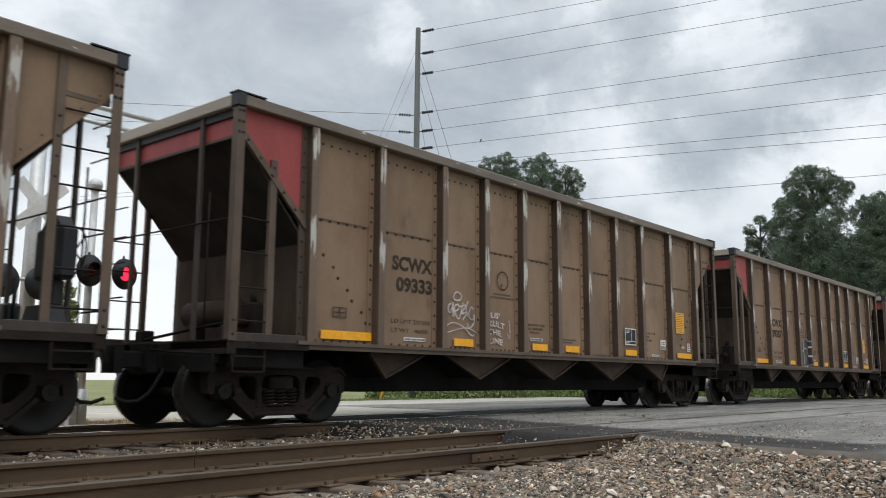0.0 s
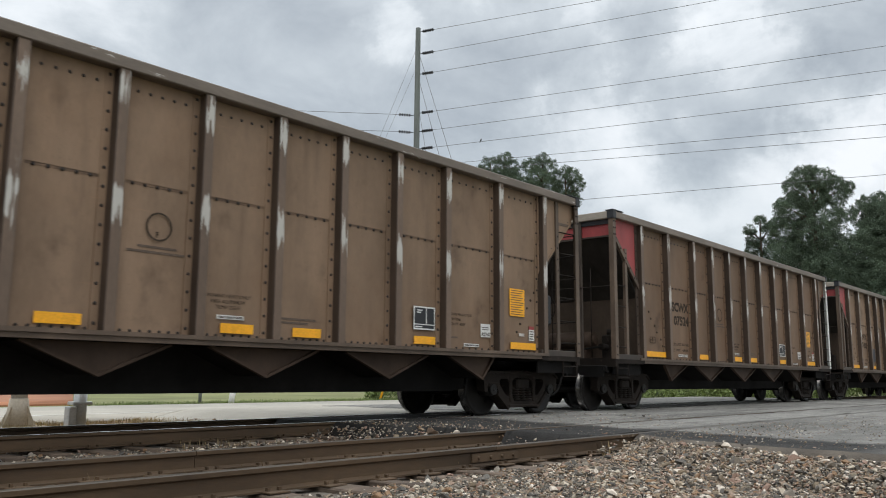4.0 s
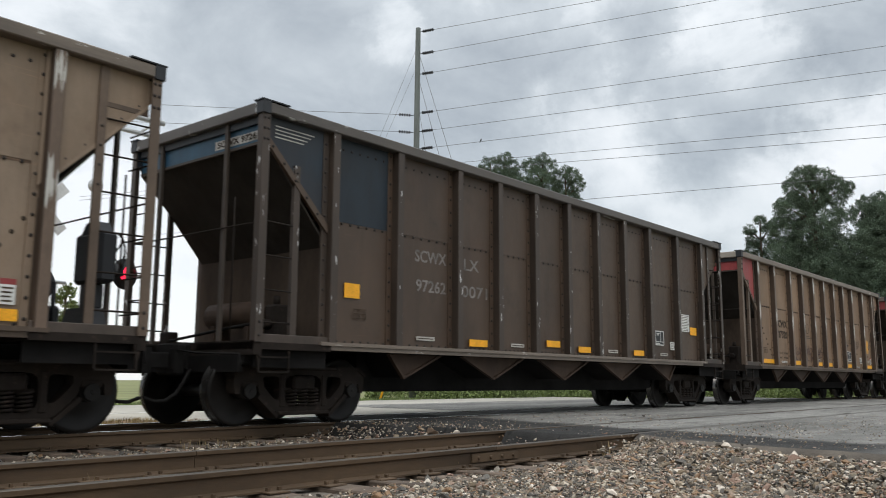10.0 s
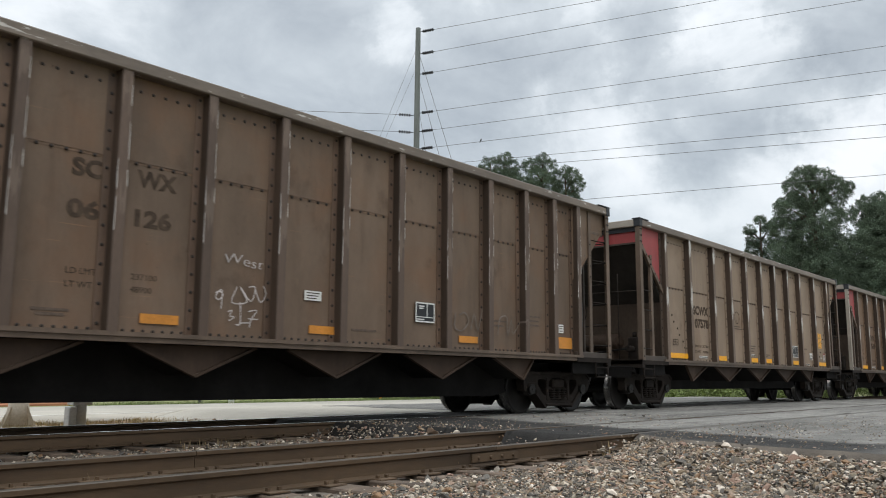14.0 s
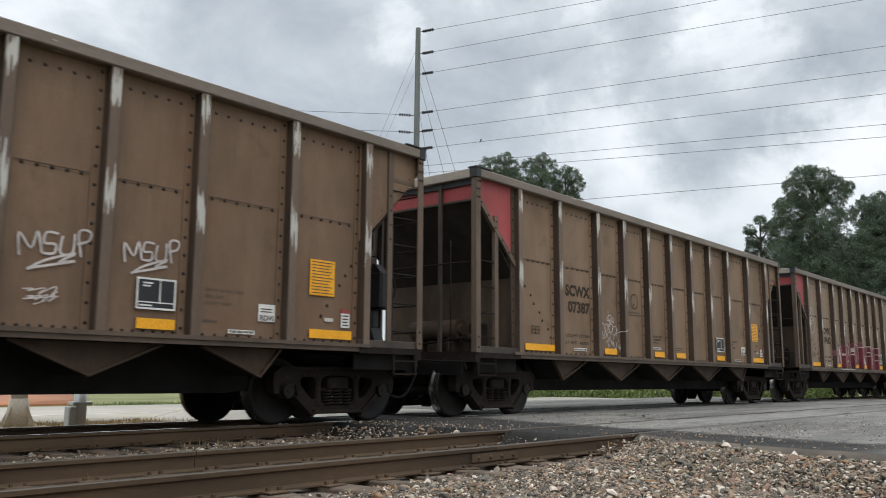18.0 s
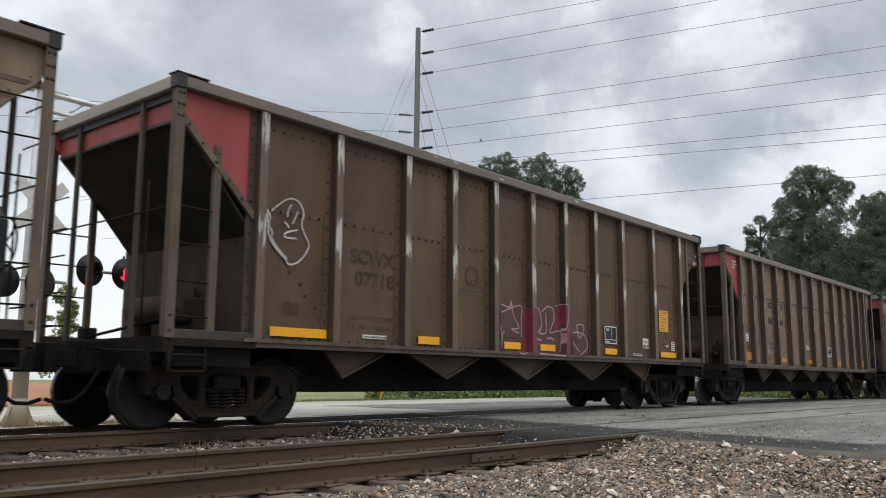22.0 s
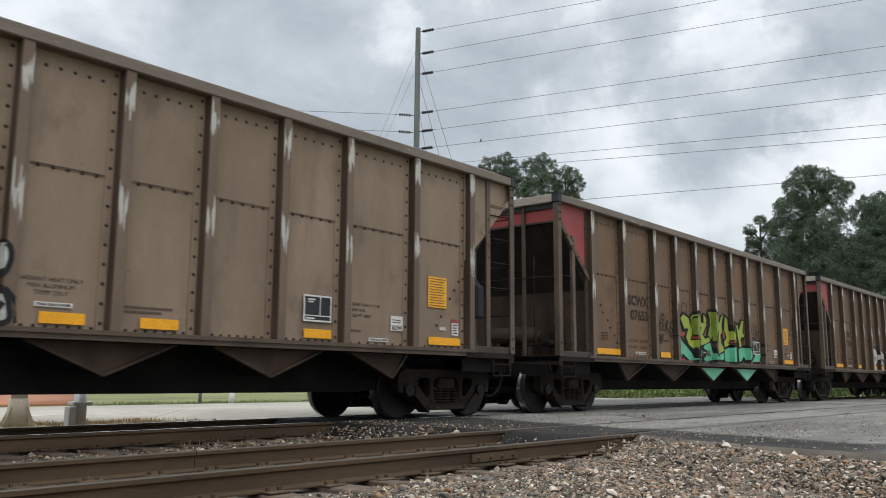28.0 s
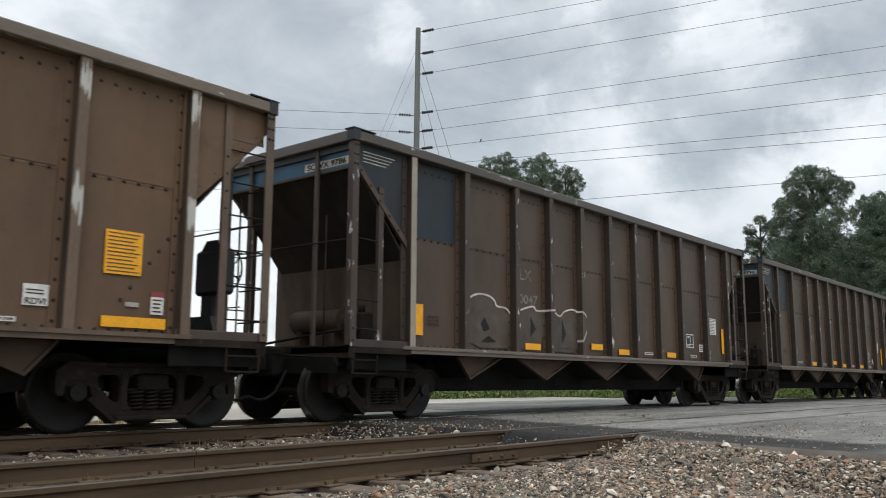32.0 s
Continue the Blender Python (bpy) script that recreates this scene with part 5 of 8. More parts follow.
def tag(car, kind, x, z, w, h, mat, seed, name="sprayed_tag", label="white sprayed scrawl", turns=4, width=0.03):
    rnd = random.Random(seed)
    lines = [loops(x, z + h * 0.25, w, h * 0.7, turns, rnd), loops(x + 0.1 * w, z, w * 0.8, h * 0.45, turns + 1, rnd), [(x, z + 0.02), (x + w, z + 0.07), (x + 0.3 * w, z - 0.03)]]
    drape(car, kind, flat(name, mat, lines, (), width), name, label)


def word(car, kind, text, x, z, size, mat, fit, label, squeeze=0.0, name="sprayed_word", slant=0.0, lift=0.004, wild=0.0):
    me = letters(name, text, size, mat, 0.0, fit, squeeze)
    for v in me.vertices:
        v.co.z += slant * v.co.x + wild * math.sin(v.co.x * 9)
        v.co.x += x + wild * math.sin(v.co.z * 14)
        v.co.z += z
    drape(car, kind, me, name, label, lift)


PAINT = dict(
    maroon=material("maroon_spray", (0.145, 0.032, 0.040), 0.45, 0, 0.75, 1.3, 20, 1.5, 0.0),
    haze=material("purple_overspray", (0.085, 0.045, 0.042), 0.6, 0, 0.8, 1.2, 20, 2, 0.0),
    mist=material("purple_mist", (0.19, 0.088, 0.085), 0.6, 0, 0.8, 1.2, 20, 2, 0.0),
    chalk=material("white_spray", (0.55, 0.50, 0.48), 0.6, 0, 0.6, 1.25, 20, 3, 0.0),
    silver=material("silver_spray", (0.50, 0.49, 0.46), 0.45, 0.1, 0.75, 1.15, 12, 3, 0.0),
    black=material("black_spray", (0.02, 0.02, 0.021), 0.65, 0, 0.8, 1.4, 20, 3, 0.0, spec=0.15),
    navy=material("dark_blue_grey_spray", (0.045, 0.045, 0.052), 0.55, 0, 0.8, 1.4, 20, 3, 0.0),
    pink=material("pink_line_spray", (0.45, 0.27, 0.28), 0.55, 0, 0.7, 1.3, 20, 3, 0.0),
    teal=material("teal_spray", (0.12, 0.44, 0.27), 0.45, 0, 0.8, 1.2, 15, 1.5, 0.0),
    lime=material("lime_spray", (0.31, 0.37, 0.05), 0.45, 0, 0.8, 1.2, 15, 1.5, 0.0),
    olive=material("olive_spray", (0.19, 0.25, 0.04), 0.45, 0, 0.8, 1.2, 15, 1.5, 0.0),
    scarlet=material("scarlet_spray", (0.30, 0.045, 0.035), 0.5, 0, 0.8, 1.2, 15, 2, 0.0),
    buff=material("buff_spray", (0.085, 0.064, 0.050), 0.6, 0, 0.55, 1.35, 15, 2.5, 0.0),
    buff_line=material("faint_chalk", (0.16, 0.13, 0.11), 0.7, 0, 0.6, 1.3, 15, 3, 0.0),
    rusty=material("rust_red_spray", (0.062, 0.030, 0.028), 0.6, 0, 0.7, 1.3, 15, 3, 0.0),
)


def smooth(pts, n=5):
    """A rounded line through the corners given."""
    out, P = [], [Vector(p) for p in pts]
    for i in range(len(P) - 1):
        a, b, c, d = P[max(i - 1, 0)], P[i], P[i + 1], P[min(i + 2, len(P) - 1)]
        for k in range(n):
            t = k / n
            out.append(tuple(0.5 * ((2 * b) + (c - a) * t + (2 * a - 5 * b + 4 * c - d) * t * t + (3 * b - a - 3 * c + d) * t ** 3)))
    return out + [tuple(P[-1])]


def throw_up(car, lobes, slits, fill, line, width, label):
    """Rounded lobes of one colour with a sprayed outline and a few slits."""
    for q in lobes:
        drape(car, "A", flat("throw_up_fill", fill, (), [smooth(q + [q[0]])[:-1]]), "throw_up_fill", label, 0.004)
    drape(car, "A", flat("throw_up_line", line, [smooth(q + [q[0]]) for q in lobes] + slits, (), width), "throw_up_line", "", 0.007)


def pale_throw_up(car):
    lobes = [[(5.41, 1.84), (5.49, 1.93), (5.63, 1.95), (5.73, 1.9), (5.78, 1.77), (5.75, 1.62), (5.62, 1.53), (5.43, 1.46)],
        [(5.81, 1.79), (5.89, 1.91), (6.05, 1.97), (6.21, 1.96), (6.31, 1.87), (6.31, 1.72), (6.23, 1.6), (6.04, 1.61), (5.88, 1.62), (5.78, 1.56)],
        [(5.41, 1.37), (5.53, 1.45), (5.68, 1.5), (5.83, 1.46), (5.93, 1.37), (5.96, 1.25), (5.94, 1.13), (5.42, 1.11)],
        [(5.78, 1.54), (5.95, 1.6), (6.1, 1.58), (6.27, 1.46), (6.34, 1.29), (6.31, 1.14), (5.97, 1.13), (5.97, 1.27), (5.89, 1.42)]]
    slits = [[(5.53, 1.87), (5.57, 1.59)],
        [(6.28, 1.34), (6.15, 1.16)],
        [(6.28, 1.48), (6.41, 1.35), (6.45, 1.15)]]
    throw_up(car, lobes, slits, PAINT["silver"], PAINT["black"], 0.06, "white rounded throw-up with black outlines")


def dark_throw_up(car):
    lobes = [[(5.45, 1.8), (5.5, 1.92), (5.63, 1.95), (5.76, 1.92), (5.81, 1.81), (5.79, 1.63), (5.62, 1.61), (5.47, 1.57)],
        [(5.83, 1.81), (5.89, 1.94), (6.04, 2.01), (6.22, 1.98), (6.28, 1.86), (6.25, 1.73), (6.17, 1.66), (5.99, 1.71), (5.84, 1.7)],
        [(5.46, 1.51), (5.58, 1.6), (5.79, 1.6), (5.83, 1.51), (5.84, 1.15), (5.51, 1.14), (5.45, 1.3)],
        [(5.8, 1.61), (5.92, 1.7), (6.07, 1.69), (6.19, 1.57), (6.27, 1.43), (6.28, 1.29), (6.22, 1.16), (5.86, 1.15), (5.85, 1.51)]]
    slits = [[(5.59, 1.91), (5.61, 1.63)],
        [(6.07, 1.55), (5.96, 1.25)]]
    throw_up(car, lobes, slits, PAINT["navy"], PAINT["chalk"], 0.022, "dark grey rounded throw-up with thin pale outlines")


def maroon_piece(car):
    """A long maroon block of fat letters, outlined in white over a purple mist."""
    fills = [[(4.13, 1.89), (4.54, 1.95), (4.73, 1.88), (5.07, 1.91), (5.29, 1.91), (5.49, 1.97), (5.84, 1.99), (6.14, 2.05), (6.52, 2.02), (6.51, 1.2), (4.34, 1.13), (4.21, 1.48)],
        [(6.67, 1.91), (6.97, 2.05), (7.23, 1.94), (7.59, 1.95), (8.0, 1.93), (8.54, 2.02), (8.88, 1.96), (9.36, 1.98), (10.05, 1.94), (10.04, 1.12), (8.8, 1.16), (7.73, 1.16), (6.54, 1.14), (6.62, 1.64)]]
    mist = [[(3.91, 1.63), (4.15, 1.89), (4.38, 2.13), (4.63, 2.05), (4.82, 1.94), (5.32, 1.95), (5.62, 2.04), (6.17, 2.05), (6.52, 2.05), (7.0, 2.07), (7.45, 2.17), (7.66, 1.97), (6.77, 1.52), (4.22, 1.37)]]
    first = [[(4.13, 1.89), (4.34, 1.9), (4.54, 1.95), (4.62, 1.78), (4.72, 1.62), (4.52, 1.53), (4.41, 1.54), (4.25, 1.48), (4.32, 1.13)],
        [(4.52, 1.53), (4.62, 1.39), (4.71, 1.31)],
        [(4.71, 1.88), (4.64, 1.82), (4.72, 1.62)],
        [(5.09, 1.89), (4.88, 1.87), (4.76, 1.83), (4.84, 1.56), (4.96, 1.27)],
        [(4.9, 1.78), (5.0, 1.53), (5.01, 1.27)],
        [(5.07, 1.89), (5.13, 1.58)],
        [(5.29, 1.91), (5.47, 1.95), (5.5, 1.83), (5.48, 1.56), (5.36, 1.52), (5.36, 1.34), (5.52, 1.37)],
        [(5.53, 1.57), (5.55, 1.88), (5.65, 1.96), (5.84, 1.98), (6.0, 1.9), (5.96, 1.61), (6.13, 1.61), (6.16, 1.29), (6.2, 1.14)],
        [(5.74, 1.87), (5.74, 1.58), (5.67, 1.38), (5.99, 1.42)],
        [(5.67, 1.38), (5.73, 1.13)]]
    second = [[(6.14, 2.01), (6.21, 1.73), (6.3, 1.62), (6.26, 1.82), (6.31, 2.01)],
        [(6.52, 2.02), (6.55, 1.92), (6.47, 1.51)],
        [(6.62, 1.31), (6.64, 1.72), (6.76, 1.96), (6.97, 2.05), (7.2, 1.89), (7.28, 1.43)],
        [(6.94, 1.66), (7.0, 1.54), (6.95, 1.41), (6.89, 1.51), (6.94, 1.66)],
        [(7.29, 1.94), (7.72, 1.93), (7.83, 1.76), (7.86, 1.46)],
        [(8.54, 2.01), (8.0, 1.97), (7.93, 1.88), (8.04, 1.38), (8.25, 1.32), (8.25, 1.61), (8.69, 1.66), (8.5, 1.81), (8.54, 2.01)],
        [(8.8, 1.93), (9.0, 1.94), (9.04, 1.61), (9.0, 1.19)],
        [(9.08, 1.97), (9.19, 1.29), (9.36, 1.99)],
        [(9.4, 1.95), (9.94, 1.96), (9.98, 1.71), (9.93, 1.37)],
        [(9.56, 1.74), (9.6, 1.47), (9.85, 1.66), (9.56, 1.74)],
        [(4.43, 1.1), (4.77, 1.09), (5.4, 1.1), (6.2, 1.09)]]
    glints = [[(4.15, 1.83), (4.23, 1.48), (4.32, 1.13), (4.25, 1.14)],
        [(4.53, 1.53), (4.62, 1.54), (4.71, 1.31)],
        [(4.77, 1.81), (4.87, 1.84), (4.99, 1.29), (4.92, 1.3)],
        [(7.97, 1.77), (8.12, 1.51), (8.23, 1.33), (8.04, 1.38)]]
    drape(car, "A", flat("overspray", PAINT["mist"], (), mist), "overspray", "purple overspray haze", 0.002)
    for q in fills:
        drape(car, "A", flat("piece_fill", PAINT["maroon"], (), [q]), "piece_fill", "maroon letter shapes", 0.004)
    for name, lines in (("piece_outline", first), ("piece_outline", second)):
        drape(car, "A", flat(name, PAINT["chalk"], [smooth(q) for q in lines], (), 0.026), name, "white sprayed outlines", 0.0065)
    drape(car, "A", flat("piece_glint", PAINT["chalk"], (), glints), "piece_glint", "white sprayed highlights", 0.0085)


def green_piece(car):
    """A large jagged piece of fat angular letters, lime above and teal below, with black edges and red behind it."""
    lime = [[(5.53, 2.13), (5.71, 2.24), (6.01, 2.16), (6.11, 1.93), (6.12, 2.2), (6.36, 2.31), (6.43, 2.26), (6.44, 1.66), (6.28, 1.39), (5.97, 1.49), (5.81, 1.67), (5.87, 1.78), (5.97, 1.89), (5.74, 1.87)],
        [(6.44, 2.35), (6.71, 2.32), (6.75, 2.08), (6.87, 2.09), (6.88, 2.3), (7.06, 2.24), (7.07, 2.03), (6.79, 1.77), (6.97, 1.69), (7.19, 1.77), (7.27, 1.63), (6.92, 1.54), (6.69, 1.5), (6.54, 1.63), (6.67, 1.84), (6.76, 1.96), (6.52, 1.97)],
        [(7.64, 2.18), (7.84, 2.22), (7.87, 2.12), (8.0, 2.29), (8.18, 2.4), (8.04, 2.07), (8.05, 1.85), (7.94, 1.84), (7.95, 1.64), (8.15, 1.5), (8.13, 1.41), (7.68, 1.29), (7.65, 1.4), (7.76, 1.51), (7.63, 1.85), (7.79, 1.95)],
        [(8.24, 2.34), (8.45, 2.27), (8.49, 1.98), (8.62, 1.9), (8.64, 2.18), (8.92, 2.3), (8.87, 1.92), (8.93, 1.88), (8.91, 1.69), (8.18, 1.5), (8.15, 1.67), (8.32, 1.78), (8.19, 1.95)],
        [(9.02, 2.15), (9.16, 2.16), (9.19, 2.0), (9.42, 2.29), (9.6, 2.28), (9.47, 1.97), (9.57, 1.91), (9.54, 1.81), (9.37, 1.82), (9.34, 1.55), (9.21, 1.52), (9.1, 1.8)]]
    olive = [[(7.16, 2.38), (7.39, 2.41), (7.61, 2.24), (7.65, 2.07), (7.47, 1.84), (7.4, 1.64), (7.09, 1.76), (7.25, 2.03), (7.27, 2.22)],
        [(6.15, 2.07), (6.36, 2.29), (6.43, 2.24), (6.43, 1.7), (6.3, 1.45), (6.31, 1.69), (6.19, 1.8)]]
    teal = [[(5.34, 1.57), (5.51, 1.66), (5.61, 1.59), (6.06, 1.36), (6.29, 1.18), (6.25, 1.12), (5.99, 1.11), (5.59, 1.28), (5.64, 1.2), (5.38, 1.3)],
        [(6.43, 1.44), (6.5, 1.53), (6.79, 1.37), (6.7, 1.2), (6.39, 1.12), (6.34, 1.18), (6.56, 1.25), (6.38, 1.28)],
        [(6.78, 1.45), (6.92, 1.54), (7.27, 1.62), (7.44, 1.28), (7.61, 1.2), (7.35, 1.15), (6.9, 1.11), (6.8, 1.21), (6.94, 1.25), (7.06, 1.38)],
        [(7.68, 1.29), (8.1, 1.38), (8.11, 1.18), (7.66, 1.16)],
        [(8.15, 1.47), (8.94, 1.59), (8.98, 1.46), (8.89, 1.26), (9.02, 1.18), (8.71, 1.14), (8.46, 1.13), (8.17, 1.14), (8.13, 1.27)],
        [(9.11, 1.51), (9.34, 1.55), (9.69, 1.55), (9.87, 1.34), (9.63, 1.18), (9.48, 1.29), (9.28, 1.16), (9.12, 1.16)],
        [(10.2, 1.53), (10.58, 1.58), (10.8, 1.38), (10.66, 1.17), (10.09, 1.17), (10.27, 1.33), (10.35, 1.43)]]
    red = [[(6.07, 1.63), (6.19, 1.77), (6.42, 1.65)],
        [(7.03, 1.29), (7.17, 1.41), (7.23, 1.27)],
        [(7.29, 1.67), (7.47, 1.79), (7.45, 1.69)],
        [(7.71, 1.66), (7.8, 1.67), (7.76, 1.45)],
        [(8.44, 1.62), (8.56, 1.73), (8.68, 1.63)],
        [(8.02, 1.89), (8.16, 1.99), (8.23, 1.77), (8.12, 1.69)],
        [(9.3, 1.72), (9.37, 1.82), (9.44, 1.63)],
        [(6.44, 1.7), (6.52, 1.87), (6.54, 1.71)]]
    red_lines = [[(5.83, 1.77), (5.62, 1.74), (5.47, 1.71), (5.48, 1.84), (5.59, 1.9)],
        [(5.33, 1.15), (5.5, 1.18), (5.75, 1.12), (6.08, 1.13)],
        [(10.01, 1.62), (10.08, 1.52), (10.01, 1.37), (10.09, 1.32)]]
    gaps = [[(6.24, 1.37), (6.45, 1.62), (6.5, 1.53), (6.43, 1.44), (6.31, 1.26), (6.09, 1.31)],
        [(8.12, 1.47), (8.94, 1.59), (8.88, 1.47), (8.19, 1.32)],
        [(8.49, 1.18), (8.55, 1.27), (8.82, 1.45), (8.76, 1.26)]]
    spots = [blob(5.37, 1.92, 0.06, 0.06), blob(5.26, 1.42, 0.05, 0.06), blob(5.34, 1.22, 0.10, 0.07), blob(9.93, 1.86, 0.16, 0.15, 0.2, 4), blob(10.05, 1.50, 0.10, 0.10, 0.3, 5), blob(10.28, 1.66, 0.07, 0.06)]
    drape(car, "A", flat("piece_backing", PAINT["scarlet"], red_lines, spots, 0.085), "piece_backing", "red sprayed backing", 0.002)
    everything = lime + olive + teal
    drape(car, "A", flat("piece_shadow", PAINT["black"], [q + [q[0]] for q in everything], everything + gaps, 0.12), "piece_shadow", "black sprayed shadow", 0.004)
    for q in teal:
        drape(car, "A", flat("piece_base", PAINT["teal"], (), [q]), "piece_base", "teal letter shape", 0.0065)
    for q in lime:
        drape(car, "A", flat("piece_top", PAINT["lime"], (), [q]), "piece_top", "lime green letter shape", 0.008)
    for q in olive:
        drape(car, "A", flat("piece_top", PAINT["olive"], (), [q]), "piece_top", "yellow green letter shape", 0.0095)
    for q in red:
        drape(car, "A", flat("piece_heart", PAINT["scarlet"], (), [q]), "piece_heart", "red triangle inside a letter", 0.011)
    drape(car, "A", flat("piece_line", PAINT["black"], [q + [q[0]] for q in everything + red], (), 0.028), "piece_line", "black sprayed lines", 0.0125)
    W = -SIDE
    for x in (7.46, 9.73):
        bm = bmesh.new()
        prism(bm, [(x - 0.72, 0.96), (x + 0.72, 0.96), (x + 0.02, 0.66), (x - 0.02, 0.66)], "y", -W + 0.150, -W + 0.158)
        part("piece_drip", bm, PAINT["teal"], car, "teal paint on the hopper chute")


def face_scrawl(car, dx, dz, s):
    """A bean-shaped head in one white line, with two eyes and a mouth."""
    head = [(1.54, 2.79), (1.67, 2.9), (1.83, 3.0), (1.99, 2.99), (2.09, 2.85), (2.06, 2.69), (2.11, 2.57), (2.2, 2.42), (2.12, 2.26), (1.99, 2.15), (1.86, 2.12), (1.8, 2.18), (1.62, 2.32), (1.52, 2.46), (1.49, 2.63), (1.49, 2.78)]
    marks = [[(1.88, 2.93), (1.83, 2.85), (1.81, 2.75)],
        [(1.99, 2.85), (1.95, 2.76), (1.9, 2.67)],
        [(1.99, 2.6), (1.81, 2.54), (1.77, 2.49), (1.83, 2.47), (1.98, 2.48)],
        [(1.77, 2.68), (1.85, 2.61)],
        [(1.48, 2.8), (1.53, 2.71), (1.51, 2.61), (1.57, 2.51), (1.56, 2.44), (1.67, 2.31), (1.83, 2.19)]]
    lines = [[(1.8 + dx + (x - 1.8) * s, 2.5 + dz + (z - 2.5) * s) for x, z in smooth(q)] for q in [head] + marks]
    drape(car, "A", flat("sprayed_scrawl", PAINT["chalk"], lines, (), 0.024), "sprayed_scrawl", "white sprayed cartoon head")


def small_maroon_piece(car):
    """Thin white letter outlines over maroon haze."""
    haze = [[(6.59, 1.79), (7.2, 1.93), (7.69, 1.89), (8.07, 1.99), (8.61, 2.05), (8.9, 1.9), (8.87, 1.11), (8.04, 1.09), (7.25, 1.1), (6.6, 1.13)],
        [(8.93, 1.52), (9.2, 1.58), (9.45, 1.48), (9.53, 1.3), (9.29, 1.11), (8.97, 1.11), (8.88, 1.31)]]
    fills = [[(7.25, 1.86), (7.65, 1.89), (7.64, 1.12), (7.24, 1.11)],
        [(8.59, 1.95), (8.86, 1.93), (8.84, 1.11), (8.53, 1.12)],
        [(8.35, 1.99), (8.59, 2.03), (8.57, 1.77), (8.48, 1.57), (8.33, 1.58)]]
    lines = [[(6.6, 1.93), (6.86, 1.9), (6.91, 2.01), (6.97, 1.78), (7.14, 1.55), (6.91, 1.52), (7.14, 1.45)],
        [(6.6, 1.79), (7.2, 1.95), (7.21, 1.69), (7.22, 1.39)],
        [(6.59, 1.56), (6.63, 1.36), (6.6, 1.2)],
        [(6.61, 1.36), (6.7, 1.48)],
        [(7.67, 1.86), (7.78, 1.93), (7.88, 1.64), (7.77, 1.5), (8.02, 1.51), (8.01, 1.86)],
        [(7.87, 1.87), (8.07, 1.99), (8.26, 1.96), (8.29, 1.75), (8.15, 1.51), (8.51, 1.54), (8.49, 1.16)],
        [(7.67, 1.86), (7.64, 1.54), (7.74, 1.38), (7.86, 1.36)],
        [(8.33, 2.02), (8.61, 2.05), (8.6, 1.77), (8.51, 1.54)],
        [(8.05, 1.39), (8.15, 1.41), (8.28, 1.38)],
        [(9.11, 1.7), (9.31, 1.72), (9.38, 1.63), (9.2, 1.45), (9.11, 1.7)],
        [(8.95, 1.54), (9.13, 1.56), (9.41, 1.5), (9.51, 1.3), (9.33, 1.16), (9.22, 1.12)],
        [(8.98, 1.35), (9.08, 1.27), (9.22, 1.18)],
        [(7.61, 1.1), (8.04, 1.09), (8.5, 1.08)],
        [(6.96, 1.11), (7.1, 1.08), (7.25, 1.12)]]
    drape(car, "A", flat("overspray", PAINT["haze"], (), haze), "overspray", "maroon overspray haze", 0.002)
    drape(car, "A", flat("piece_fill", PAINT["maroon"], (), fills), "piece_fill", "maroon letter shapes", 0.0035)
    drape(car, "A", flat("piece_outline", PAINT["pink"], [smooth(q) for q in lines], (), 0.024), "piece_outline", "pale sprayed outlines", 0.006)


def ghost_piece(car):
    """Wide rounded letters left half finished: a pale upper outline over a thin buff fill."""
    lines = [[(2.86, 1.99), (3.07, 2.06), (3.37, 2.05), (3.53, 1.98), (3.61, 1.89), (3.86, 1.87), (3.99, 1.79)],
        [(4.22, 1.84), (4.46, 1.91), (4.72, 1.96), (4.85, 1.89), (5.33, 1.92), (5.62, 1.84), (5.79, 1.94), (6.13, 1.99), (6.4, 1.87), (6.44, 1.66), (6.25, 1.37)]]
    fills = [[(2.87, 1.97), (3.07, 2.04), (3.37, 2.03), (3.61, 1.88), (3.98, 1.78), (3.94, 1.17), (3.14, 1.16), (2.85, 1.24)],
        [(4.25, 1.81), (4.72, 1.93), (4.84, 1.87), (5.11, 1.88), (4.96, 1.13), (4.21, 1.18)],
        [(5.42, 1.83), (5.64, 1.82), (5.81, 1.92), (6.13, 1.96), (6.4, 1.84), (6.41, 1.63), (6.15, 1.14), (5.38, 1.17)]]
    dark = [[(3.14, 1.56), (3.25, 1.68), (3.4, 1.48), (3.22, 1.43)],
        [(3.14, 1.25), (3.36, 1.37), (3.59, 1.27)],
        [(4.63, 1.78), (4.8, 1.55), (4.62, 1.4)],
        [(5.69, 1.8), (5.83, 1.5), (5.68, 1.3)]]
    drape(car, "C", flat("piece_fill", PAINT["buff"], (), fills), "piece_fill", "thin buff sprayed fill", 0.002)
    drape(car, "C", flat("piece_gap", PAINT["black"], (), dark), "piece_gap", "", 0.0035)
    drape(car, "C", flat("sprayed_outline", PAINT["chalk"], [smooth(q) for q in lines], (), 0.034), "sprayed_outline", "pale sprayed outlines", 0.006)


def strokes(car, kind, lines, mat, width, label, name="sprayed_tag"):
    """Handwriting: rounded sprayed lines, draped over the side."""
    drape(car, kind, flat(name, mat, [smooth(q, 4) for q in lines], (), width), name, label)


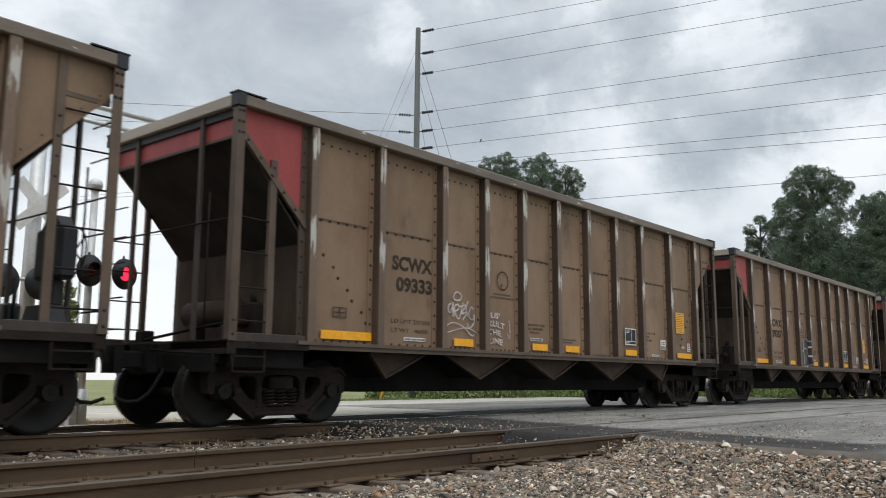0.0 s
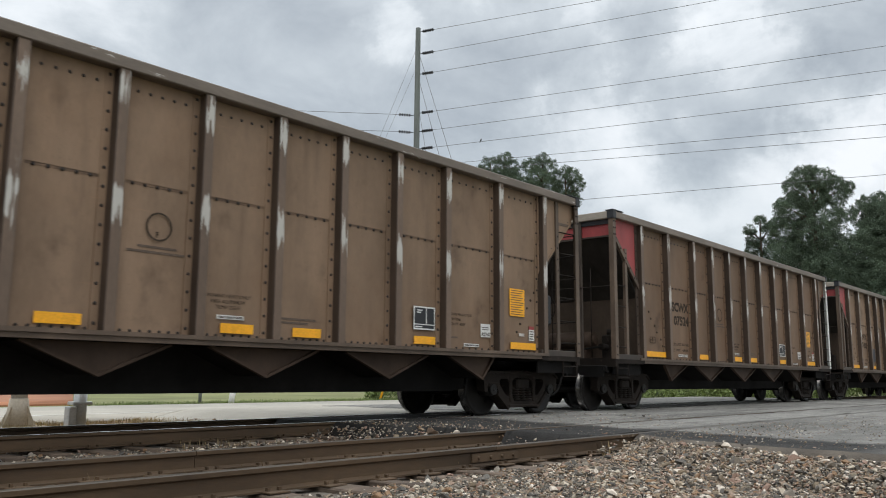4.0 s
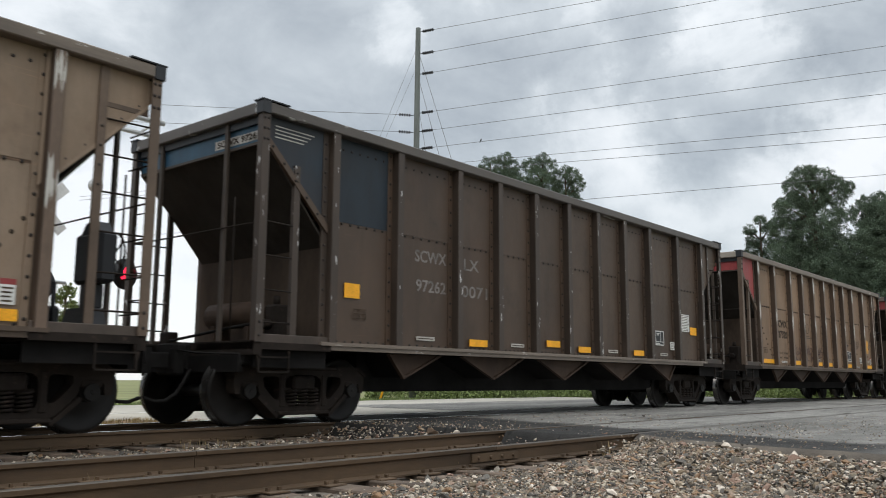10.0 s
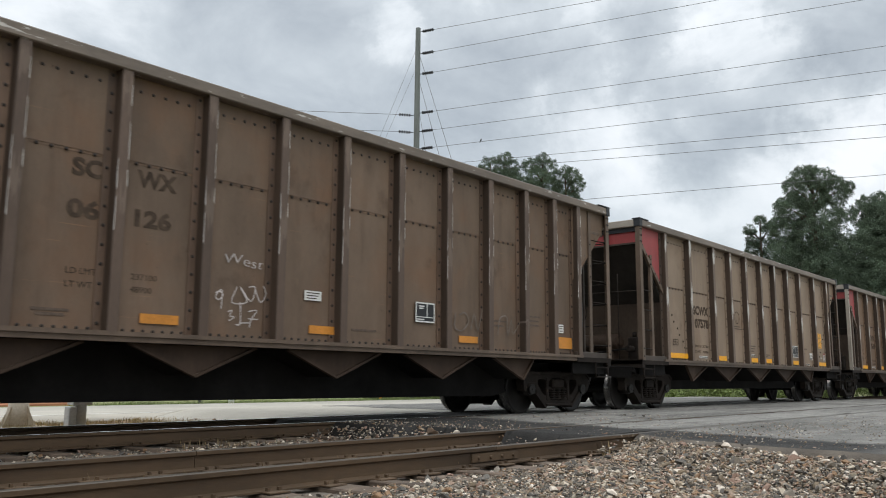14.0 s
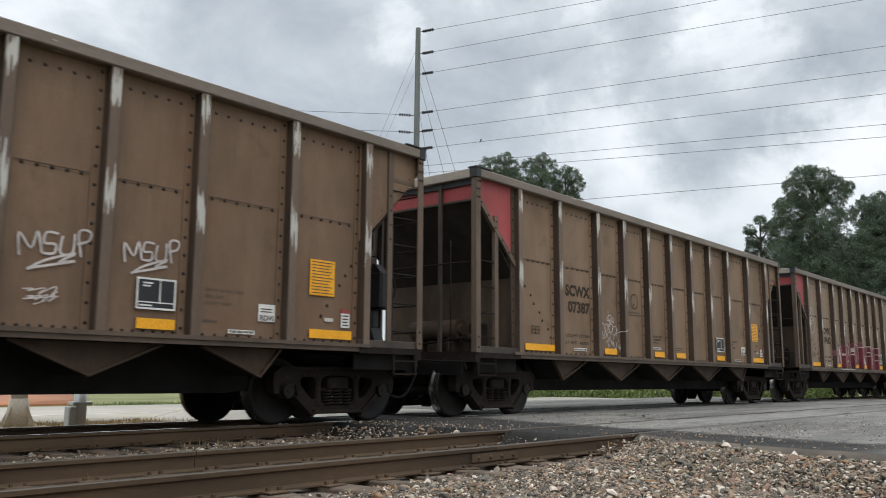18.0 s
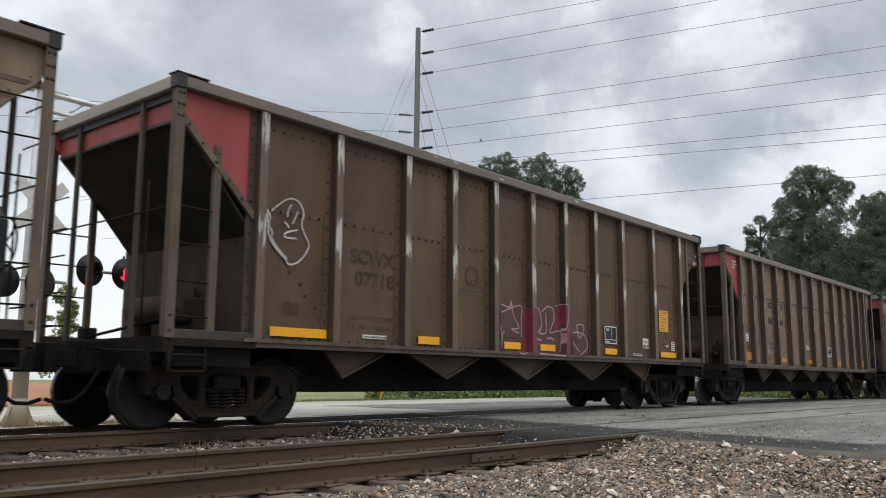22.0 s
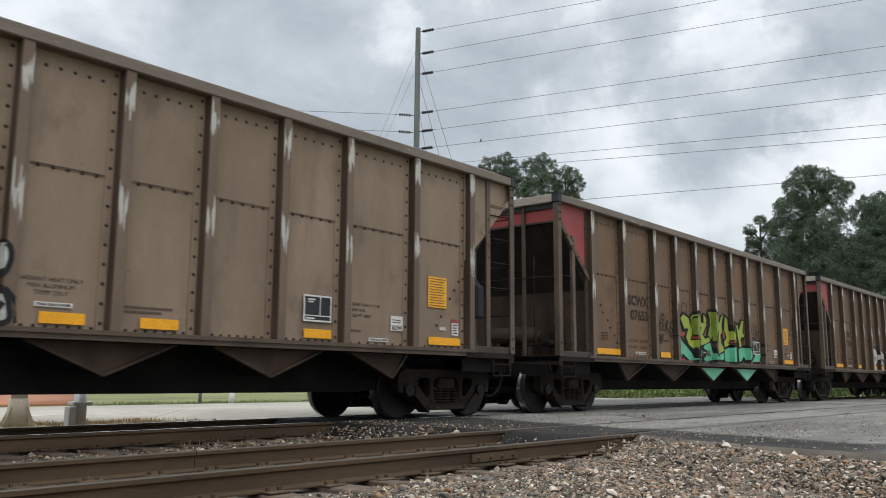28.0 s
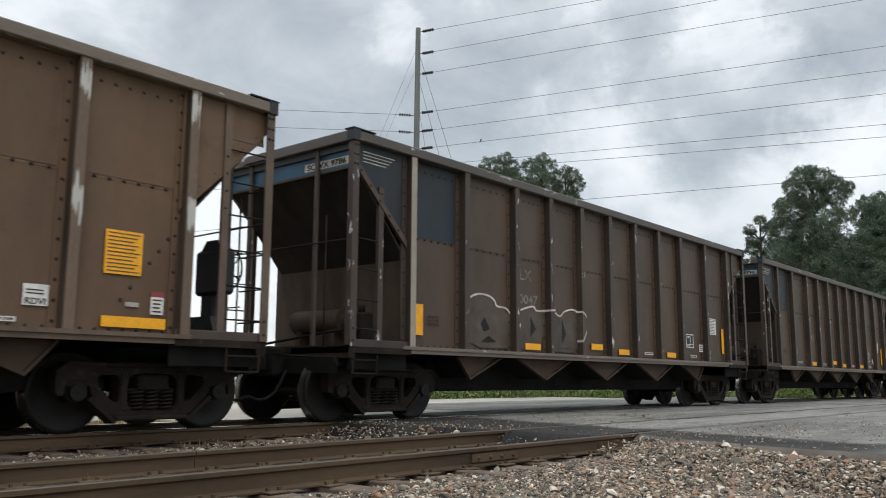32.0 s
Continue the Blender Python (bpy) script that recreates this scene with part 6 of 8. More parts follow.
def tall_chalk_tags(car):
    """Two white tags: looped letters under a small cross, and a figure of loops under a ring."""
    strokes(car, "B", [[(5.72, 2.04), (5.69, 1.88)], [(5.62, 1.97), (5.79, 1.97)], [(5.49, 1.88), (5.47, 1.68), (5.49, 1.56)], [(5.48, 1.88), (5.57, 1.89), (5.58, 1.72), (5.58, 1.57)], [(5.42, 1.68), (5.57, 1.69)], [(5.66, 1.85), (5.63, 1.69), (5.69, 1.59), (5.77, 1.70), (5.75, 1.84), (5.67, 1.85)], [(5.81, 1.84), (5.93, 1.83), (5.91, 1.76), (5.79, 1.74)], [(5.95, 1.83), (6.09, 1.85), (6.15, 1.76), (6.05, 1.67), (5.92, 1.62), (5.78, 1.60), (5.82, 1.70), (5.97, 1.72)], [(6.04, 1.63), (6.20, 1.63), (6.23, 1.58), (6.07, 1.56), (6.04, 1.63)], [(5.42, 1.50), (5.69, 1.56), (5.96, 1.49), (5.62, 1.45), (5.79, 1.51)], [(5.68, 1.48), (5.95, 1.34)], [(5.92, 1.53), (6.22, 1.42)]], PAINT["chalk"], 0.024, "white sprayed tag of looped letters")
    strokes(car, "B", [[(10.10, 1.79), (10.22, 1.84), (10.42, 1.84), (10.44, 1.78), (10.28, 1.74), (10.11, 1.74), (10.10, 1.79)], [(9.97, 1.69), (10.06, 1.56), (10.15, 1.44)], [(10.04, 1.62), (10.13, 1.71), (10.20, 1.57), (10.16, 1.44)], [(9.98, 1.41), (10.15, 1.45)], [(10.24, 1.68), (10.26, 1.42), (10.38, 1.45)], [(10.27, 1.68), (10.43, 1.71), (10.47, 1.62), (10.30, 1.57), (10.46, 1.54), (10.43, 1.43)], [(10.53, 1.66), (10.53, 1.41)], [(10.67, 1.63), (10.58, 1.47)]], PAINT["buff_line"], 0.024, "pale tag of loops under a ring")


def angular_tag(car, x0, x1, z0, z1, mat, width, label):
    """Four scrawled capitals over a zigzag underline, fitted into a box."""
    lines = [[(0.02, 0.30), (0.0, 0.78), (0.17, 0.48), (0.25, 0.85), (0.32, 0.40)],
        [(0.54, 0.85), (0.37, 0.85), (0.35, 0.62), (0.50, 0.62), (0.49, 0.42), (0.32, 0.40)],
        [(0.60, 0.82), (0.58, 0.45), (0.75, 0.47), (0.77, 0.90)],
        [(0.88, 0.40), (0.83, 0.95), (1.0, 0.98), (0.98, 0.78), (0.81, 0.68)],
        [(0.14, 0.02), (0.37, 0.25), (0.80, 0.47), (0.57, 0.25), (0.80, 0.30), (0.15, 0.05)]]
    strokes(car, "A", [[(x0 + a * (x1 - x0), z0 + b * (z1 - z0)) for a, b in q] for q in lines], mat, width, label)


def white_scrawl(car):
    """Small loop over five joined letters, underlined twice, with an arrow beside it."""
    strokes(car, "A", [[(4.43, 1.95), (4.48, 2.03), (4.57, 2.04), (4.64, 1.98), (4.6, 1.92), (4.48, 1.91), (4.43, 1.95)],
        [(4.38, 1.85), (4.31, 1.81), (4.3, 1.74), (4.35, 1.7), (4.4, 1.78), (4.43, 1.87), (4.41, 1.64)],
        [(4.45, 1.8), (4.45, 1.63), (4.46, 1.8), (4.56, 1.84), (4.56, 1.76), (4.47, 1.72), (4.58, 1.61), (4.68, 1.88)],
        [(4.6, 1.81), (4.76, 1.84), (4.64, 1.7), (4.8, 1.73), (4.67, 1.6)], [(4.82, 1.92), (4.76, 1.78), (4.82, 1.66)],
        [(4.96, 1.79), (4.9, 1.82), (4.84, 1.72), (4.87, 1.63), (4.95, 1.62), (4.98, 1.7), (4.97, 1.56), (4.85, 1.47), (4.8, 1.55)]], PAINT["chalk"], 0.026, "white sprayed scrawl of joined letters")
    strokes(car, "A", [[(4.27, 1.39), (4.3, 1.5), (4.46, 1.54), (4.7, 1.48), (4.9, 1.35), (4.98, 1.37)], [(4.27, 1.37), (4.66, 1.46), (4.85, 1.46), (5.09, 1.39)]], PAINT["chalk"], 0.018, "white looped underline")
    strokes(car, "A", [[(5.97, 1.66), (6.0, 1.5), (5.99, 1.34), (5.92, 1.44)]], PAINT["chalk"], 0.016, "white drawn arrow")


def white_bubble_tag(car):
    """Outlined bubble letters under a crown, drawn in one white line."""
    strokes(car, "A", [[(4.32, 1.8), (4.23, 1.76), (4.21, 1.66), (4.25, 1.58), (4.36, 1.53), (4.45, 1.57), (4.48, 1.68), (4.44, 1.77), (4.32, 1.8)],
        [(4.28, 1.73), (4.26, 1.65), (4.35, 1.56), (4.37, 1.6), (4.32, 1.69), (4.28, 1.73)],
        [(4.24, 1.58), (4.22, 1.53), (4.26, 1.48), (4.38, 1.49), (4.49, 1.51), (4.54, 1.57)],
        [(4.47, 1.74), (4.52, 1.79), (4.59, 1.76), (4.6, 1.68), (4.53, 1.62), (4.48, 1.67), (4.47, 1.74)],
        [(4.63, 1.79), (4.66, 1.64), (4.73, 1.62), (4.8, 1.69), (4.79, 1.77), (4.72, 1.8), (4.66, 1.77), (4.64, 1.7)],
        [(4.77, 1.63), (4.81, 1.73), (4.89, 1.76), (4.96, 1.72), (4.94, 1.63), (4.86, 1.57), (4.79, 1.59)]], PAINT["chalk"], 0.020, "white outlined bubble letters")
    strokes(car, "A", [[(5.02, 1.71), (4.95, 1.63), (5.02, 1.48), (5.11, 1.34), (5.09, 1.29), (5.03, 1.33)],
        [(4.53, 1.61), (4.6, 1.5), (4.7, 1.46), (4.79, 1.37), (4.8, 1.47), (4.9, 1.59)],
        [(4.58, 1.22), (4.62, 1.41), (4.73, 1.59), (4.66, 1.62), (4.54, 1.57), (4.59, 1.52)],
        [(4.52, 1.42), (4.62, 1.45), (4.54, 1.4), (4.68, 1.34)], [(4.98, 1.61), (5.24, 1.69)],
        [(4.8, 1.44), (4.83, 1.35), (4.92, 1.29), (4.95, 1.43), (5.01, 1.36), (5.11, 1.3)]], PAINT["chalk"], 0.018, "white scrawl under the bubble letters")
    strokes(car, "A", [[(4.55, 1.88), (4.64, 1.97), (4.74, 1.97), (4.72, 1.9), (4.62, 1.86), (4.55, 1.88)],
        [(4.62, 2.08), (4.62, 1.96), (4.68, 1.82), (4.74, 1.87), (4.82, 1.83), (4.86, 1.88), (4.81, 1.93), (4.76, 1.9)]], PAINT["chalk"], 0.018, "white drawn crown")


def red_scrawls(car):
    """Three faint tags of red-brown letters, each with a zigzag under it."""
    strokes(car, "A", [[(4.21, 1.74), (4.23, 1.6), (4.31, 1.46), (4.23, 1.44)], [(4.22, 1.73), (4.33, 1.75), (4.35, 1.66), (4.29, 1.6), (4.45, 1.53), (4.44, 1.45), (4.31, 1.46)],
        [(4.54, 1.48), (4.45, 1.52), (4.46, 1.68), (4.54, 1.76), (4.58, 1.73), (4.54, 1.59), (4.54, 1.48)], [(4.73, 1.71), (4.62, 1.67), (4.61, 1.53), (4.71, 1.47), (4.76, 1.53), (4.7, 1.59)], [(4.78, 1.68), (4.79, 1.48)],
        [(4.89, 1.65), (5.01, 1.7), (5.03, 1.6), (4.86, 1.53), (5.08, 1.5), (5.04, 1.38), (4.91, 1.33), (4.83, 1.41)], [(4.49, 1.41), (4.61, 1.38), (4.5, 1.33), (4.74, 1.32)]], PAINT["rusty"], 0.030, "faint red sprayed tag")
    strokes(car, "A", [[(5.49, 1.74), (5.48, 1.63), (5.57, 1.45), (5.68, 1.54), (5.65, 1.68), (5.54, 1.69)], [(5.36, 1.5), (5.45, 1.43), (5.5, 1.53)], [(5.71, 1.69), (5.72, 1.51), (5.74, 1.64), (5.84, 1.81)],
        [(5.93, 1.74), (5.82, 1.7), (5.83, 1.55), (5.92, 1.51), (5.85, 1.61), (5.94, 1.63)], [(5.99, 1.47), (6.0, 1.71), (6.19, 1.69), (6.17, 1.56), (6.01, 1.51), (6.11, 1.28), (6.17, 1.49)], [(5.55, 1.39), (5.71, 1.38), (5.6, 1.32), (5.86, 1.32)]], PAINT["rusty"], 0.028, "faint red sprayed tag")
    strokes(car, "A", [[(6.69, 1.77), (6.54, 1.74), (6.54, 1.57), (6.65, 1.5), (6.72, 1.6)], [(6.74, 1.76), (6.72, 1.58), (6.85, 1.51), (6.87, 1.71)], [(6.95, 1.75), (6.93, 1.5), (7.05, 1.76), (7.09, 1.51)],
        [(7.29, 1.76), (7.13, 1.73), (7.13, 1.63), (7.27, 1.6), (7.22, 1.48), (7.01, 1.44)], [(6.78, 1.39), (6.96, 1.44), (6.86, 1.35), (7.12, 1.38)]], PAINT["rusty"], 0.026, "faint red sprayed tag")


def chalk_writing(car):
    strokes(car, "B", [[(5.39, 1.65), (5.45, 1.67), (5.5, 1.63), (5.44, 1.57), (5.39, 1.61), (5.48, 1.69), (5.48, 1.46)], [(5.71, 1.75), (5.63, 1.55), (5.86, 1.57), (5.75, 1.75), (5.92, 1.58), (5.98, 1.76), (5.88, 1.76)],
        [(5.98, 1.74), (6.07, 1.58), (6.15, 1.69), (6.11, 1.79)], [(5.76, 1.56), (5.77, 1.3), (5.7, 1.28)], [(5.58, 1.43), (5.64, 1.45), (5.61, 1.38), (5.68, 1.37), (5.6, 1.32)], [(5.77, 1.3), (5.91, 1.31)],
        [(5.88, 1.45), (6.02, 1.47), (5.94, 1.36), (5.91, 1.25)], [(5.89, 1.36), (6.04, 1.36)]], PAINT["chalk"], 0.014, "white chalk scrawl")
    strokes(car, "B", [[(10.01, 1.7), (9.99, 1.47), (10.17, 1.42), (10.35, 1.58), (10.25, 1.72), (10.1, 1.67)], [(10.41, 1.45), (10.5, 1.71), (10.6, 1.44), (10.72, 1.82)]], PAINT["buff_line"], 0.022, "faint chalk outline")
    strokes(car, "B", [[(11.16, 1.4), (11.22, 1.68), (11.43, 1.71), (11.45, 1.39), (11.57, 1.68), (11.61, 1.43), (11.9, 1.7), (11.9, 1.39)]], PAINT["buff_line"], 0.022, "faint chalk outline")


def black_scrawls(car):
    """Two black tags: looped letters over three more, and an open fan."""
    strokes(car, "A", [[(4.54, 2.08), (4.61, 2.17), (4.69, 2.12), (4.66, 2.03), (4.56, 2.02), (4.54, 2.08)], [(4.37, 1.98), (4.25, 1.91), (4.34, 1.8), (4.42, 1.9), (4.45, 2.03)], [(4.46, 1.95), (4.45, 1.81), (4.55, 1.8), (4.57, 1.94), (4.48, 1.95)],
        [(4.62, 1.97), (4.62, 1.8), (4.73, 1.82), (4.74, 1.98)], [(4.81, 1.7), (4.8, 1.99), (4.9, 2.0), (4.82, 1.87), (5.01, 1.74)], [(5.13, 2.03), (5.0, 1.91), (5.12, 1.81), (4.99, 1.67), (5.18, 1.69)],
        [(4.24, 1.75), (4.49, 1.47), (4.43, 1.7), (4.4, 1.56)], [(4.51, 1.49), (4.52, 1.67), (4.63, 1.66), (4.53, 1.59), (4.66, 1.54)], [(4.68, 1.54), (4.89, 1.55)]], PAINT["black"], 0.030, "black sprayed scrawl")
    strokes(car, "A", [[(10.13, 2.15), (10.27, 1.86), (10.55, 1.86), (10.75, 2.09)], [(10.27, 2.22), (10.36, 1.9)], [(10.44, 2.25), (10.46, 1.94)], [(10.6, 2.22), (10.53, 1.91)], [(10.08, 1.9), (10.36, 1.78), (10.75, 1.78), (10.84, 1.62)]], PAINT["black"], 0.028, "dark scrawl like an open fan")


def silver_letters(car):
    """Four fat silver letters with a soft black shadow, a little tag after them."""
    P = [(6.49, 1.79), (6.55, 1.87), (6.72, 1.94), (6.96, 1.98), (7.18, 1.95), (7.35, 1.83), (7.41, 1.67), (7.39, 1.52), (7.28, 1.4), (7.14, 1.35), (7.19, 1.23), (7.31, 1.12), (6.89, 1.11), (6.8, 1.25), (6.68, 1.41), (6.55, 1.41), (6.5, 1.51)]
    E = [(7.72, 2.01), (8.43, 1.8), (8.47, 1.71), (8.39, 1.54), (8.06, 1.61), (8.05, 1.54), (8.33, 1.45), (8.36, 1.3), (8.01, 1.37), (8.0, 1.28), (8.36, 1.17), (8.45, 1.11), (7.61, 1.11), (7.66, 1.52)]
    N = [(8.56, 1.72), (8.97, 1.86), (9.15, 1.52), (9.22, 1.88), (9.42, 1.94), (9.46, 1.79), (9.58, 1.48), (9.68, 1.13), (9.3, 1.12), (8.96, 1.44), (9.02, 1.24), (9.17, 1.12), (8.83, 1.1), (8.74, 1.35)]
    G = [(9.55, 1.6), (9.6, 1.84), (9.82, 1.99), (10.08, 2.05), (10.35, 1.95), (10.44, 1.78), (10.25, 1.72), (10.12, 1.75), (9.99, 1.61), (9.96, 1.41), (10.16, 1.31), (10.25, 1.36), (10.19, 1.47), (10.63, 1.38), (10.53, 1.11), (10.22, 1.15), (9.9, 1.09), (9.7, 1.23)]
    for k, q in enumerate((P, E, N, G)):
        drape(car, "A", flat("piece_shadow", PAINT["black"], [q + [q[0]]], [q], 0.15), "piece_shadow", "black letter shadow", 0.003 + 0.0003 * k)
    for q in (P, E, N, G):
        drape(car, "A", flat("piece_letter", PAINT["silver"], (), [smooth(q + [q[0]], 3)[:-1] if q in (P, G) else q]), "piece_letter", "big silver sprayed letter", 0.007)
    drape(car, "A", flat("letter_counter", M["tan_mid"], (), [[(6.87, 1.68), (6.99, 1.67), (7.11, 1.61), (7.13, 1.52), (7.03, 1.46)]]), "letter_counter", "bare brown counter of the first letter", 0.009)
    strokes(car, "A", [[(10.53, 2.10), (10.60, 2.0), (10.67, 2.12)], [(10.65, 1.98), (10.67, 2.12), (10.74, 2.05), (10.67, 2.03)], [(10.84, 2.08), (10.78, 2.0), (10.86, 2.01), (10.80, 1.95)]], PAINT["chalk"], 0.016, "small white scrawled word")


CODES = {-1: "09330", 0: "09333", 1: "09357", 2: "09191", 3: "07524", 4: "07483", 5: "09372", 7: "07320", 9: "07578", 10: "07549", 11: "07387", 12: "07432", 13: "07718", 16: "09449", 17: "07653", 18: "07726", 21: "07500"}
WEIGHTS = {0: ("237200", "46000"), 1: ("236600", "49200"), 7: ("237600", "48400"), 11: ("237300", "48700"), 12: ("237300", "48700"), 16: ("236800", "49900"), 17: ("237500", "48500")}
LABELS = {
    0: "dusty brown coal hopper car with red ends and white scrawls", 1: "dusty brown coal hopper car with red ends and a dark throw-up",
    4: "dusty brown coal hopper car with a dark grey paint patch", 5: "pale dusty coal hopper car with red ends and a black scribble",
    6: "sooty dark brown coal hopper car with blue ends", 7: "dusty brown coal hopper car with red ends and faint red scrawls",
    8: "red-brown coal hopper car with lettered red ends and chalk marks", 10: "brown coal hopper car with red ends and three white tags",
    11: "dusty brown coal hopper car with red ends and a white tag", 12: "dusty brown coal hopper car with a long maroon graffiti piece",
    13: "dark brown coal hopper car with small maroon graffiti", 14: "red-brown coal hopper car with lettered red ends", 15: "red-brown coal hopper car with lettered red ends and a white tag",
    16: "pale dusty coal hopper car with a white bubble throw-up", 17: "brown coal hopper car with a large green and yellow graffiti piece",
    18: "brown coal hopper car with big silver graffiti letters", 19: "sooty dark coal hopper car with blue ends and ghostly outlines", 20: "sooty dark brown coal hopper car with blue ends"}


def mark_train():
    for n, car in TRAIN.items():
        kind = KINDS.get(n, "A")
        tagged(car, LABELS.get(n, "dusty brown coal hopper car with red end panels"))
        if kind == "A":
            marks_a(car, CODES[n], M["ink"], n in (4, 9, 10, 13, 18), (2, 3, 4) if n == 17 else (), WEIGHTS.get(n, ("237200", "48800")))
        elif kind == "B":
            marks_b(car, {8: "06126", 14: "06034", 15: "06290"}[n], M["ink"] if n == 14 else M["ghost"])
        else:
            marks_c(car, {6: "9726", 19: "9786", 20: "9790"}[n], n == 6)
    c, P = TRAIN, PAINT
    white_scrawl(c[0])
    word(c[0], "A", "JUS'\nKULT\nTHE\nLINE", 5.36, 1.66, 0.10, P["chalk"], 0.50, "white handwritten words", 0.003, wild=0.02)
    dark_throw_up(c[1])
    tag(c[1], "A", 8.75, 1.35, 0.7, 0.75, P["navy"], 8, label="dark faded scrawl", turns=2, width=0.025)
    drape(c[4], "A", flat("paint_patch", P["navy"], (), [[(4.28, 1.92), (5.02, 1.96), (5.05, 1.46), (4.78, 1.42), (4.48, 1.28), (4.40, 1.44), (4.26, 1.62)]]), "paint_patch", "dark grey paint patch")
    drape(c[4], "A", flat("paint_patch", P["navy"], (), [blob(10.64, 1.58, 0.12, 0.14)]), "paint_patch", "dark grey paint patch", 0.02)
    tag(c[5], "A", 4.36, 1.45, 0.5, 0.7, M["ghost"], 5, label="faint scratched lines", turns=1, width=0.012)
    drape(c[5], "A", flat("sprayed_scribble", PAINT["black"], [smooth([(6.48, 1.84), (6.58, 1.94), (6.68, 1.86), (6.60, 1.72), (6.50, 1.58), (6.62, 1.60), (6.78, 1.58)])], (), 0.034), "sprayed_scribble", "black scribble")
    star = [(6.98 + 0.19 * math.sin(a * 4 * math.pi / 5), 1.74 + 0.19 * math.cos(a * 4 * math.pi / 5)) for a in range(6)]
    drape(c[5], "A", flat("sprayed_star", PAINT["black"], [star, smooth([(7.16, 1.80), (7.26, 1.90), (7.34, 1.82), (7.22, 1.66), (7.18, 1.58), (7.28, 1.60), (7.42, 1.58)])], (), 0.034), "sprayed_star", "black drawn star")
    red_scrawls(c[7])
    for x in (10.02, 11.36):
        angular_tag(c[7], x, x + 0.52, 1.84, 2.16, P["black"], 0.014, "black scrawled tag")
    word(c[8], "B", "West", 5.48, 2.02, 0.13, P["chalk"], 0.6, "white chalk handwriting", -0.002, wild=0.02)
    chalk_writing(c[8])
    for x0, x1, z0, z1 in ((7.70, 8.34, 1.72, 2.12), (8.87, 9.62, 1.69, 2.18), (10.02, 10.70, 1.76, 2.21)):
        angular_tag(c[10], x0, x1, z0, z1, P["chalk"], 0.026, "white sprayed tag with an underline")
    tag(c[10], "A", 8.96, 1.38, 0.36, 0.2, P["chalk"], 15, turns=3, width=0.012)
    white_bubble_tag(c[11])
    maroon_piece(c[12])
    face_scrawl(c[12], 0.0, 0.08, 0.95)
    small_maroon_piece(c[13])
    face_scrawl(c[13], 0.0, 0.0, 1.0)
    tall_chalk_tags(c[15])
    tag(c[15], "B", 3.0, 1.45, 0.4, 0.2, P["chalk"], 53, turns=3, width=0.011)
    strokes(c[14], "B", [[(3.20, 1.58), (3.20, 1.51), (3.24, 1.51)], [(3.24, 1.55), (3.27, 1.56), (3.27, 1.51), (3.24, 1.51), (3.24, 1.55)], [(3.30, 1.56), (3.30, 1.51), (3.35, 1.51), (3.35, 1.57)], [(3.37, 1.52), (3.38, 1.57), (3.41, 1.57), (3.38, 1.54), (3.42, 1.52)], [(3.44, 1.58), (3.44, 1.52), (3.47, 1.53)], [(3.48, 1.54), (3.56, 1.56)], [(3.50, 1.57), (3.52, 1.44)], [(3.47, 1.48), (3.58, 1.47)], [(3.28, 1.63), (3.33, 1.66), (3.40, 1.66), (3.38, 1.62), (3.30, 1.62), (3.28, 1.63)], [(3.30, 1.47), (3.38, 1.49), (3.32, 1.45), (3.39, 1.47)]], P["chalk"], 0.011, "small white looped tag")
    pale_throw_up(c[16])
    green_piece(c[17])
    black_scrawls(c[17])
    silver_letters(c[18])
    ghost_piece(c[19])


mark_train()


# ---- stones, ties and weeds ----
def rock_shapes(count, rnd):
    """A few broken stones, each the hull of scattered points, flat-faced and sharp."""
    out = []
    for _ in range(count):
        p = rnd.normal(0, 1, (11, 3))
        p = p / np.linalg.norm(p, axis=1, keepdims=True) * rnd.uniform(0.75, 1.1, (11, 1)) * rnd.uniform(0.65, 1.25, (1, 3))
        bm = bmesh.new()
        for q in p:
            bm.verts.new(q)
        bmesh.ops.convex_hull(bm, input=bm.verts[:])
        for v in [v for v in bm.verts if not v.link_faces]:
            bm.verts.remove(v)
        bm.verts.index_update()
        out.append((np.array([v.co[:] for v in bm.verts]), np.array([[v.index for v in f.verts] for f in bm.faces])))
        bm.free()
    return out


def heap(x, y):
    """How far the loose ballast is banked up, most along the edge of the asphalt."""
    near = max(0.0, 1 - abs(x - 6.6 - 0.5 * y) / 0.9) if y < 4.6 else max(0.0, 1 - abs(x - 8.6) / 0.7)
    return 0.16 * near + 0.03 * noise.noise((x * 1.3, y * 1.3, 2.0))


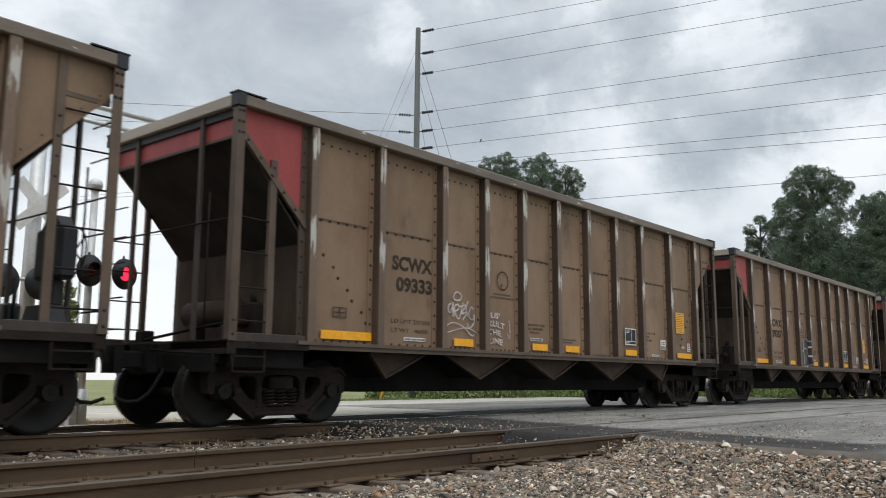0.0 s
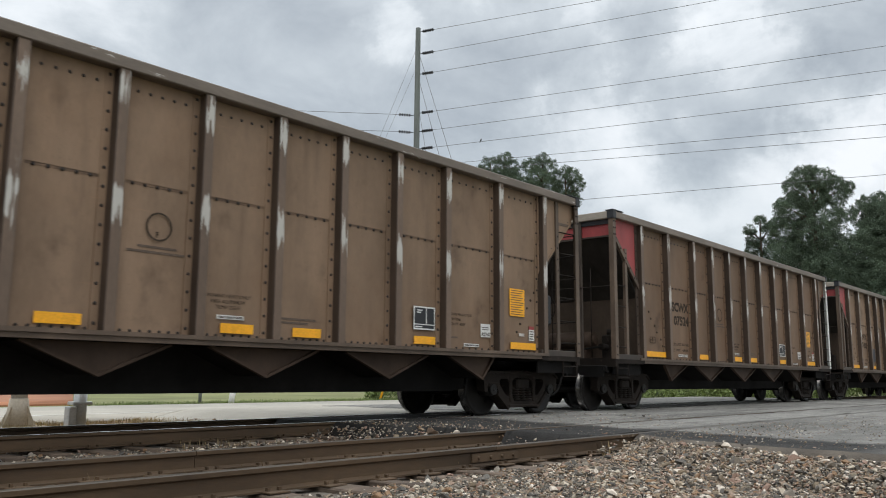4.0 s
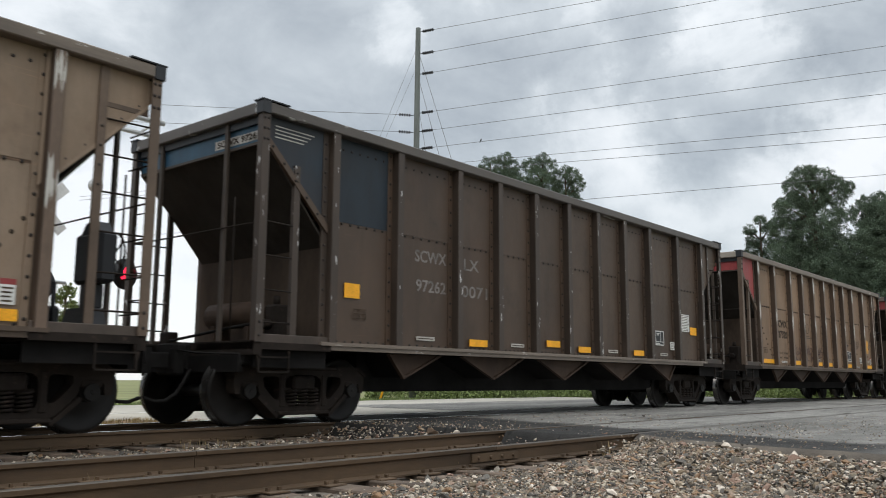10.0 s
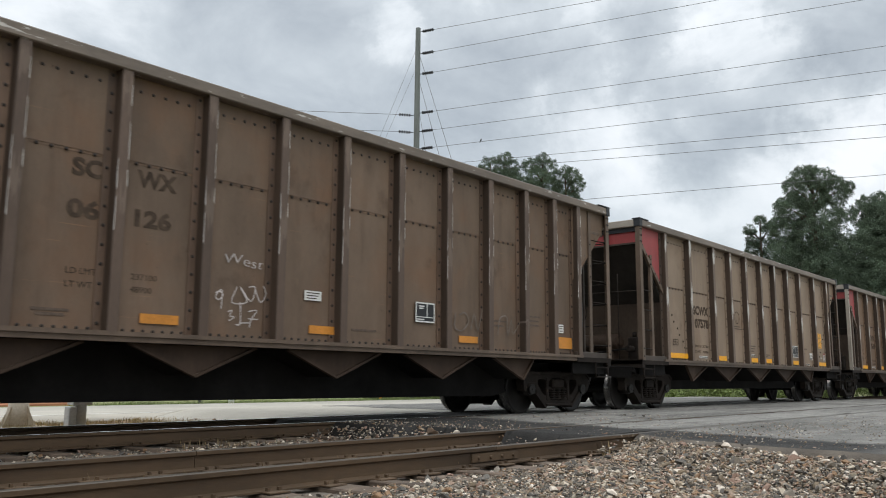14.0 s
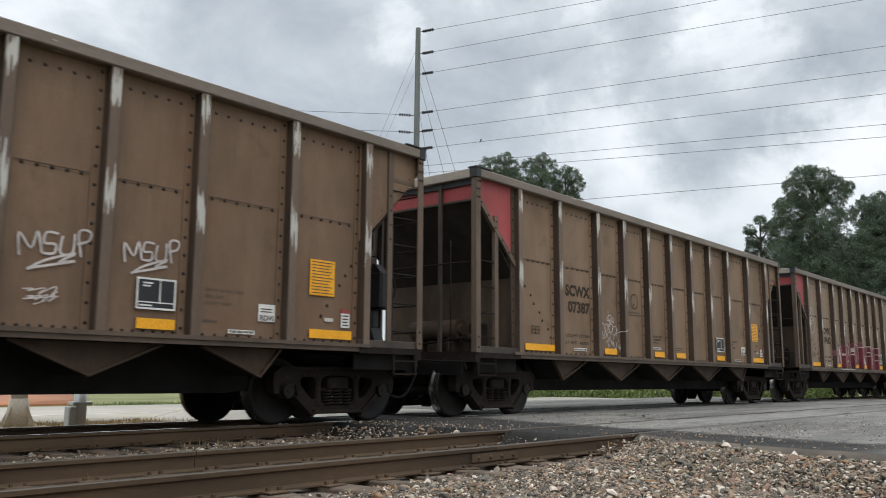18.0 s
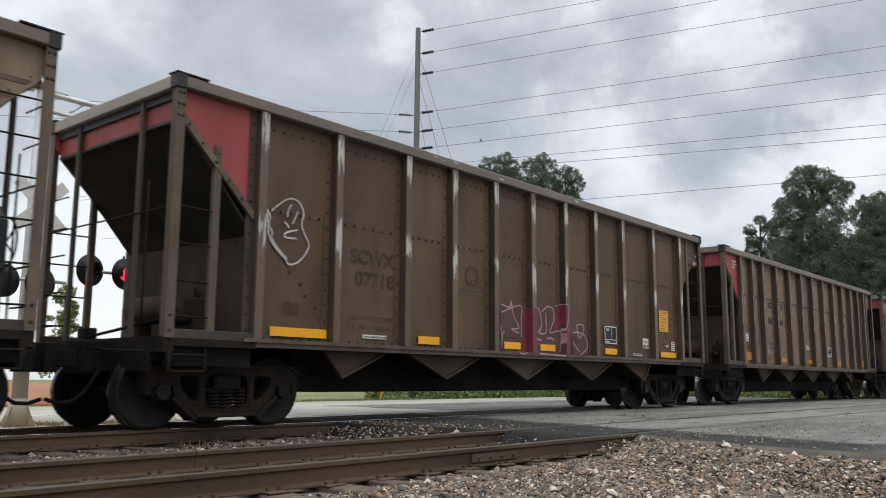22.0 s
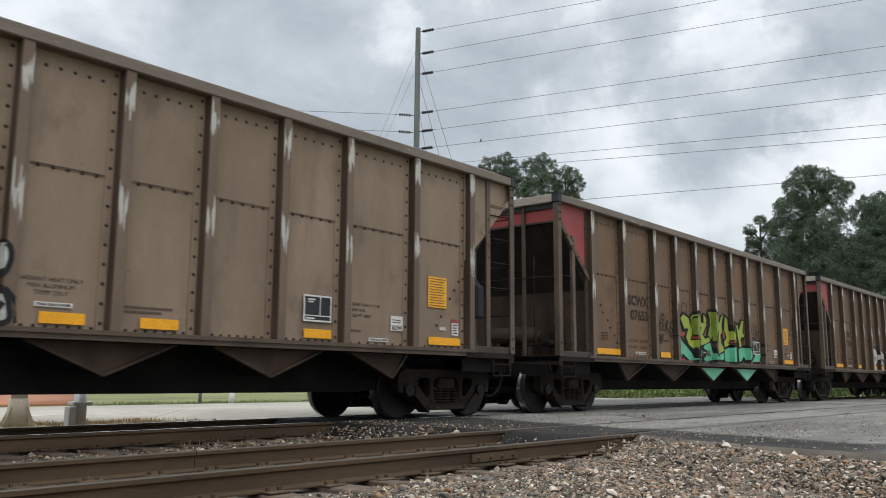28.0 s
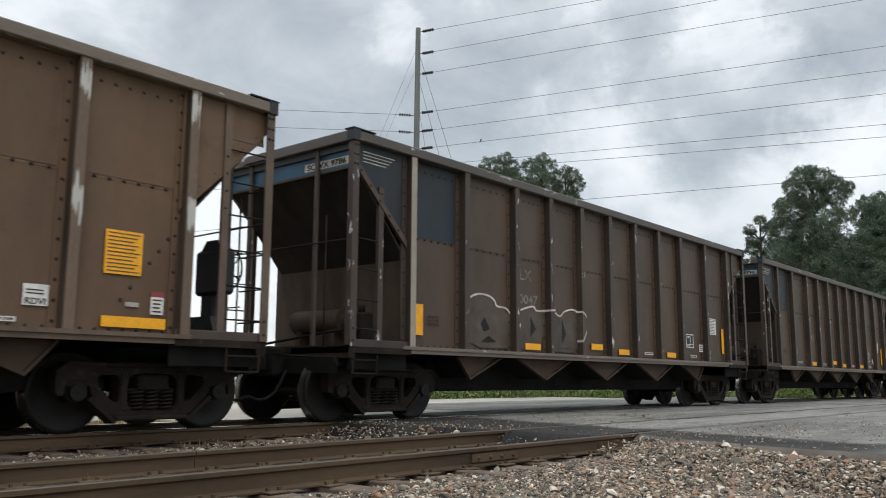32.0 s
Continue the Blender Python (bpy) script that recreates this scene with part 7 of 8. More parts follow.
def scatter(name, regions, mat, seed, label, category):
    """Loose stones over regions of (x0, x1, y0, y1, z, stones a square metre, size)."""
    rnd = np.random.default_rng(seed)
    shapes = rock_shapes(16, rnd)
    vs, fs, k = [], [], 0
    for x0, x1, y0, y1, z, dense, size in regions:
        for _ in range(int((x1 - x0) * (y1 - y0) * dense)):
            s = size * rnd.lognormal(0, 0.45)
            base, faces = shapes[rnd.integers(16)]
            v = base * s * np.array([1.25, 0.95, 0.62])
            a, b = rnd.uniform(0, 6.28), rnd.normal(0, 0.5)
            c, q = math.cos(a), math.sin(a)
            v = v @ np.array([[1, 0, 0], [0, math.cos(b), math.sin(b)], [0, -math.sin(b), math.cos(b)]]) @ np.array([[c, q, 0], [-q, c, 0], [0, 0, 1]])
            px, py = rnd.uniform(x0, x1), rnd.uniform(y0, y1)
            lift = heap(px, py) if z < -0.1 else 0.0
            vs.append(v + np.array([px, py, z + lift + rnd.uniform(-0.3, 0.5) * s]))
            fs.append(faces + k)
            k += len(v)
    V, F = np.concatenate(vs), np.concatenate(fs)
    me = bpy.data.meshes.new(name)
    me.from_pydata(V.tolist(), [], F.tolist())
    me.materials.append(mat)
    return tagged(new(name, me), label, category, "", "stuff")


def stone_material():
    m = M["stone"]
    nt = m.node_tree
    N, L = nt.nodes.new, nt.links.new
    b = nt.nodes["Principled BSDF"]
    geo, ramp = N("ShaderNodeNewGeometry"), N("ShaderNodeValToRGB")
    ramp.color_ramp.interpolation = "CONSTANT"
    tones = [(0.150, 0.122, 0.092), (0.225, 0.176, 0.122), (0.066, 0.056, 0.045), (0.290, 0.220, 0.150), (0.120, 0.106, 0.090), (0.47, 0.40, 0.31), (0.080, 0.072, 0.062), (0.27, 0.175, 0.130), (0.20, 0.170, 0.132), (0.62, 0.54, 0.45), (0.13, 0.116, 0.100), (0.26, 0.160, 0.092), (0.255, 0.222, 0.180), (0.31, 0.225, 0.165)]
    e = ramp.color_ramp.elements
    for i, c in enumerate(tones):
        q = e[i] if i < 2 else e.new(i / len(tones))
        q.position, q.color = i / len(tones), (*c, 1)
    L(geo.outputs["Random Per Island"], ramp.inputs[0])
    tc, n, mix, rng = N("ShaderNodeTexCoord"), N("ShaderNodeTexNoise"), N("ShaderNodeMixRGB"), N("ShaderNodeMapRange")
    n.inputs["Scale"].default_value, n.inputs["Detail"].default_value = 90, 5
    L(tc.outputs["Object"], n.inputs["Vector"])
    rng.inputs["To Min"].default_value, rng.inputs["To Max"].default_value = 0.6, 1.4
    L(n.outputs["Fac"], rng.inputs["Value"])
    mix.blend_type, mix.inputs[0].default_value = "MULTIPLY", 1
    L(ramp.outputs[0], mix.inputs[1])
    L(rng.outputs[0], mix.inputs[2])
    L(mix.outputs[0], b.inputs["Base Color"])


stone_material()
scatter("ballast_stones", [
    (2.0, 9.7, 0.9, 4.42, GROUND + 0.015, 1100, 0.0160),
    (2.0, 9.4, 4.42, 4.74, GROUND + 0.005, 330, 0.0170),
    (-6.0, 2.0, -2.0, 4.74, GROUND + 0.01, 330, 0.021),
    (2.0, 9.0, -2.0, 0.9, GROUND + 0.01, 330, 0.021),
    (7.0, 8.7, 0.5, 4.5, GROUND + 0.02, 900, 0.016),
    (2.0, 9.6, 0.9, 4.6, GROUND + 0.02, 900, 0.012),
    (2.0, 9.6, 0.9, 4.6, GROUND + 0.03, 500, 0.0105),
    (-3.0, EDGE - 0.05, 5.0, 6.28, GROUND + 0.0, 110, 0.018),
    (-3.0, EDGE - 0.05, 6.52, 9.3, GROUND + 0.005, 190, 0.018),
    (-3.0, EDGE, 6.52, 9.3, GROUND + 0.01, 200, 0.010),
    (0.0, EDGE, 6.52, 7.6, GROUND + 0.03, 34, 0.032),
    (-3.0, EDGE - 0.05, 9.6, 12.8, GROUND + 0.01, 90, 0.022),
    (EDGE, 18.0, 3.9, 4.82, -0.004, 50, 0.007),
    (9.6, 16.0, 2.4, 4.2, 0.0, 60, 0.006),
    (9.7, 13.5, 3.2, 4.8, 0.0, 110, 0.006),
    (8.4, 9.6, 2.0, 4.7, 0.0, 70, 0.008),
    (EDGE, 15.0, 6.5, 9.3, 0.0, 60, 0.007),
    (EDGE, 12.5, 5.0, 6.3, 0.0, 50, 0.007),
    (EDGE - 0.1, EDGE + 0.9, 6.5, 9.3, 0.0, 90, 0.013),
], M["stone"], 5, "loose grey, tan and rusty crushed stone ballast", "ballast")


def ties():
    rnd = random.Random(2)
    made = []
    for k in range(6):
        bm = bmesh.new()
        box(bm, -0.11, 0.11, -1.3, 1.3, -0.17, 0, 0.012)
        for v in bm.verts:
            v.co.z += 0.012 * noise.noise(v.co * 3 + Vector((k, 0, 0)))
        made.append(mesh_of("tie", bm, M["tie"]))
    for y in ((NEAR_A + NEAR_B) / 2, CENTRE):
        for i in range(21):
            x = -2.6 + 0.54 * i
            if x < EDGE - 0.1:
                ob = new("tie", made[rnd.randrange(6)])
                ob.matrix_basis = pose(x + rnd.uniform(-0.03, 0.03), y + rnd.uniform(-0.06, 0.06), -0.176 + rnd.uniform(-0.01, 0.006), 0, 0, rnd.uniform(-1.5, 1.5))
                tagged(ob, "weathered wooden tie sunk in the ballast", "railway tie", "ties")


ties()


def tie_plates():
    bm = bmesh.new()
    box(bm, -0.09, 0.09, -0.17, 0.17, -0.002, 0.012, 0.004)
    for s in (-1, 1):
        for x in (-0.05, 0.05):
            box(bm, x - 0.009, x + 0.009, s * 0.075, s * 0.105, 0.01, 0.035)
    me = mesh_of("tie_plate", bm, M["rail"])
    for y in (NEAR_A, NEAR_B, FAR_A, FAR_B):
        for i in range(21):
            x = -2.6 + 0.54 * i
            if x < EDGE - 0.1:
                ob = new("tie_plate", me)
                ob.matrix_basis = pose(x, y, -0.171)
                tagged(ob, "rusty spiked tie plate under the rail", "tie plate", "tie plates")


tie_plates()


def joint_bars(x, y):
    bm = bmesh.new()
    for s in (-1, 1):
        prism(bm, [(y + s * 0.012, -0.135), (y + s * 0.034, -0.13), (y + s * 0.03, -0.06), (y + s * 0.012, -0.052)], "x", x - 0.36, x + 0.36)
        for i in range(4):
            rod(bm, (x - 0.27 + 0.18 * i, y, -0.095), (x - 0.27 + 0.18 * i, y + s * 0.055, -0.095), 0.016, 6)
    tagged(new("joint_bar", mesh_of("joint_bar", bm, M["rail"])), "rusty bolted joint bar on the rail", "joint bar", "joint bars")


joint_bars(6.55, NEAR_A)


def blades(name, spots, mat, seed, label, category, parent=None):
    """Grass or weeds: thin bent blades standing at spots of (x, y, z, radius, count, height)."""
    rnd = random.Random(seed)
    vs, fs = [], []
    for x, y, z, r, count, h in spots:
        for _ in range(count):
            a, d = rnd.uniform(0, 6.28), r * math.sqrt(rnd.random())
            px, py = x + d * math.cos(a), y + d * math.sin(a)
            t, lean, hh, w = rnd.uniform(0, 6.28), rnd.uniform(0.1, 0.7), h * rnd.uniform(0.5, 1.2), h * rnd.uniform(0.03, 0.07)
            dx, dy = math.cos(t), math.sin(t)
            k = len(vs)
            vs += [(px - dy * w, py + dx * w, z), (px + dy * w, py - dx * w, z), (px + dx * lean * hh * 0.4 + dy * w * 0.7, py + dy * lean * hh * 0.4 - dx * w * 0.7, z + hh * 0.6), (px + dx * lean * hh * 0.4 - dy * w * 0.7, py + dy * lean * hh * 0.4 + dx * w * 0.7, z + hh * 0.6), (px + dx * lean * hh, py + dy * lean * hh, z + hh)]
            fs += [(k, k + 1, k + 2, k + 3), (k + 3, k + 2, k + 4)]
    me = bpy.data.meshes.new(name)
    me.from_pydata(vs, [], fs)
    me.materials.append(mat)
    return tagged(new(name, me), label, category, "", "stuff")


rw = random.Random(9)
blades("dry_weeds", [(rw.uniform(2.5, 9.5), rw.uniform(11.6, 15.3), GROUND, 0.45, 110, 0.10) for _ in range(150)], M["straw"], 1, "dry straw-coloured weeds along the track", "weeds")
blades("brown_weeds", [(rw.uniform(2.5, 9.0), rw.uniform(11.6, 14.8), GROUND, 0.4, 50, 0.10) for _ in range(60)], M["weed"], 6, "dead brown weeds along the track", "weeds")
blades("trackside_weeds", [(rw.uniform(3.0, 8.5), rw.choice([NEAR_A + 0.12, NEAR_B - 0.1, 7.2, 8.8]), GROUND + 0.02, 0.12, 4, 0.085) for _ in range(26)] + [(8.5, NEAR_A - 0.08, GROUND, 0.06, 10, 0.16), (7.3, NEAR_B + 0.05, GROUND, 0.25, 30, 0.08), (6.3, 8.9, GROUND, 0.5, 60, 0.1)], M["weed"], 2, "sparse dry weeds between the rails", "weeds")
blades("verge_grass", [(rw.uniform(14, 42), rw.uniform(24.6, 27.5), GROUND - 0.1, 0.9, 110, 0.17) for _ in range(150)], M["green_weed"], 3, "green verge grass beyond the road", "grass")


# ---- beyond the tracks ----
def road_line():
    bm = bmesh.new()
    box(bm, -60, 38, 18.55, 18.68, GROUND + 0.034, GROUND + 0.038)
    tagged(new("road_line", mesh_of("road_line", bm, M["white"])), "white painted line along the road edge", "road marking", "", "structure")


road_line()


def signal_head(mast, x, y, z, lit):
    bm = bmesh.new()
    m = Matrix.Translation((x, y, z)) @ Matrix.Rotation(radians(12), 4, "Z")
    lathe(bm, [(0.02, 0.14), (0.10, 0.12), (0.13, 0.03), (0.13, 0.0), (0.255, 0.0), (0.255, -0.012), (0.11, -0.012), (0.11, -0.02)], 24, m)
    rod(bm, (x, y + 0.05, z + 0.02), (x, y + 0.05, z + 0.3), 0.018, 6)
    bmesh.ops.recalc_face_normals(bm, faces=bm.faces)
    head = part("light_head", bm, M["black"], mast, "black round signal light")
    bm = bmesh.new()
    seg = 16
    for i in range(seg):
        a, b = math.pi * (-0.15 + 1.3 * i / seg), math.pi * (-0.15 + 1.3 * (i + 1) / seg)
        q = [Vector((0.13 * math.cos(c), -0.012, 0.13 * math.sin(c))) for c in (a, b)] + [Vector((0.13 * math.cos(c), -0.12, 0.13 * math.sin(c))) for c in (b, a)]
        bm.faces.new([bm.verts.new(m @ p) for p in q])
    part("visor", bm, M["black"], head)
    bm = bmesh.new()
    rod(bm, m @ Vector((0, -0.012, 0)), m @ Vector((0, -0.03, 0)), 0.11, 20)
    part("lens", bm, lit, head, "red signal lens")


def lens_material():
    m = material("red_lens", (0.5, 0.01, 0.02), 0.2, 0, 0.9, 1.1, 10, 2, 0.0)
    b = m.node_tree.nodes["Principled BSDF"]
    b.inputs["Emission Color"].default_value, b.inputs["Emission Strength"].default_value = (1.0, 0.02, 0.06, 1), 2.2
    return m


LENS = lens_material()
DARK_LENS = material("dark_red_lens", (0.10, 0.008, 0.01), 0.15, 0, 0.9, 1.1, 10, 2, 0.0)


def signals():
    x, y = 6.22, 14.22
    big = thing("cantilever_signal", "tall galvanised cantilever signal mast on a concrete footing beside the crossing", "railway signal", "", (0, 0, 0))
    bm = bmesh.new()
    rod(bm, (x, y, GROUND), (x, y, 5.55), 0.125, 20, 0.115)
    part("mast", bm, M["steel"], big, "galvanised steel mast")
    bm = bmesh.new()
    rod(bm, (x, y, GROUND), (x, y, GROUND + 0.5), 0.21, 16, 0.14)
    for a in range(4):
        t = a * math.pi / 2 + 0.5
        c, s = math.cos(t), math.sin(t)
        v = [bm.verts.new(p) for p in ((x + 0.14 * c, y + 0.14 * s, GROUND + 0.42), (x + 0.34 * c, y + 0.34 * s, GROUND + 0.06), (x + 0.14 * c, y + 0.14 * s, GROUND + 0.06))]
        f = bm.faces.new(v)
        bmesh.ops.solidify(bm, geom=[f], thickness=0.02)
    box(bm, x - 0.4, x + 0.4, y - 0.4, y + 0.4, GROUND - 0.05, GROUND + 0.06, 0.01)
    part("footing", bm, M["footing"], big, "pale flared footing")
    bm = bmesh.new()
    rod(bm, (x, y, 5.5), (x, y, 5.66), 0.15, 16)
    rod(bm, (x, y, 5.66), (x, y, 5.82), 0.075, 12)
    rod(bm, (x - 0.3, y, 5.5), (x + 0.4, y, 5.5), 0.045, 10)
    rod(bm, (x - 0.30, y, 5.5), (x - 0.18, y, 5.5), 0.09, 12)
    part("mast_cap", bm, M["steel"], big)
    for dz, r in ((5.45, 0.055), (5.15, 0.045)):
        bm = bmesh.new()
        rod(bm, (x, y, dz), (x + 2.3, y, dz + 0.0), r, 10)
        part("arm_pipe", bm, M["steel"], big)
    for i in range(3):
        bm = bmesh.new()
        rod(bm, (x + 0.4 + 0.7 * i, y, 5.15), (x + 0.75 + 0.7 * i, y, 5.45), 0.022, 6)
        part("arm_brace", bm, M["steel"], big)
    bm = bmesh.new()
    for t, dy in ((45, 0.0), (-45, 0.016)):
        m = Matrix.Translation((x + 0.02, y - 0.17 - dy, 3.45)) @ Matrix.Rotation(radians(t), 4, "Y") @ Matrix.Rotation(radians(0), 4, "Z")
        bmesh.ops.create_cube(bm, size=1, matrix=m @ Matrix.Diagonal((1.1, 0.012, 0.2, 1)))
    part("crossbuck", bm, M["white"], big, "white crossbuck board")
    bm = bmesh.new()
    rod(bm, (5.72, y - 0.18, 2.2), (6.75, y - 0.18, 2.2), 0.03, 8)
    part("light_bar", bm, M["steel"], big)
    for dx in (-0.5, 0.08):
        bm = bmesh.new()
        m = Matrix.Translation((x + dx, y - 0.25, 2.15)) @ Matrix.Rotation(radians(12), 4, "Z")
        lathe(bm, [(0.02, 0.16), (0.12, 0.14), (0.15, 0.04), (0.27, 0.03), (0.27, -0.01), (0.1, -0.012)], 24, m)
        bmesh.ops.recalc_face_normals(bm, faces=bm.faces)
        part("light_head", bm, M["black"], big, "black round signal light seen from behind")
    x, y = 6.60, 12.95
    small = thing("flashing_signal", "slim galvanised flashing light mast with red lights beside the track", "railway signal", "", (0, 0, 0))
    bm = bmesh.new()
    rod(bm, (x, y, GROUND), (x, y, 3.6), 0.058, 14)
    part("mast", bm, M["steel"], small, "slim galvanised mast")
    bm = bmesh.new()
    bmesh.ops.create_uvsphere(bm, u_segments=14, v_segments=8, radius=0.12, matrix=Matrix.Translation((x, y, 3.7)))
    part("bell", bm, M["steel"], small, "round grey bell")
    bm = bmesh.new()
    rod(bm, (x, y, GROUND), (x, y, GROUND + 0.66), 0.10, 14)
    rod(bm, (x, y, GROUND), (x, y, GROUND + 0.05), 0.17, 14)
    box(bm, x - 0.22, x - 0.10, y - 0.12, y + 0.06, GROUND + 0.06, GROUND + 0.40, 0.015)
    box(bm, x - 0.16, x + 0.15, y - 0.10, y + 0.10, GROUND + 0.42, GROUND + 0.47, 0.01)
    part("junction_base", bm, M["steel"], small, "grey junction box base")
    bm = bmesh.new()
    rod(bm, (x - 0.06, y - 0.06, 2.30), (x + 0.58, y - 0.06, 2.30), 0.026, 8)
    part("light_bar", bm, M["steel"], small)
    signal_head(small, x - 0.05, y - 0.10, 2.30, DARK_LENS)
    signal_head(small, x + 0.54, y - 0.10, 2.30, LENS)


signals()


# ---- utility pole and wires ----
POLE = Vector((29.86, 27.02, 0))
RUN = Vector((0.2807, -0.9598, 0)).normalized()


def utility_pole():
    pole = thing("utility_pole", "tall round wooden utility pole with stacked insulators and wires", "utility pole")
    bm = bmesh.new()
    rod(bm, (POLE.x, POLE.y, GROUND - 0.3), (POLE.x + 0.08, POLE.y - 0.03, 18.1), 0.19, 14, 0.125)
    part("shaft", bm, M["pole"], pole, "weathered greenish wooden shaft")

    def insulator(z, d, far=False):
        a = Vector((POLE.x + 0.06, POLE.y, z)) + d * 0.15
        bm = bmesh.new()
        rod(bm, a, a + d * 0.75, 0.02, 6)
        for i in range(5):
            p = a + d * (0.2 + 0.12 * i)
            rod(bm, p - d * 0.03, p + d * 0.03, 0.075, 10)
        part("insulator", bm, M["black"], pole, "dark strain insulator")
        return a + d * 0.75

    side = Vector((0.70, -0.72, 0))

    def wire(a, b, sag, r=0.0110):
        bm = bmesh.new()
        n = 14
        tube(bm, [a.lerp(b, i / n) - Vector((0, 0, sag * 4 * (i / n) * (1 - i / n))) for i in range(n + 1)], r, 5)
        part("wire", bm, M["wire"], pole)

    for z, rise in ((17.89, 0.0), (16.73, 0.0157), (15.67, 0.0127), (13.66, 0.0096), (12.72, 0.0066), (11.84, 0.0026)):
        e = insulator(z, RUN)
        wire(e, e + RUN * 70 + Vector((0, 0, rise * 70)), 0.0)
    back = Vector((-0.78, 0.62, 0))
    for z in (13.55, 12.68):
        e = insulator(z, back)
        wire(e, e + back * 60, 0.5, 0.012)
    for z, ax, ay in ((17.0, 39.3, 27.2), (15.7, 38.3, 27.9), (14.4, 36.5, 29.1)):
        bm = bmesh.new()
        rod(bm, (POLE.x + 0.1, POLE.y, z), (ax, ay, GROUND - 0.1), 0.012, 5)
        part("guy_wire", bm, M["wire"], pole)
    for z, dx in ((17.0, -0.5), (16.0, -1.2)):
        bm = bmesh.new()
        a = Vector((POLE.x, POLE.y, z))
        rod(bm, a, a + Vector((-4.2, 5.0, -z)), 0.008, 5)
        part("guy_wire", bm, M["wire"], pole)
    def along_run(k, z):
        return Vector((POLE.x, POLE.y, z)) + RUN * k - Vector((0.06, 0, 0))

    for k, z, drop in ((-22, 11.28, -0.0156), (-22, 11.07, -0.0225), (-20, 8.61, 0.0)):
        wire(along_run(k, z), along_run(k + 95, z + drop * 95), 0.0, 0.011)


utility_pole()


def post(x, y, h, r, mat, label, name="post", lean=0.0):
    bm = bmesh.new()
    rod(bm, (x, y, GROUND - 0.15), (x + lean, y, h), r, 8)
    tagged(new(name, mesh_of(name, bm, mat)), label, "post", "verge posts")


post(30.9, 28.0, 1.6, 0.15, M["steel"], "short grey post beside the utility pole")
post(18.9, 26.0, 0.35, 0.11, M["white"], "short leaning white marker post", "marker_post", 0.1)
post(18.0, 26.6, 0.4, 0.06, M["pole"], "short dark post on the verge")
post(27.6, 27.0, 1.2, 0.05, M["yellow"], "yellow guy wire guard leaning from the ground", "guy_guard", 0.7)


# ---- trees ----
ACROSS = Vector((math.cos(PAN), -math.sin(PAN), 0))      # level, square to the line from the crossing to the woods
DEEP = Vector((math.sin(PAN), math.cos(PAN), 0))


def quads(name, vs, mat):
    """A mesh of loose four-cornered blades from an array of corners."""
    n = len(vs) // 4
    me = bpy.data.meshes.new(name)
    me.vertices.add(len(vs))
    me.vertices.foreach_set("co", vs.ravel())
    me.loops.add(len(vs))
    me.loops.foreach_set("vertex_index", np.arange(len(vs), dtype=np.int32))
    me.polygons.add(n)
    me.polygons.foreach_set("loop_start", np.arange(0, len(vs), 4, dtype=np.int32))
    me.polygons.foreach_set("loop_total", np.full(n, 4, dtype=np.int32))
    me.update(calc_edges=True)
    me.materials.append(mat)
    return me


def pine(x, y, lobes, seed, label, needle=0.215, thick=1.0):
    """A pine: bare tapered trunk, limbs out to uneven lobes of (across, height, radius), each set with tufts of needles."""
    gen = np.random.default_rng(seed)
    base = GROUND - 0.12
    t = thing("pine_tree", label, "tree", "background trees", (x, y, base))
    top = max(h + r for a, h, r in lobes)
    mid = sum(a for a, h, r in lobes) / len(lobes)
    crown_top = max(lobes, key=lambda q: q[1] + q[2])
    head = ACROSS * crown_top[0] + Vector((0, 0, top * 0.97))
    foot = ACROSS * (mid * 0.6 + crown_top[0] * 0.4)
    bm = bmesh.new()
    rod(bm, foot - Vector((0, 0, 0.3)), foot.lerp(head, 0.55), 0.26, 10, 0.18)
    rod(bm, foot.lerp(head, 0.55), head, 0.18, 8, 0.03)
    part("trunk", bm, M["bark"], t, "brown bark trunk")
    hubs, reach = [], []
    for a, h, r in lobes:
        c = ACROSS * a + DEEP * gen.uniform(-0.7, 0.7) * r + Vector((0, 0, h))
        bm = bmesh.new()
        f = max(0.25, min(0.95, (h - r * 0.9) / top))
        rod(bm, foot.lerp(head, f), c, 0.08, 5, 0.02)
        part("limb", bm, M["bark"], t)
        n = int(135 * thick * r * r) + 34
        d = gen.normal(0, 1, (n, 3))
        d /= np.linalg.norm(d, axis=1, keepdims=True)
        bumpy = 1 + 0.22 * np.sin(d[:, :1] * 7 + seed + h) * np.cos(d[:, 2:] * 6 + a)
        p = np.array(c) + d * r * gen.uniform(0.45, 1.0, (n, 1)) ** 0.6 * bumpy * (1.0, 1.0, 0.9)
        hubs.append(p)
        reach.append(np.full((n, 1), min(1.0, 0.55 + 0.3 * r)))
    hubs, reach = np.concatenate(hubs), np.concatenate(reach)
    k = 42
    P, S = np.repeat(hubs, k, axis=0), np.repeat(reach, k, axis=0)
    u = gen.normal(0, 1, P.shape) + (0, 0, 0.45)
    u /= np.linalg.norm(u, axis=1, keepdims=True)
    w = np.cross(u, gen.normal(0, 1, P.shape))
    w /= np.linalg.norm(w, axis=1, keepdims=True)
    long = needle * S * gen.uniform(0.6, 1.25, (len(P), 1))
    wide = long * 0.055
    P = P + u * long * 0.15
    vs = np.stack([P - w * wide * 0.4, P + u * long * 0.6 - w * wide, P + u * long, P + u * long * 0.6 + w * wide], axis=1).reshape(-1, 3)
    part("crown", quads("crown", vs, M["leaf"]), None, t, "dark green crown of needle tufts")
    return t


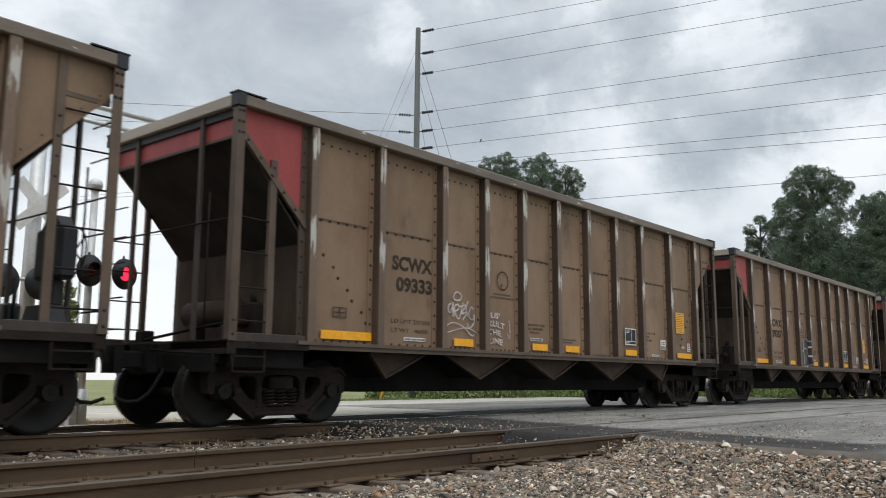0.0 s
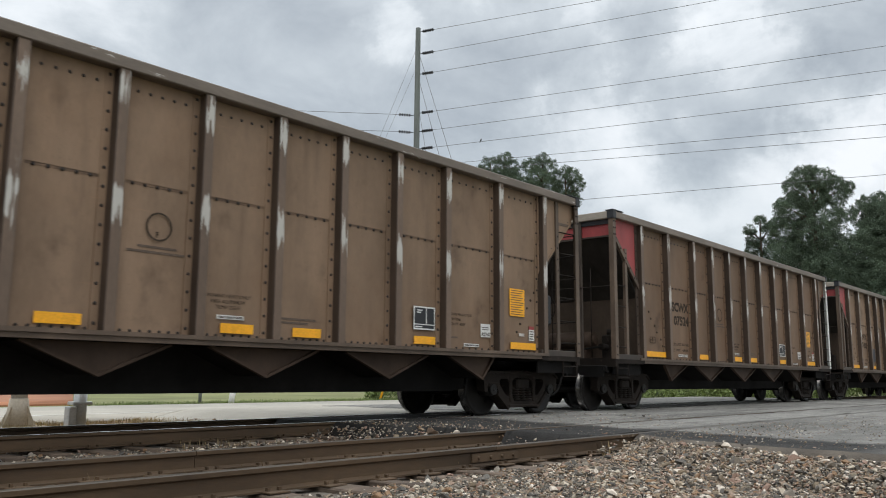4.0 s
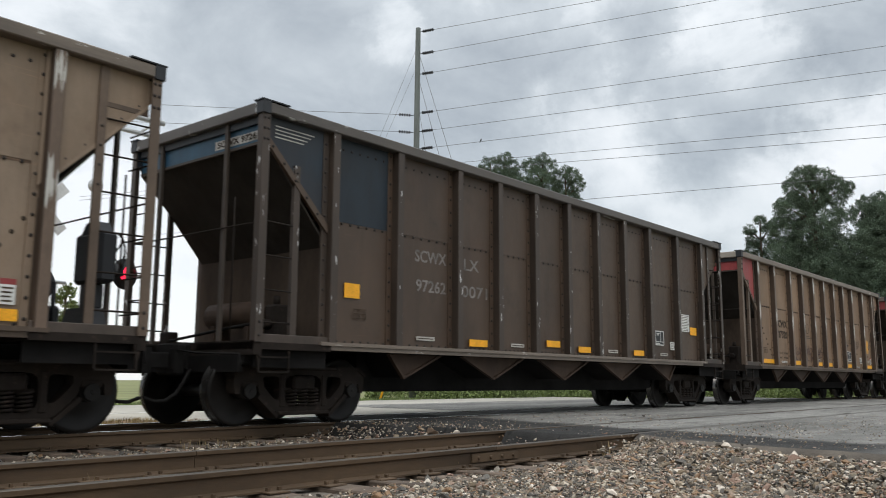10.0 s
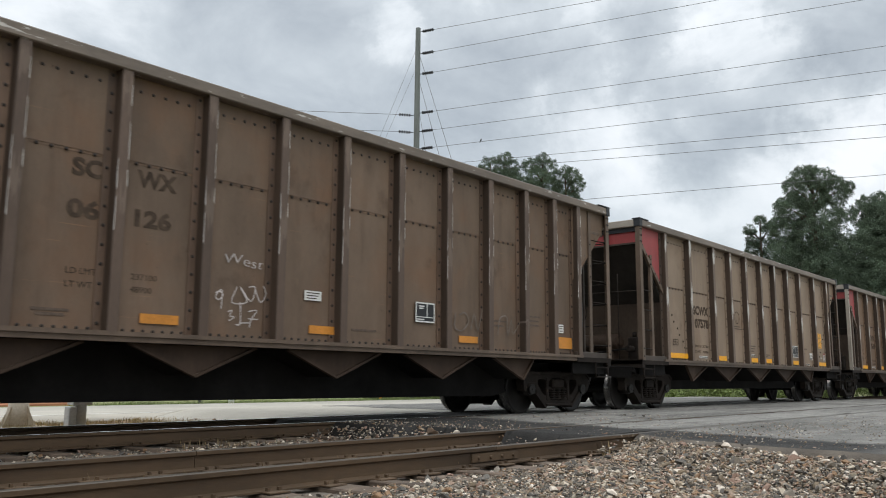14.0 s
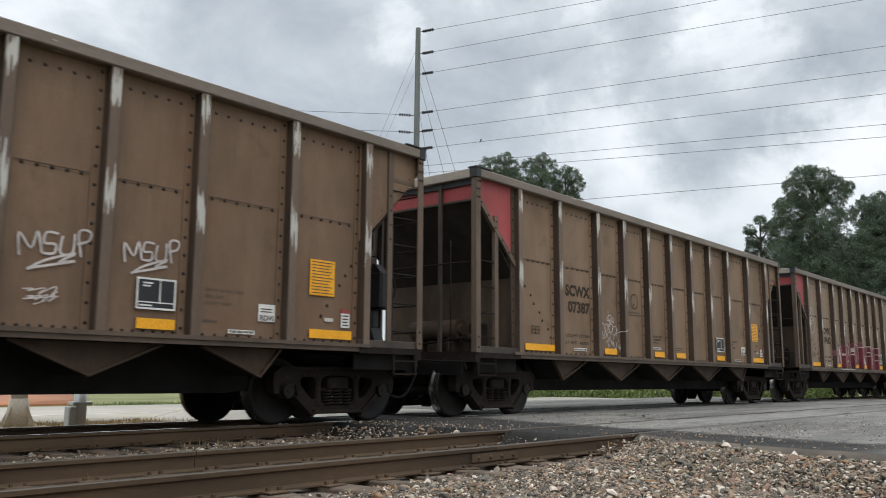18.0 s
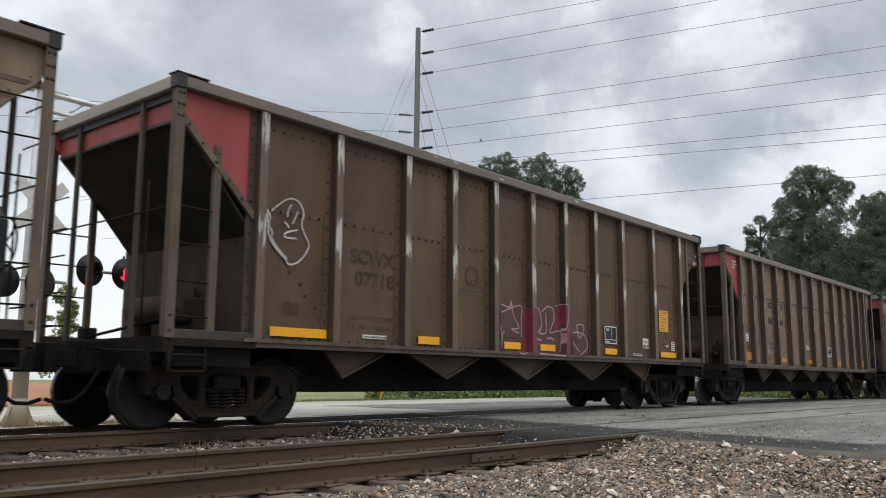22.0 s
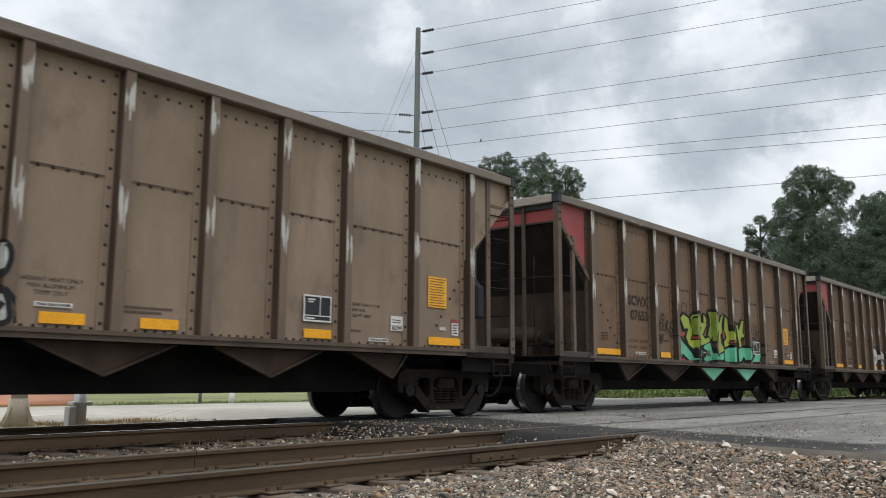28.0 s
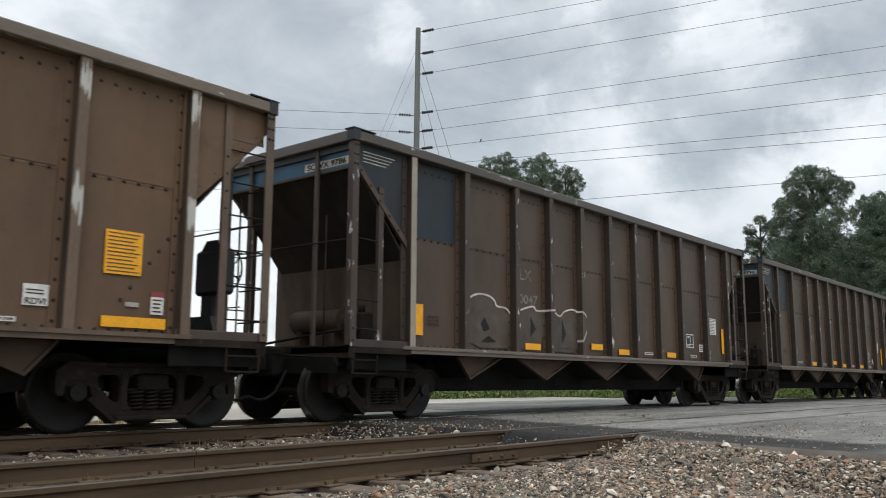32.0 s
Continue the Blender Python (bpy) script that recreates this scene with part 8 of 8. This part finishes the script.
pine(48.9, 38.1, [(0.33, 16.6, 0.46), (1.1, 17.03, 0.7), (1.52, 16.02, 0.91), (0.84, 15.6, 0.83)], 1, "dark green pine behind the railway")
pine(50.2, 36.4, [(0.02, 17.37, 0.58), (0.4, 16.66, 0.83), (-0.2, 15.72, 0.99), (1.06, 15.14, 1.08), (0.64, 16.14, 0.75)], 2, "tall dark green pine behind the railway")
pine(51.6, 34.3, [(0.33, 17.3, 0.5), (-0.52, 16.8, 0.75), (0.81, 16.69, 0.75), (-0.11, 15.85, 0.99), (0.92, 15.31, 1.08), (-0.62, 14.91, 0.99)], 3, "tall dark green pine behind the railway")
pine(52.9, 32.3, [(-0.39, 16.44, 0.5), (0.09, 15.91, 0.7), (0.41, 15.25, 0.62), (-0.42, 15.06, 0.91), (-0.02, 14.33, 0.83)], 9, "dark green pine behind the railway")
pine(56.7, 16.3, [(-0.03, 14.64, 0.51), (-0.84, 14.16, 0.79), (0.49, 13.95, 0.95), (-1.56, 13.46, 0.67), (-0.17, 13.07, 1.26), (1.36, 13.29, 1.02), (2.16, 13.47, 0.55), (-2.13, 12.21, 0.67), (-1.07, 12.02, 1.26), (0.67, 11.69, 1.5), (-1.71, 10.56, 1.18), (-0.24, 10.09, 1.66), (-2.45, 11.17, 0.47), (-1.17, 8.66, 1.66), (1.0, 9.45, 1.77), (-2.25, 9.09, 1.02), (-1.1, 8.0, 1.6), (0.6, 7.6, 1.9), (1.9, 7.2, 1.8)], 4, "large dense dark green pine behind the railway")
pine(57.5, 13.2, [(-0.19, 12.23, 0.59), (0.59, 12.44, 0.55), (-0.61, 11.36, 0.95), (0.46, 11.15, 1.26), (-0.13, 9.87, 1.42), (-1.04, 8.85, 1.42), (1.37, 11.53, 1.34), (1.38, 9.56, 1.73), (0.34, 8.21, 1.73), (2.11, 10.56, 1.73), (-1.2, 6.9, 1.7), (0.3, 6.4, 1.9), (1.9, 6.6, 1.9)], 5, "large dense dark green pine behind the railway")
pine(57.0, 19.9, [(-0.09, 11.78, 0.41), (-0.73, 11.15, 0.41), (0.36, 11.16, 0.49), (-0.42, 10.5, 0.57), (0.24, 10.0, 0.61), (-0.73, 9.85, 0.49), (-0.14, 9.16, 0.65)], 8, "thin sparse young pine behind the railway", 0.24, 0.75)


def tree(x, y, height, spread, crown_low, seed, count, label, leaf=0.16, lobes=9, mat=None):
    """A tapered trunk with limbs, and a crown of many small leaf clumps in uneven lobes with gaps."""
    rnd = random.Random(seed)
    base = GROUND - 0.12
    t = thing("tree", label, "tree", "background trees", (x, y, base))
    bm = bmesh.new()
    lean = rnd.uniform(-0.4, 0.4)
    rod(bm, (0, 0, -0.2), (lean * 0.5, 0, height * 0.5), 0.24, 9, 0.17)
    rod(bm, (lean * 0.5, 0, height * 0.5), (lean, 0, height * 0.94), 0.17, 8, 0.04)
    part("trunk", bm, M["bark"], t, "brown bark trunk")
    centres = []
    for i in range(lobes):
        bm = bmesh.new()
        f = (i + 0.5) / lobes
        z = height * (crown_low + (0.95 - crown_low) * f)
        wide = spread * (1 - 0.75 * max(0, (f - 0.45) / 0.55) ** 1.5) * rnd.uniform(0.55, 1.0)
        a = i * 2.4 + rnd.uniform(-0.5, 0.5)
        c = Vector((lean * z / height + wide * 0.6 * math.cos(a), wide * 0.6 * math.sin(a), z))
        rod(bm, (lean * z / height * 0.8, 0, z - height * 0.08), c, 0.075, 5, 0.02)
        centres.append((c, spread * rnd.uniform(0.30, 0.46), height * (0.95 - crown_low) / lobes * rnd.uniform(0.85, 1.35)))
        for _ in range(2):
            q = c + Vector((rnd.uniform(-1, 1), rnd.uniform(-1, 1), rnd.uniform(-0.3, 0.3))) * spread * 0.45
            rod(bm, c, q, 0.035, 4, 0.012)
            centres.append((q, spread * rnd.uniform(0.16, 0.28), height * 0.05 * rnd.uniform(0.8, 1.4)))
        part("limb", bm, M["bark"], t)
    tufts = []
    for c, r, h in centres:
        for _ in range(16):
            d = Vector((rnd.gauss(0, 1), rnd.gauss(0, 1), rnd.gauss(0, 0.8)))
            d *= min(1.0, 1.35 / d.length)
            tufts.append((c + Vector((d.x * r * 0.75, d.y * r * 0.75, d.z * h * 0.75)), spread * rnd.uniform(0.05, 0.11)))
    gen = np.random.default_rng(seed)
    n = int(count / len(tufts))
    hubs = np.repeat(np.array([c[:] for c, r in tufts]), n, axis=0)
    radii = np.repeat(np.array([r for c, r in tufts]), n)[:, None]
    d = gen.normal(0, 1, (len(hubs), 3)) * (0.6, 0.6, 0.42)
    p = hubs + d * radii
    u = d / np.linalg.norm(d, axis=1, keepdims=True) + gen.normal(0, 0.5, d.shape) + (0, 0, 0.35)
    u /= np.linalg.norm(u, axis=1, keepdims=True)
    w = np.cross(u, gen.normal(0, 1, d.shape))
    w /= np.linalg.norm(w, axis=1, keepdims=True)
    size = leaf * gen.uniform(0.6, 1.3, (len(hubs), 1))
    vs = np.stack([p - u * size, p + w * size * 0.3, p + u * size, p - w * size * 0.3], axis=1).reshape(-1, 3)
    part("crown", quads("crown", vs, mat or M["leaf"]), None, t, "dark green crown of many small leaves")
    return t


tree(56.5, 9.4, 12.2, 3.6, 0.22, 6, 90000, "large dense dark green tree behind the railway", 0.07, 16)
tree(60.0, 19.0, 8.6, 2.8, 0.2, 7, 70000, "dense green tree behind the railway", 0.08, 12)
for i, (x, y, h, s) in enumerate([(46, 30, 5.0, 3.0), (52, 27, 6.0, 3.4), (58, 27, 6.5, 3.6), (64, 26, 7.0, 3.8), (70, 30, 8.0, 4.0), (50, 22, 4.2, 2.6)]):
    tree(x, y, h, s, 0.05, 20 + i, 6000, "dense green undergrowth tree behind the railway", 0.2, 7)
tree(32.6, 67.5, 8.7, 1.5, 0.1, 40, 9000, "green conifer beyond the road", 0.14, 14, M["green_weed"])


def bushes(name, spots, leaf, each, seed, label):
    """Low leafy clumps standing at spots of (x, y, radius, height)."""
    gen = np.random.default_rng(seed)
    centre = np.repeat(np.array([(x, y, GROUND - 0.1 + h * 0.45, r, h) for x, y, r, h in spots]), each, axis=0)
    d = gen.normal(0, 0.5, (len(centre), 3))
    p = centre[:, :3] + d * np.stack([centre[:, 3], centre[:, 3], centre[:, 4] * 0.55], axis=1)
    u = gen.normal(0, 1, p.shape) + (0, 0, 0.5)
    u /= np.linalg.norm(u, axis=1, keepdims=True)
    w = np.cross(u, gen.normal(0, 1, p.shape))
    w /= np.linalg.norm(w, axis=1, keepdims=True)
    s = leaf * gen.uniform(0.5, 1.4, (len(p), 1))
    vs = np.stack([p - u * s, p + w * s * 0.5, p + u * s, p - w * s * 0.5], axis=1).reshape(-1, 3)
    me = bpy.data.meshes.new(name)
    me.from_pydata(vs.tolist(), [], np.arange(len(vs)).reshape(-1, 4).tolist())
    me.materials.append(M["green_weed"])
    tagged(new(name, me), label, "bushes", "", "stuff")


bushes("undergrowth", [(rw.uniform(30, 50), rw.uniform(24.6, 30), rw.uniform(0.4, 0.9), rw.uniform(0.4, 1.1)) for _ in range(110)] + [(rw.uniform(39, 80), rw.uniform(13.5, 26), rw.uniform(0.5, 1.1), rw.uniform(0.6, 1.5)) for _ in range(170)], 0.08, 260, 4, "leafy green undergrowth beyond the road")


# ---- a bird on a wire ----
def bird(x, y, z):
    b = thing("bird", "small dark bird perched on an overhead wire", "bird", "", pose(x, y, z) @ Matrix.Scale(0.62, 4))
    bm = bmesh.new()
    bmesh.ops.create_uvsphere(bm, u_segments=12, v_segments=8, radius=1, matrix=Matrix.Translation((0, 0, 0.09)) @ Matrix.Rotation(radians(35), 4, "Y") @ Matrix.Diagonal((0.065, 0.06, 0.105, 1)))
    part("body", bm, M["black"], b, "dark feathered body")
    bm = bmesh.new()
    bmesh.ops.create_uvsphere(bm, u_segments=10, v_segments=8, radius=0.045, matrix=Matrix.Translation((0.07, 0, 0.19)))
    rod(bm, (0.10, 0, 0.19), (0.15, 0, 0.185), 0.014, 6, 0.002)
    part("head", bm, M["black"], b)
    bm = bmesh.new()
    prism(bm, [(-0.04, 0.05), (-0.06, 0.02), (-0.16, -0.11), (-0.13, -0.12)], "y", -0.025, 0.025)
    part("tail", bm, M["black"], b)


bird(30.874, 23.757, 11.855)




# ---- what moves: the train ----
def motions():
    R = 0.457
    for n, car in TRAIN.items():
        seen = [t for t in [i / 10 for i in range(-5, 326)] if -24 < along(t) + n * PITCH_X < 62]
        walk(car, [(t, spot(n, t)) for t in [-0.5] + [i * 0.5 for i in range(65)] + [32.5]])
        wheels = [o for o in car.children_recursive if o.name.startswith("wheelset")]
        times = [i / 15 for i in range(-5, 487) if seen[0] - 0.3 < i / 15 < seen[-1] + 0.3]
        for w in wheels:
            at = w.matrix_basis.translation
            rows = [(t, pose(at.x, at.y, at.z, 0, math.degrees(along(t) / R) % 360, 0)) for t in times]
            if times[0] > 0:
                rows.insert(0, (0.0, rows[0][1]))
            if times[-1] < 32:
                rows.append((32.0, rows[-1][1]))
            walk(w, rows)


motions()
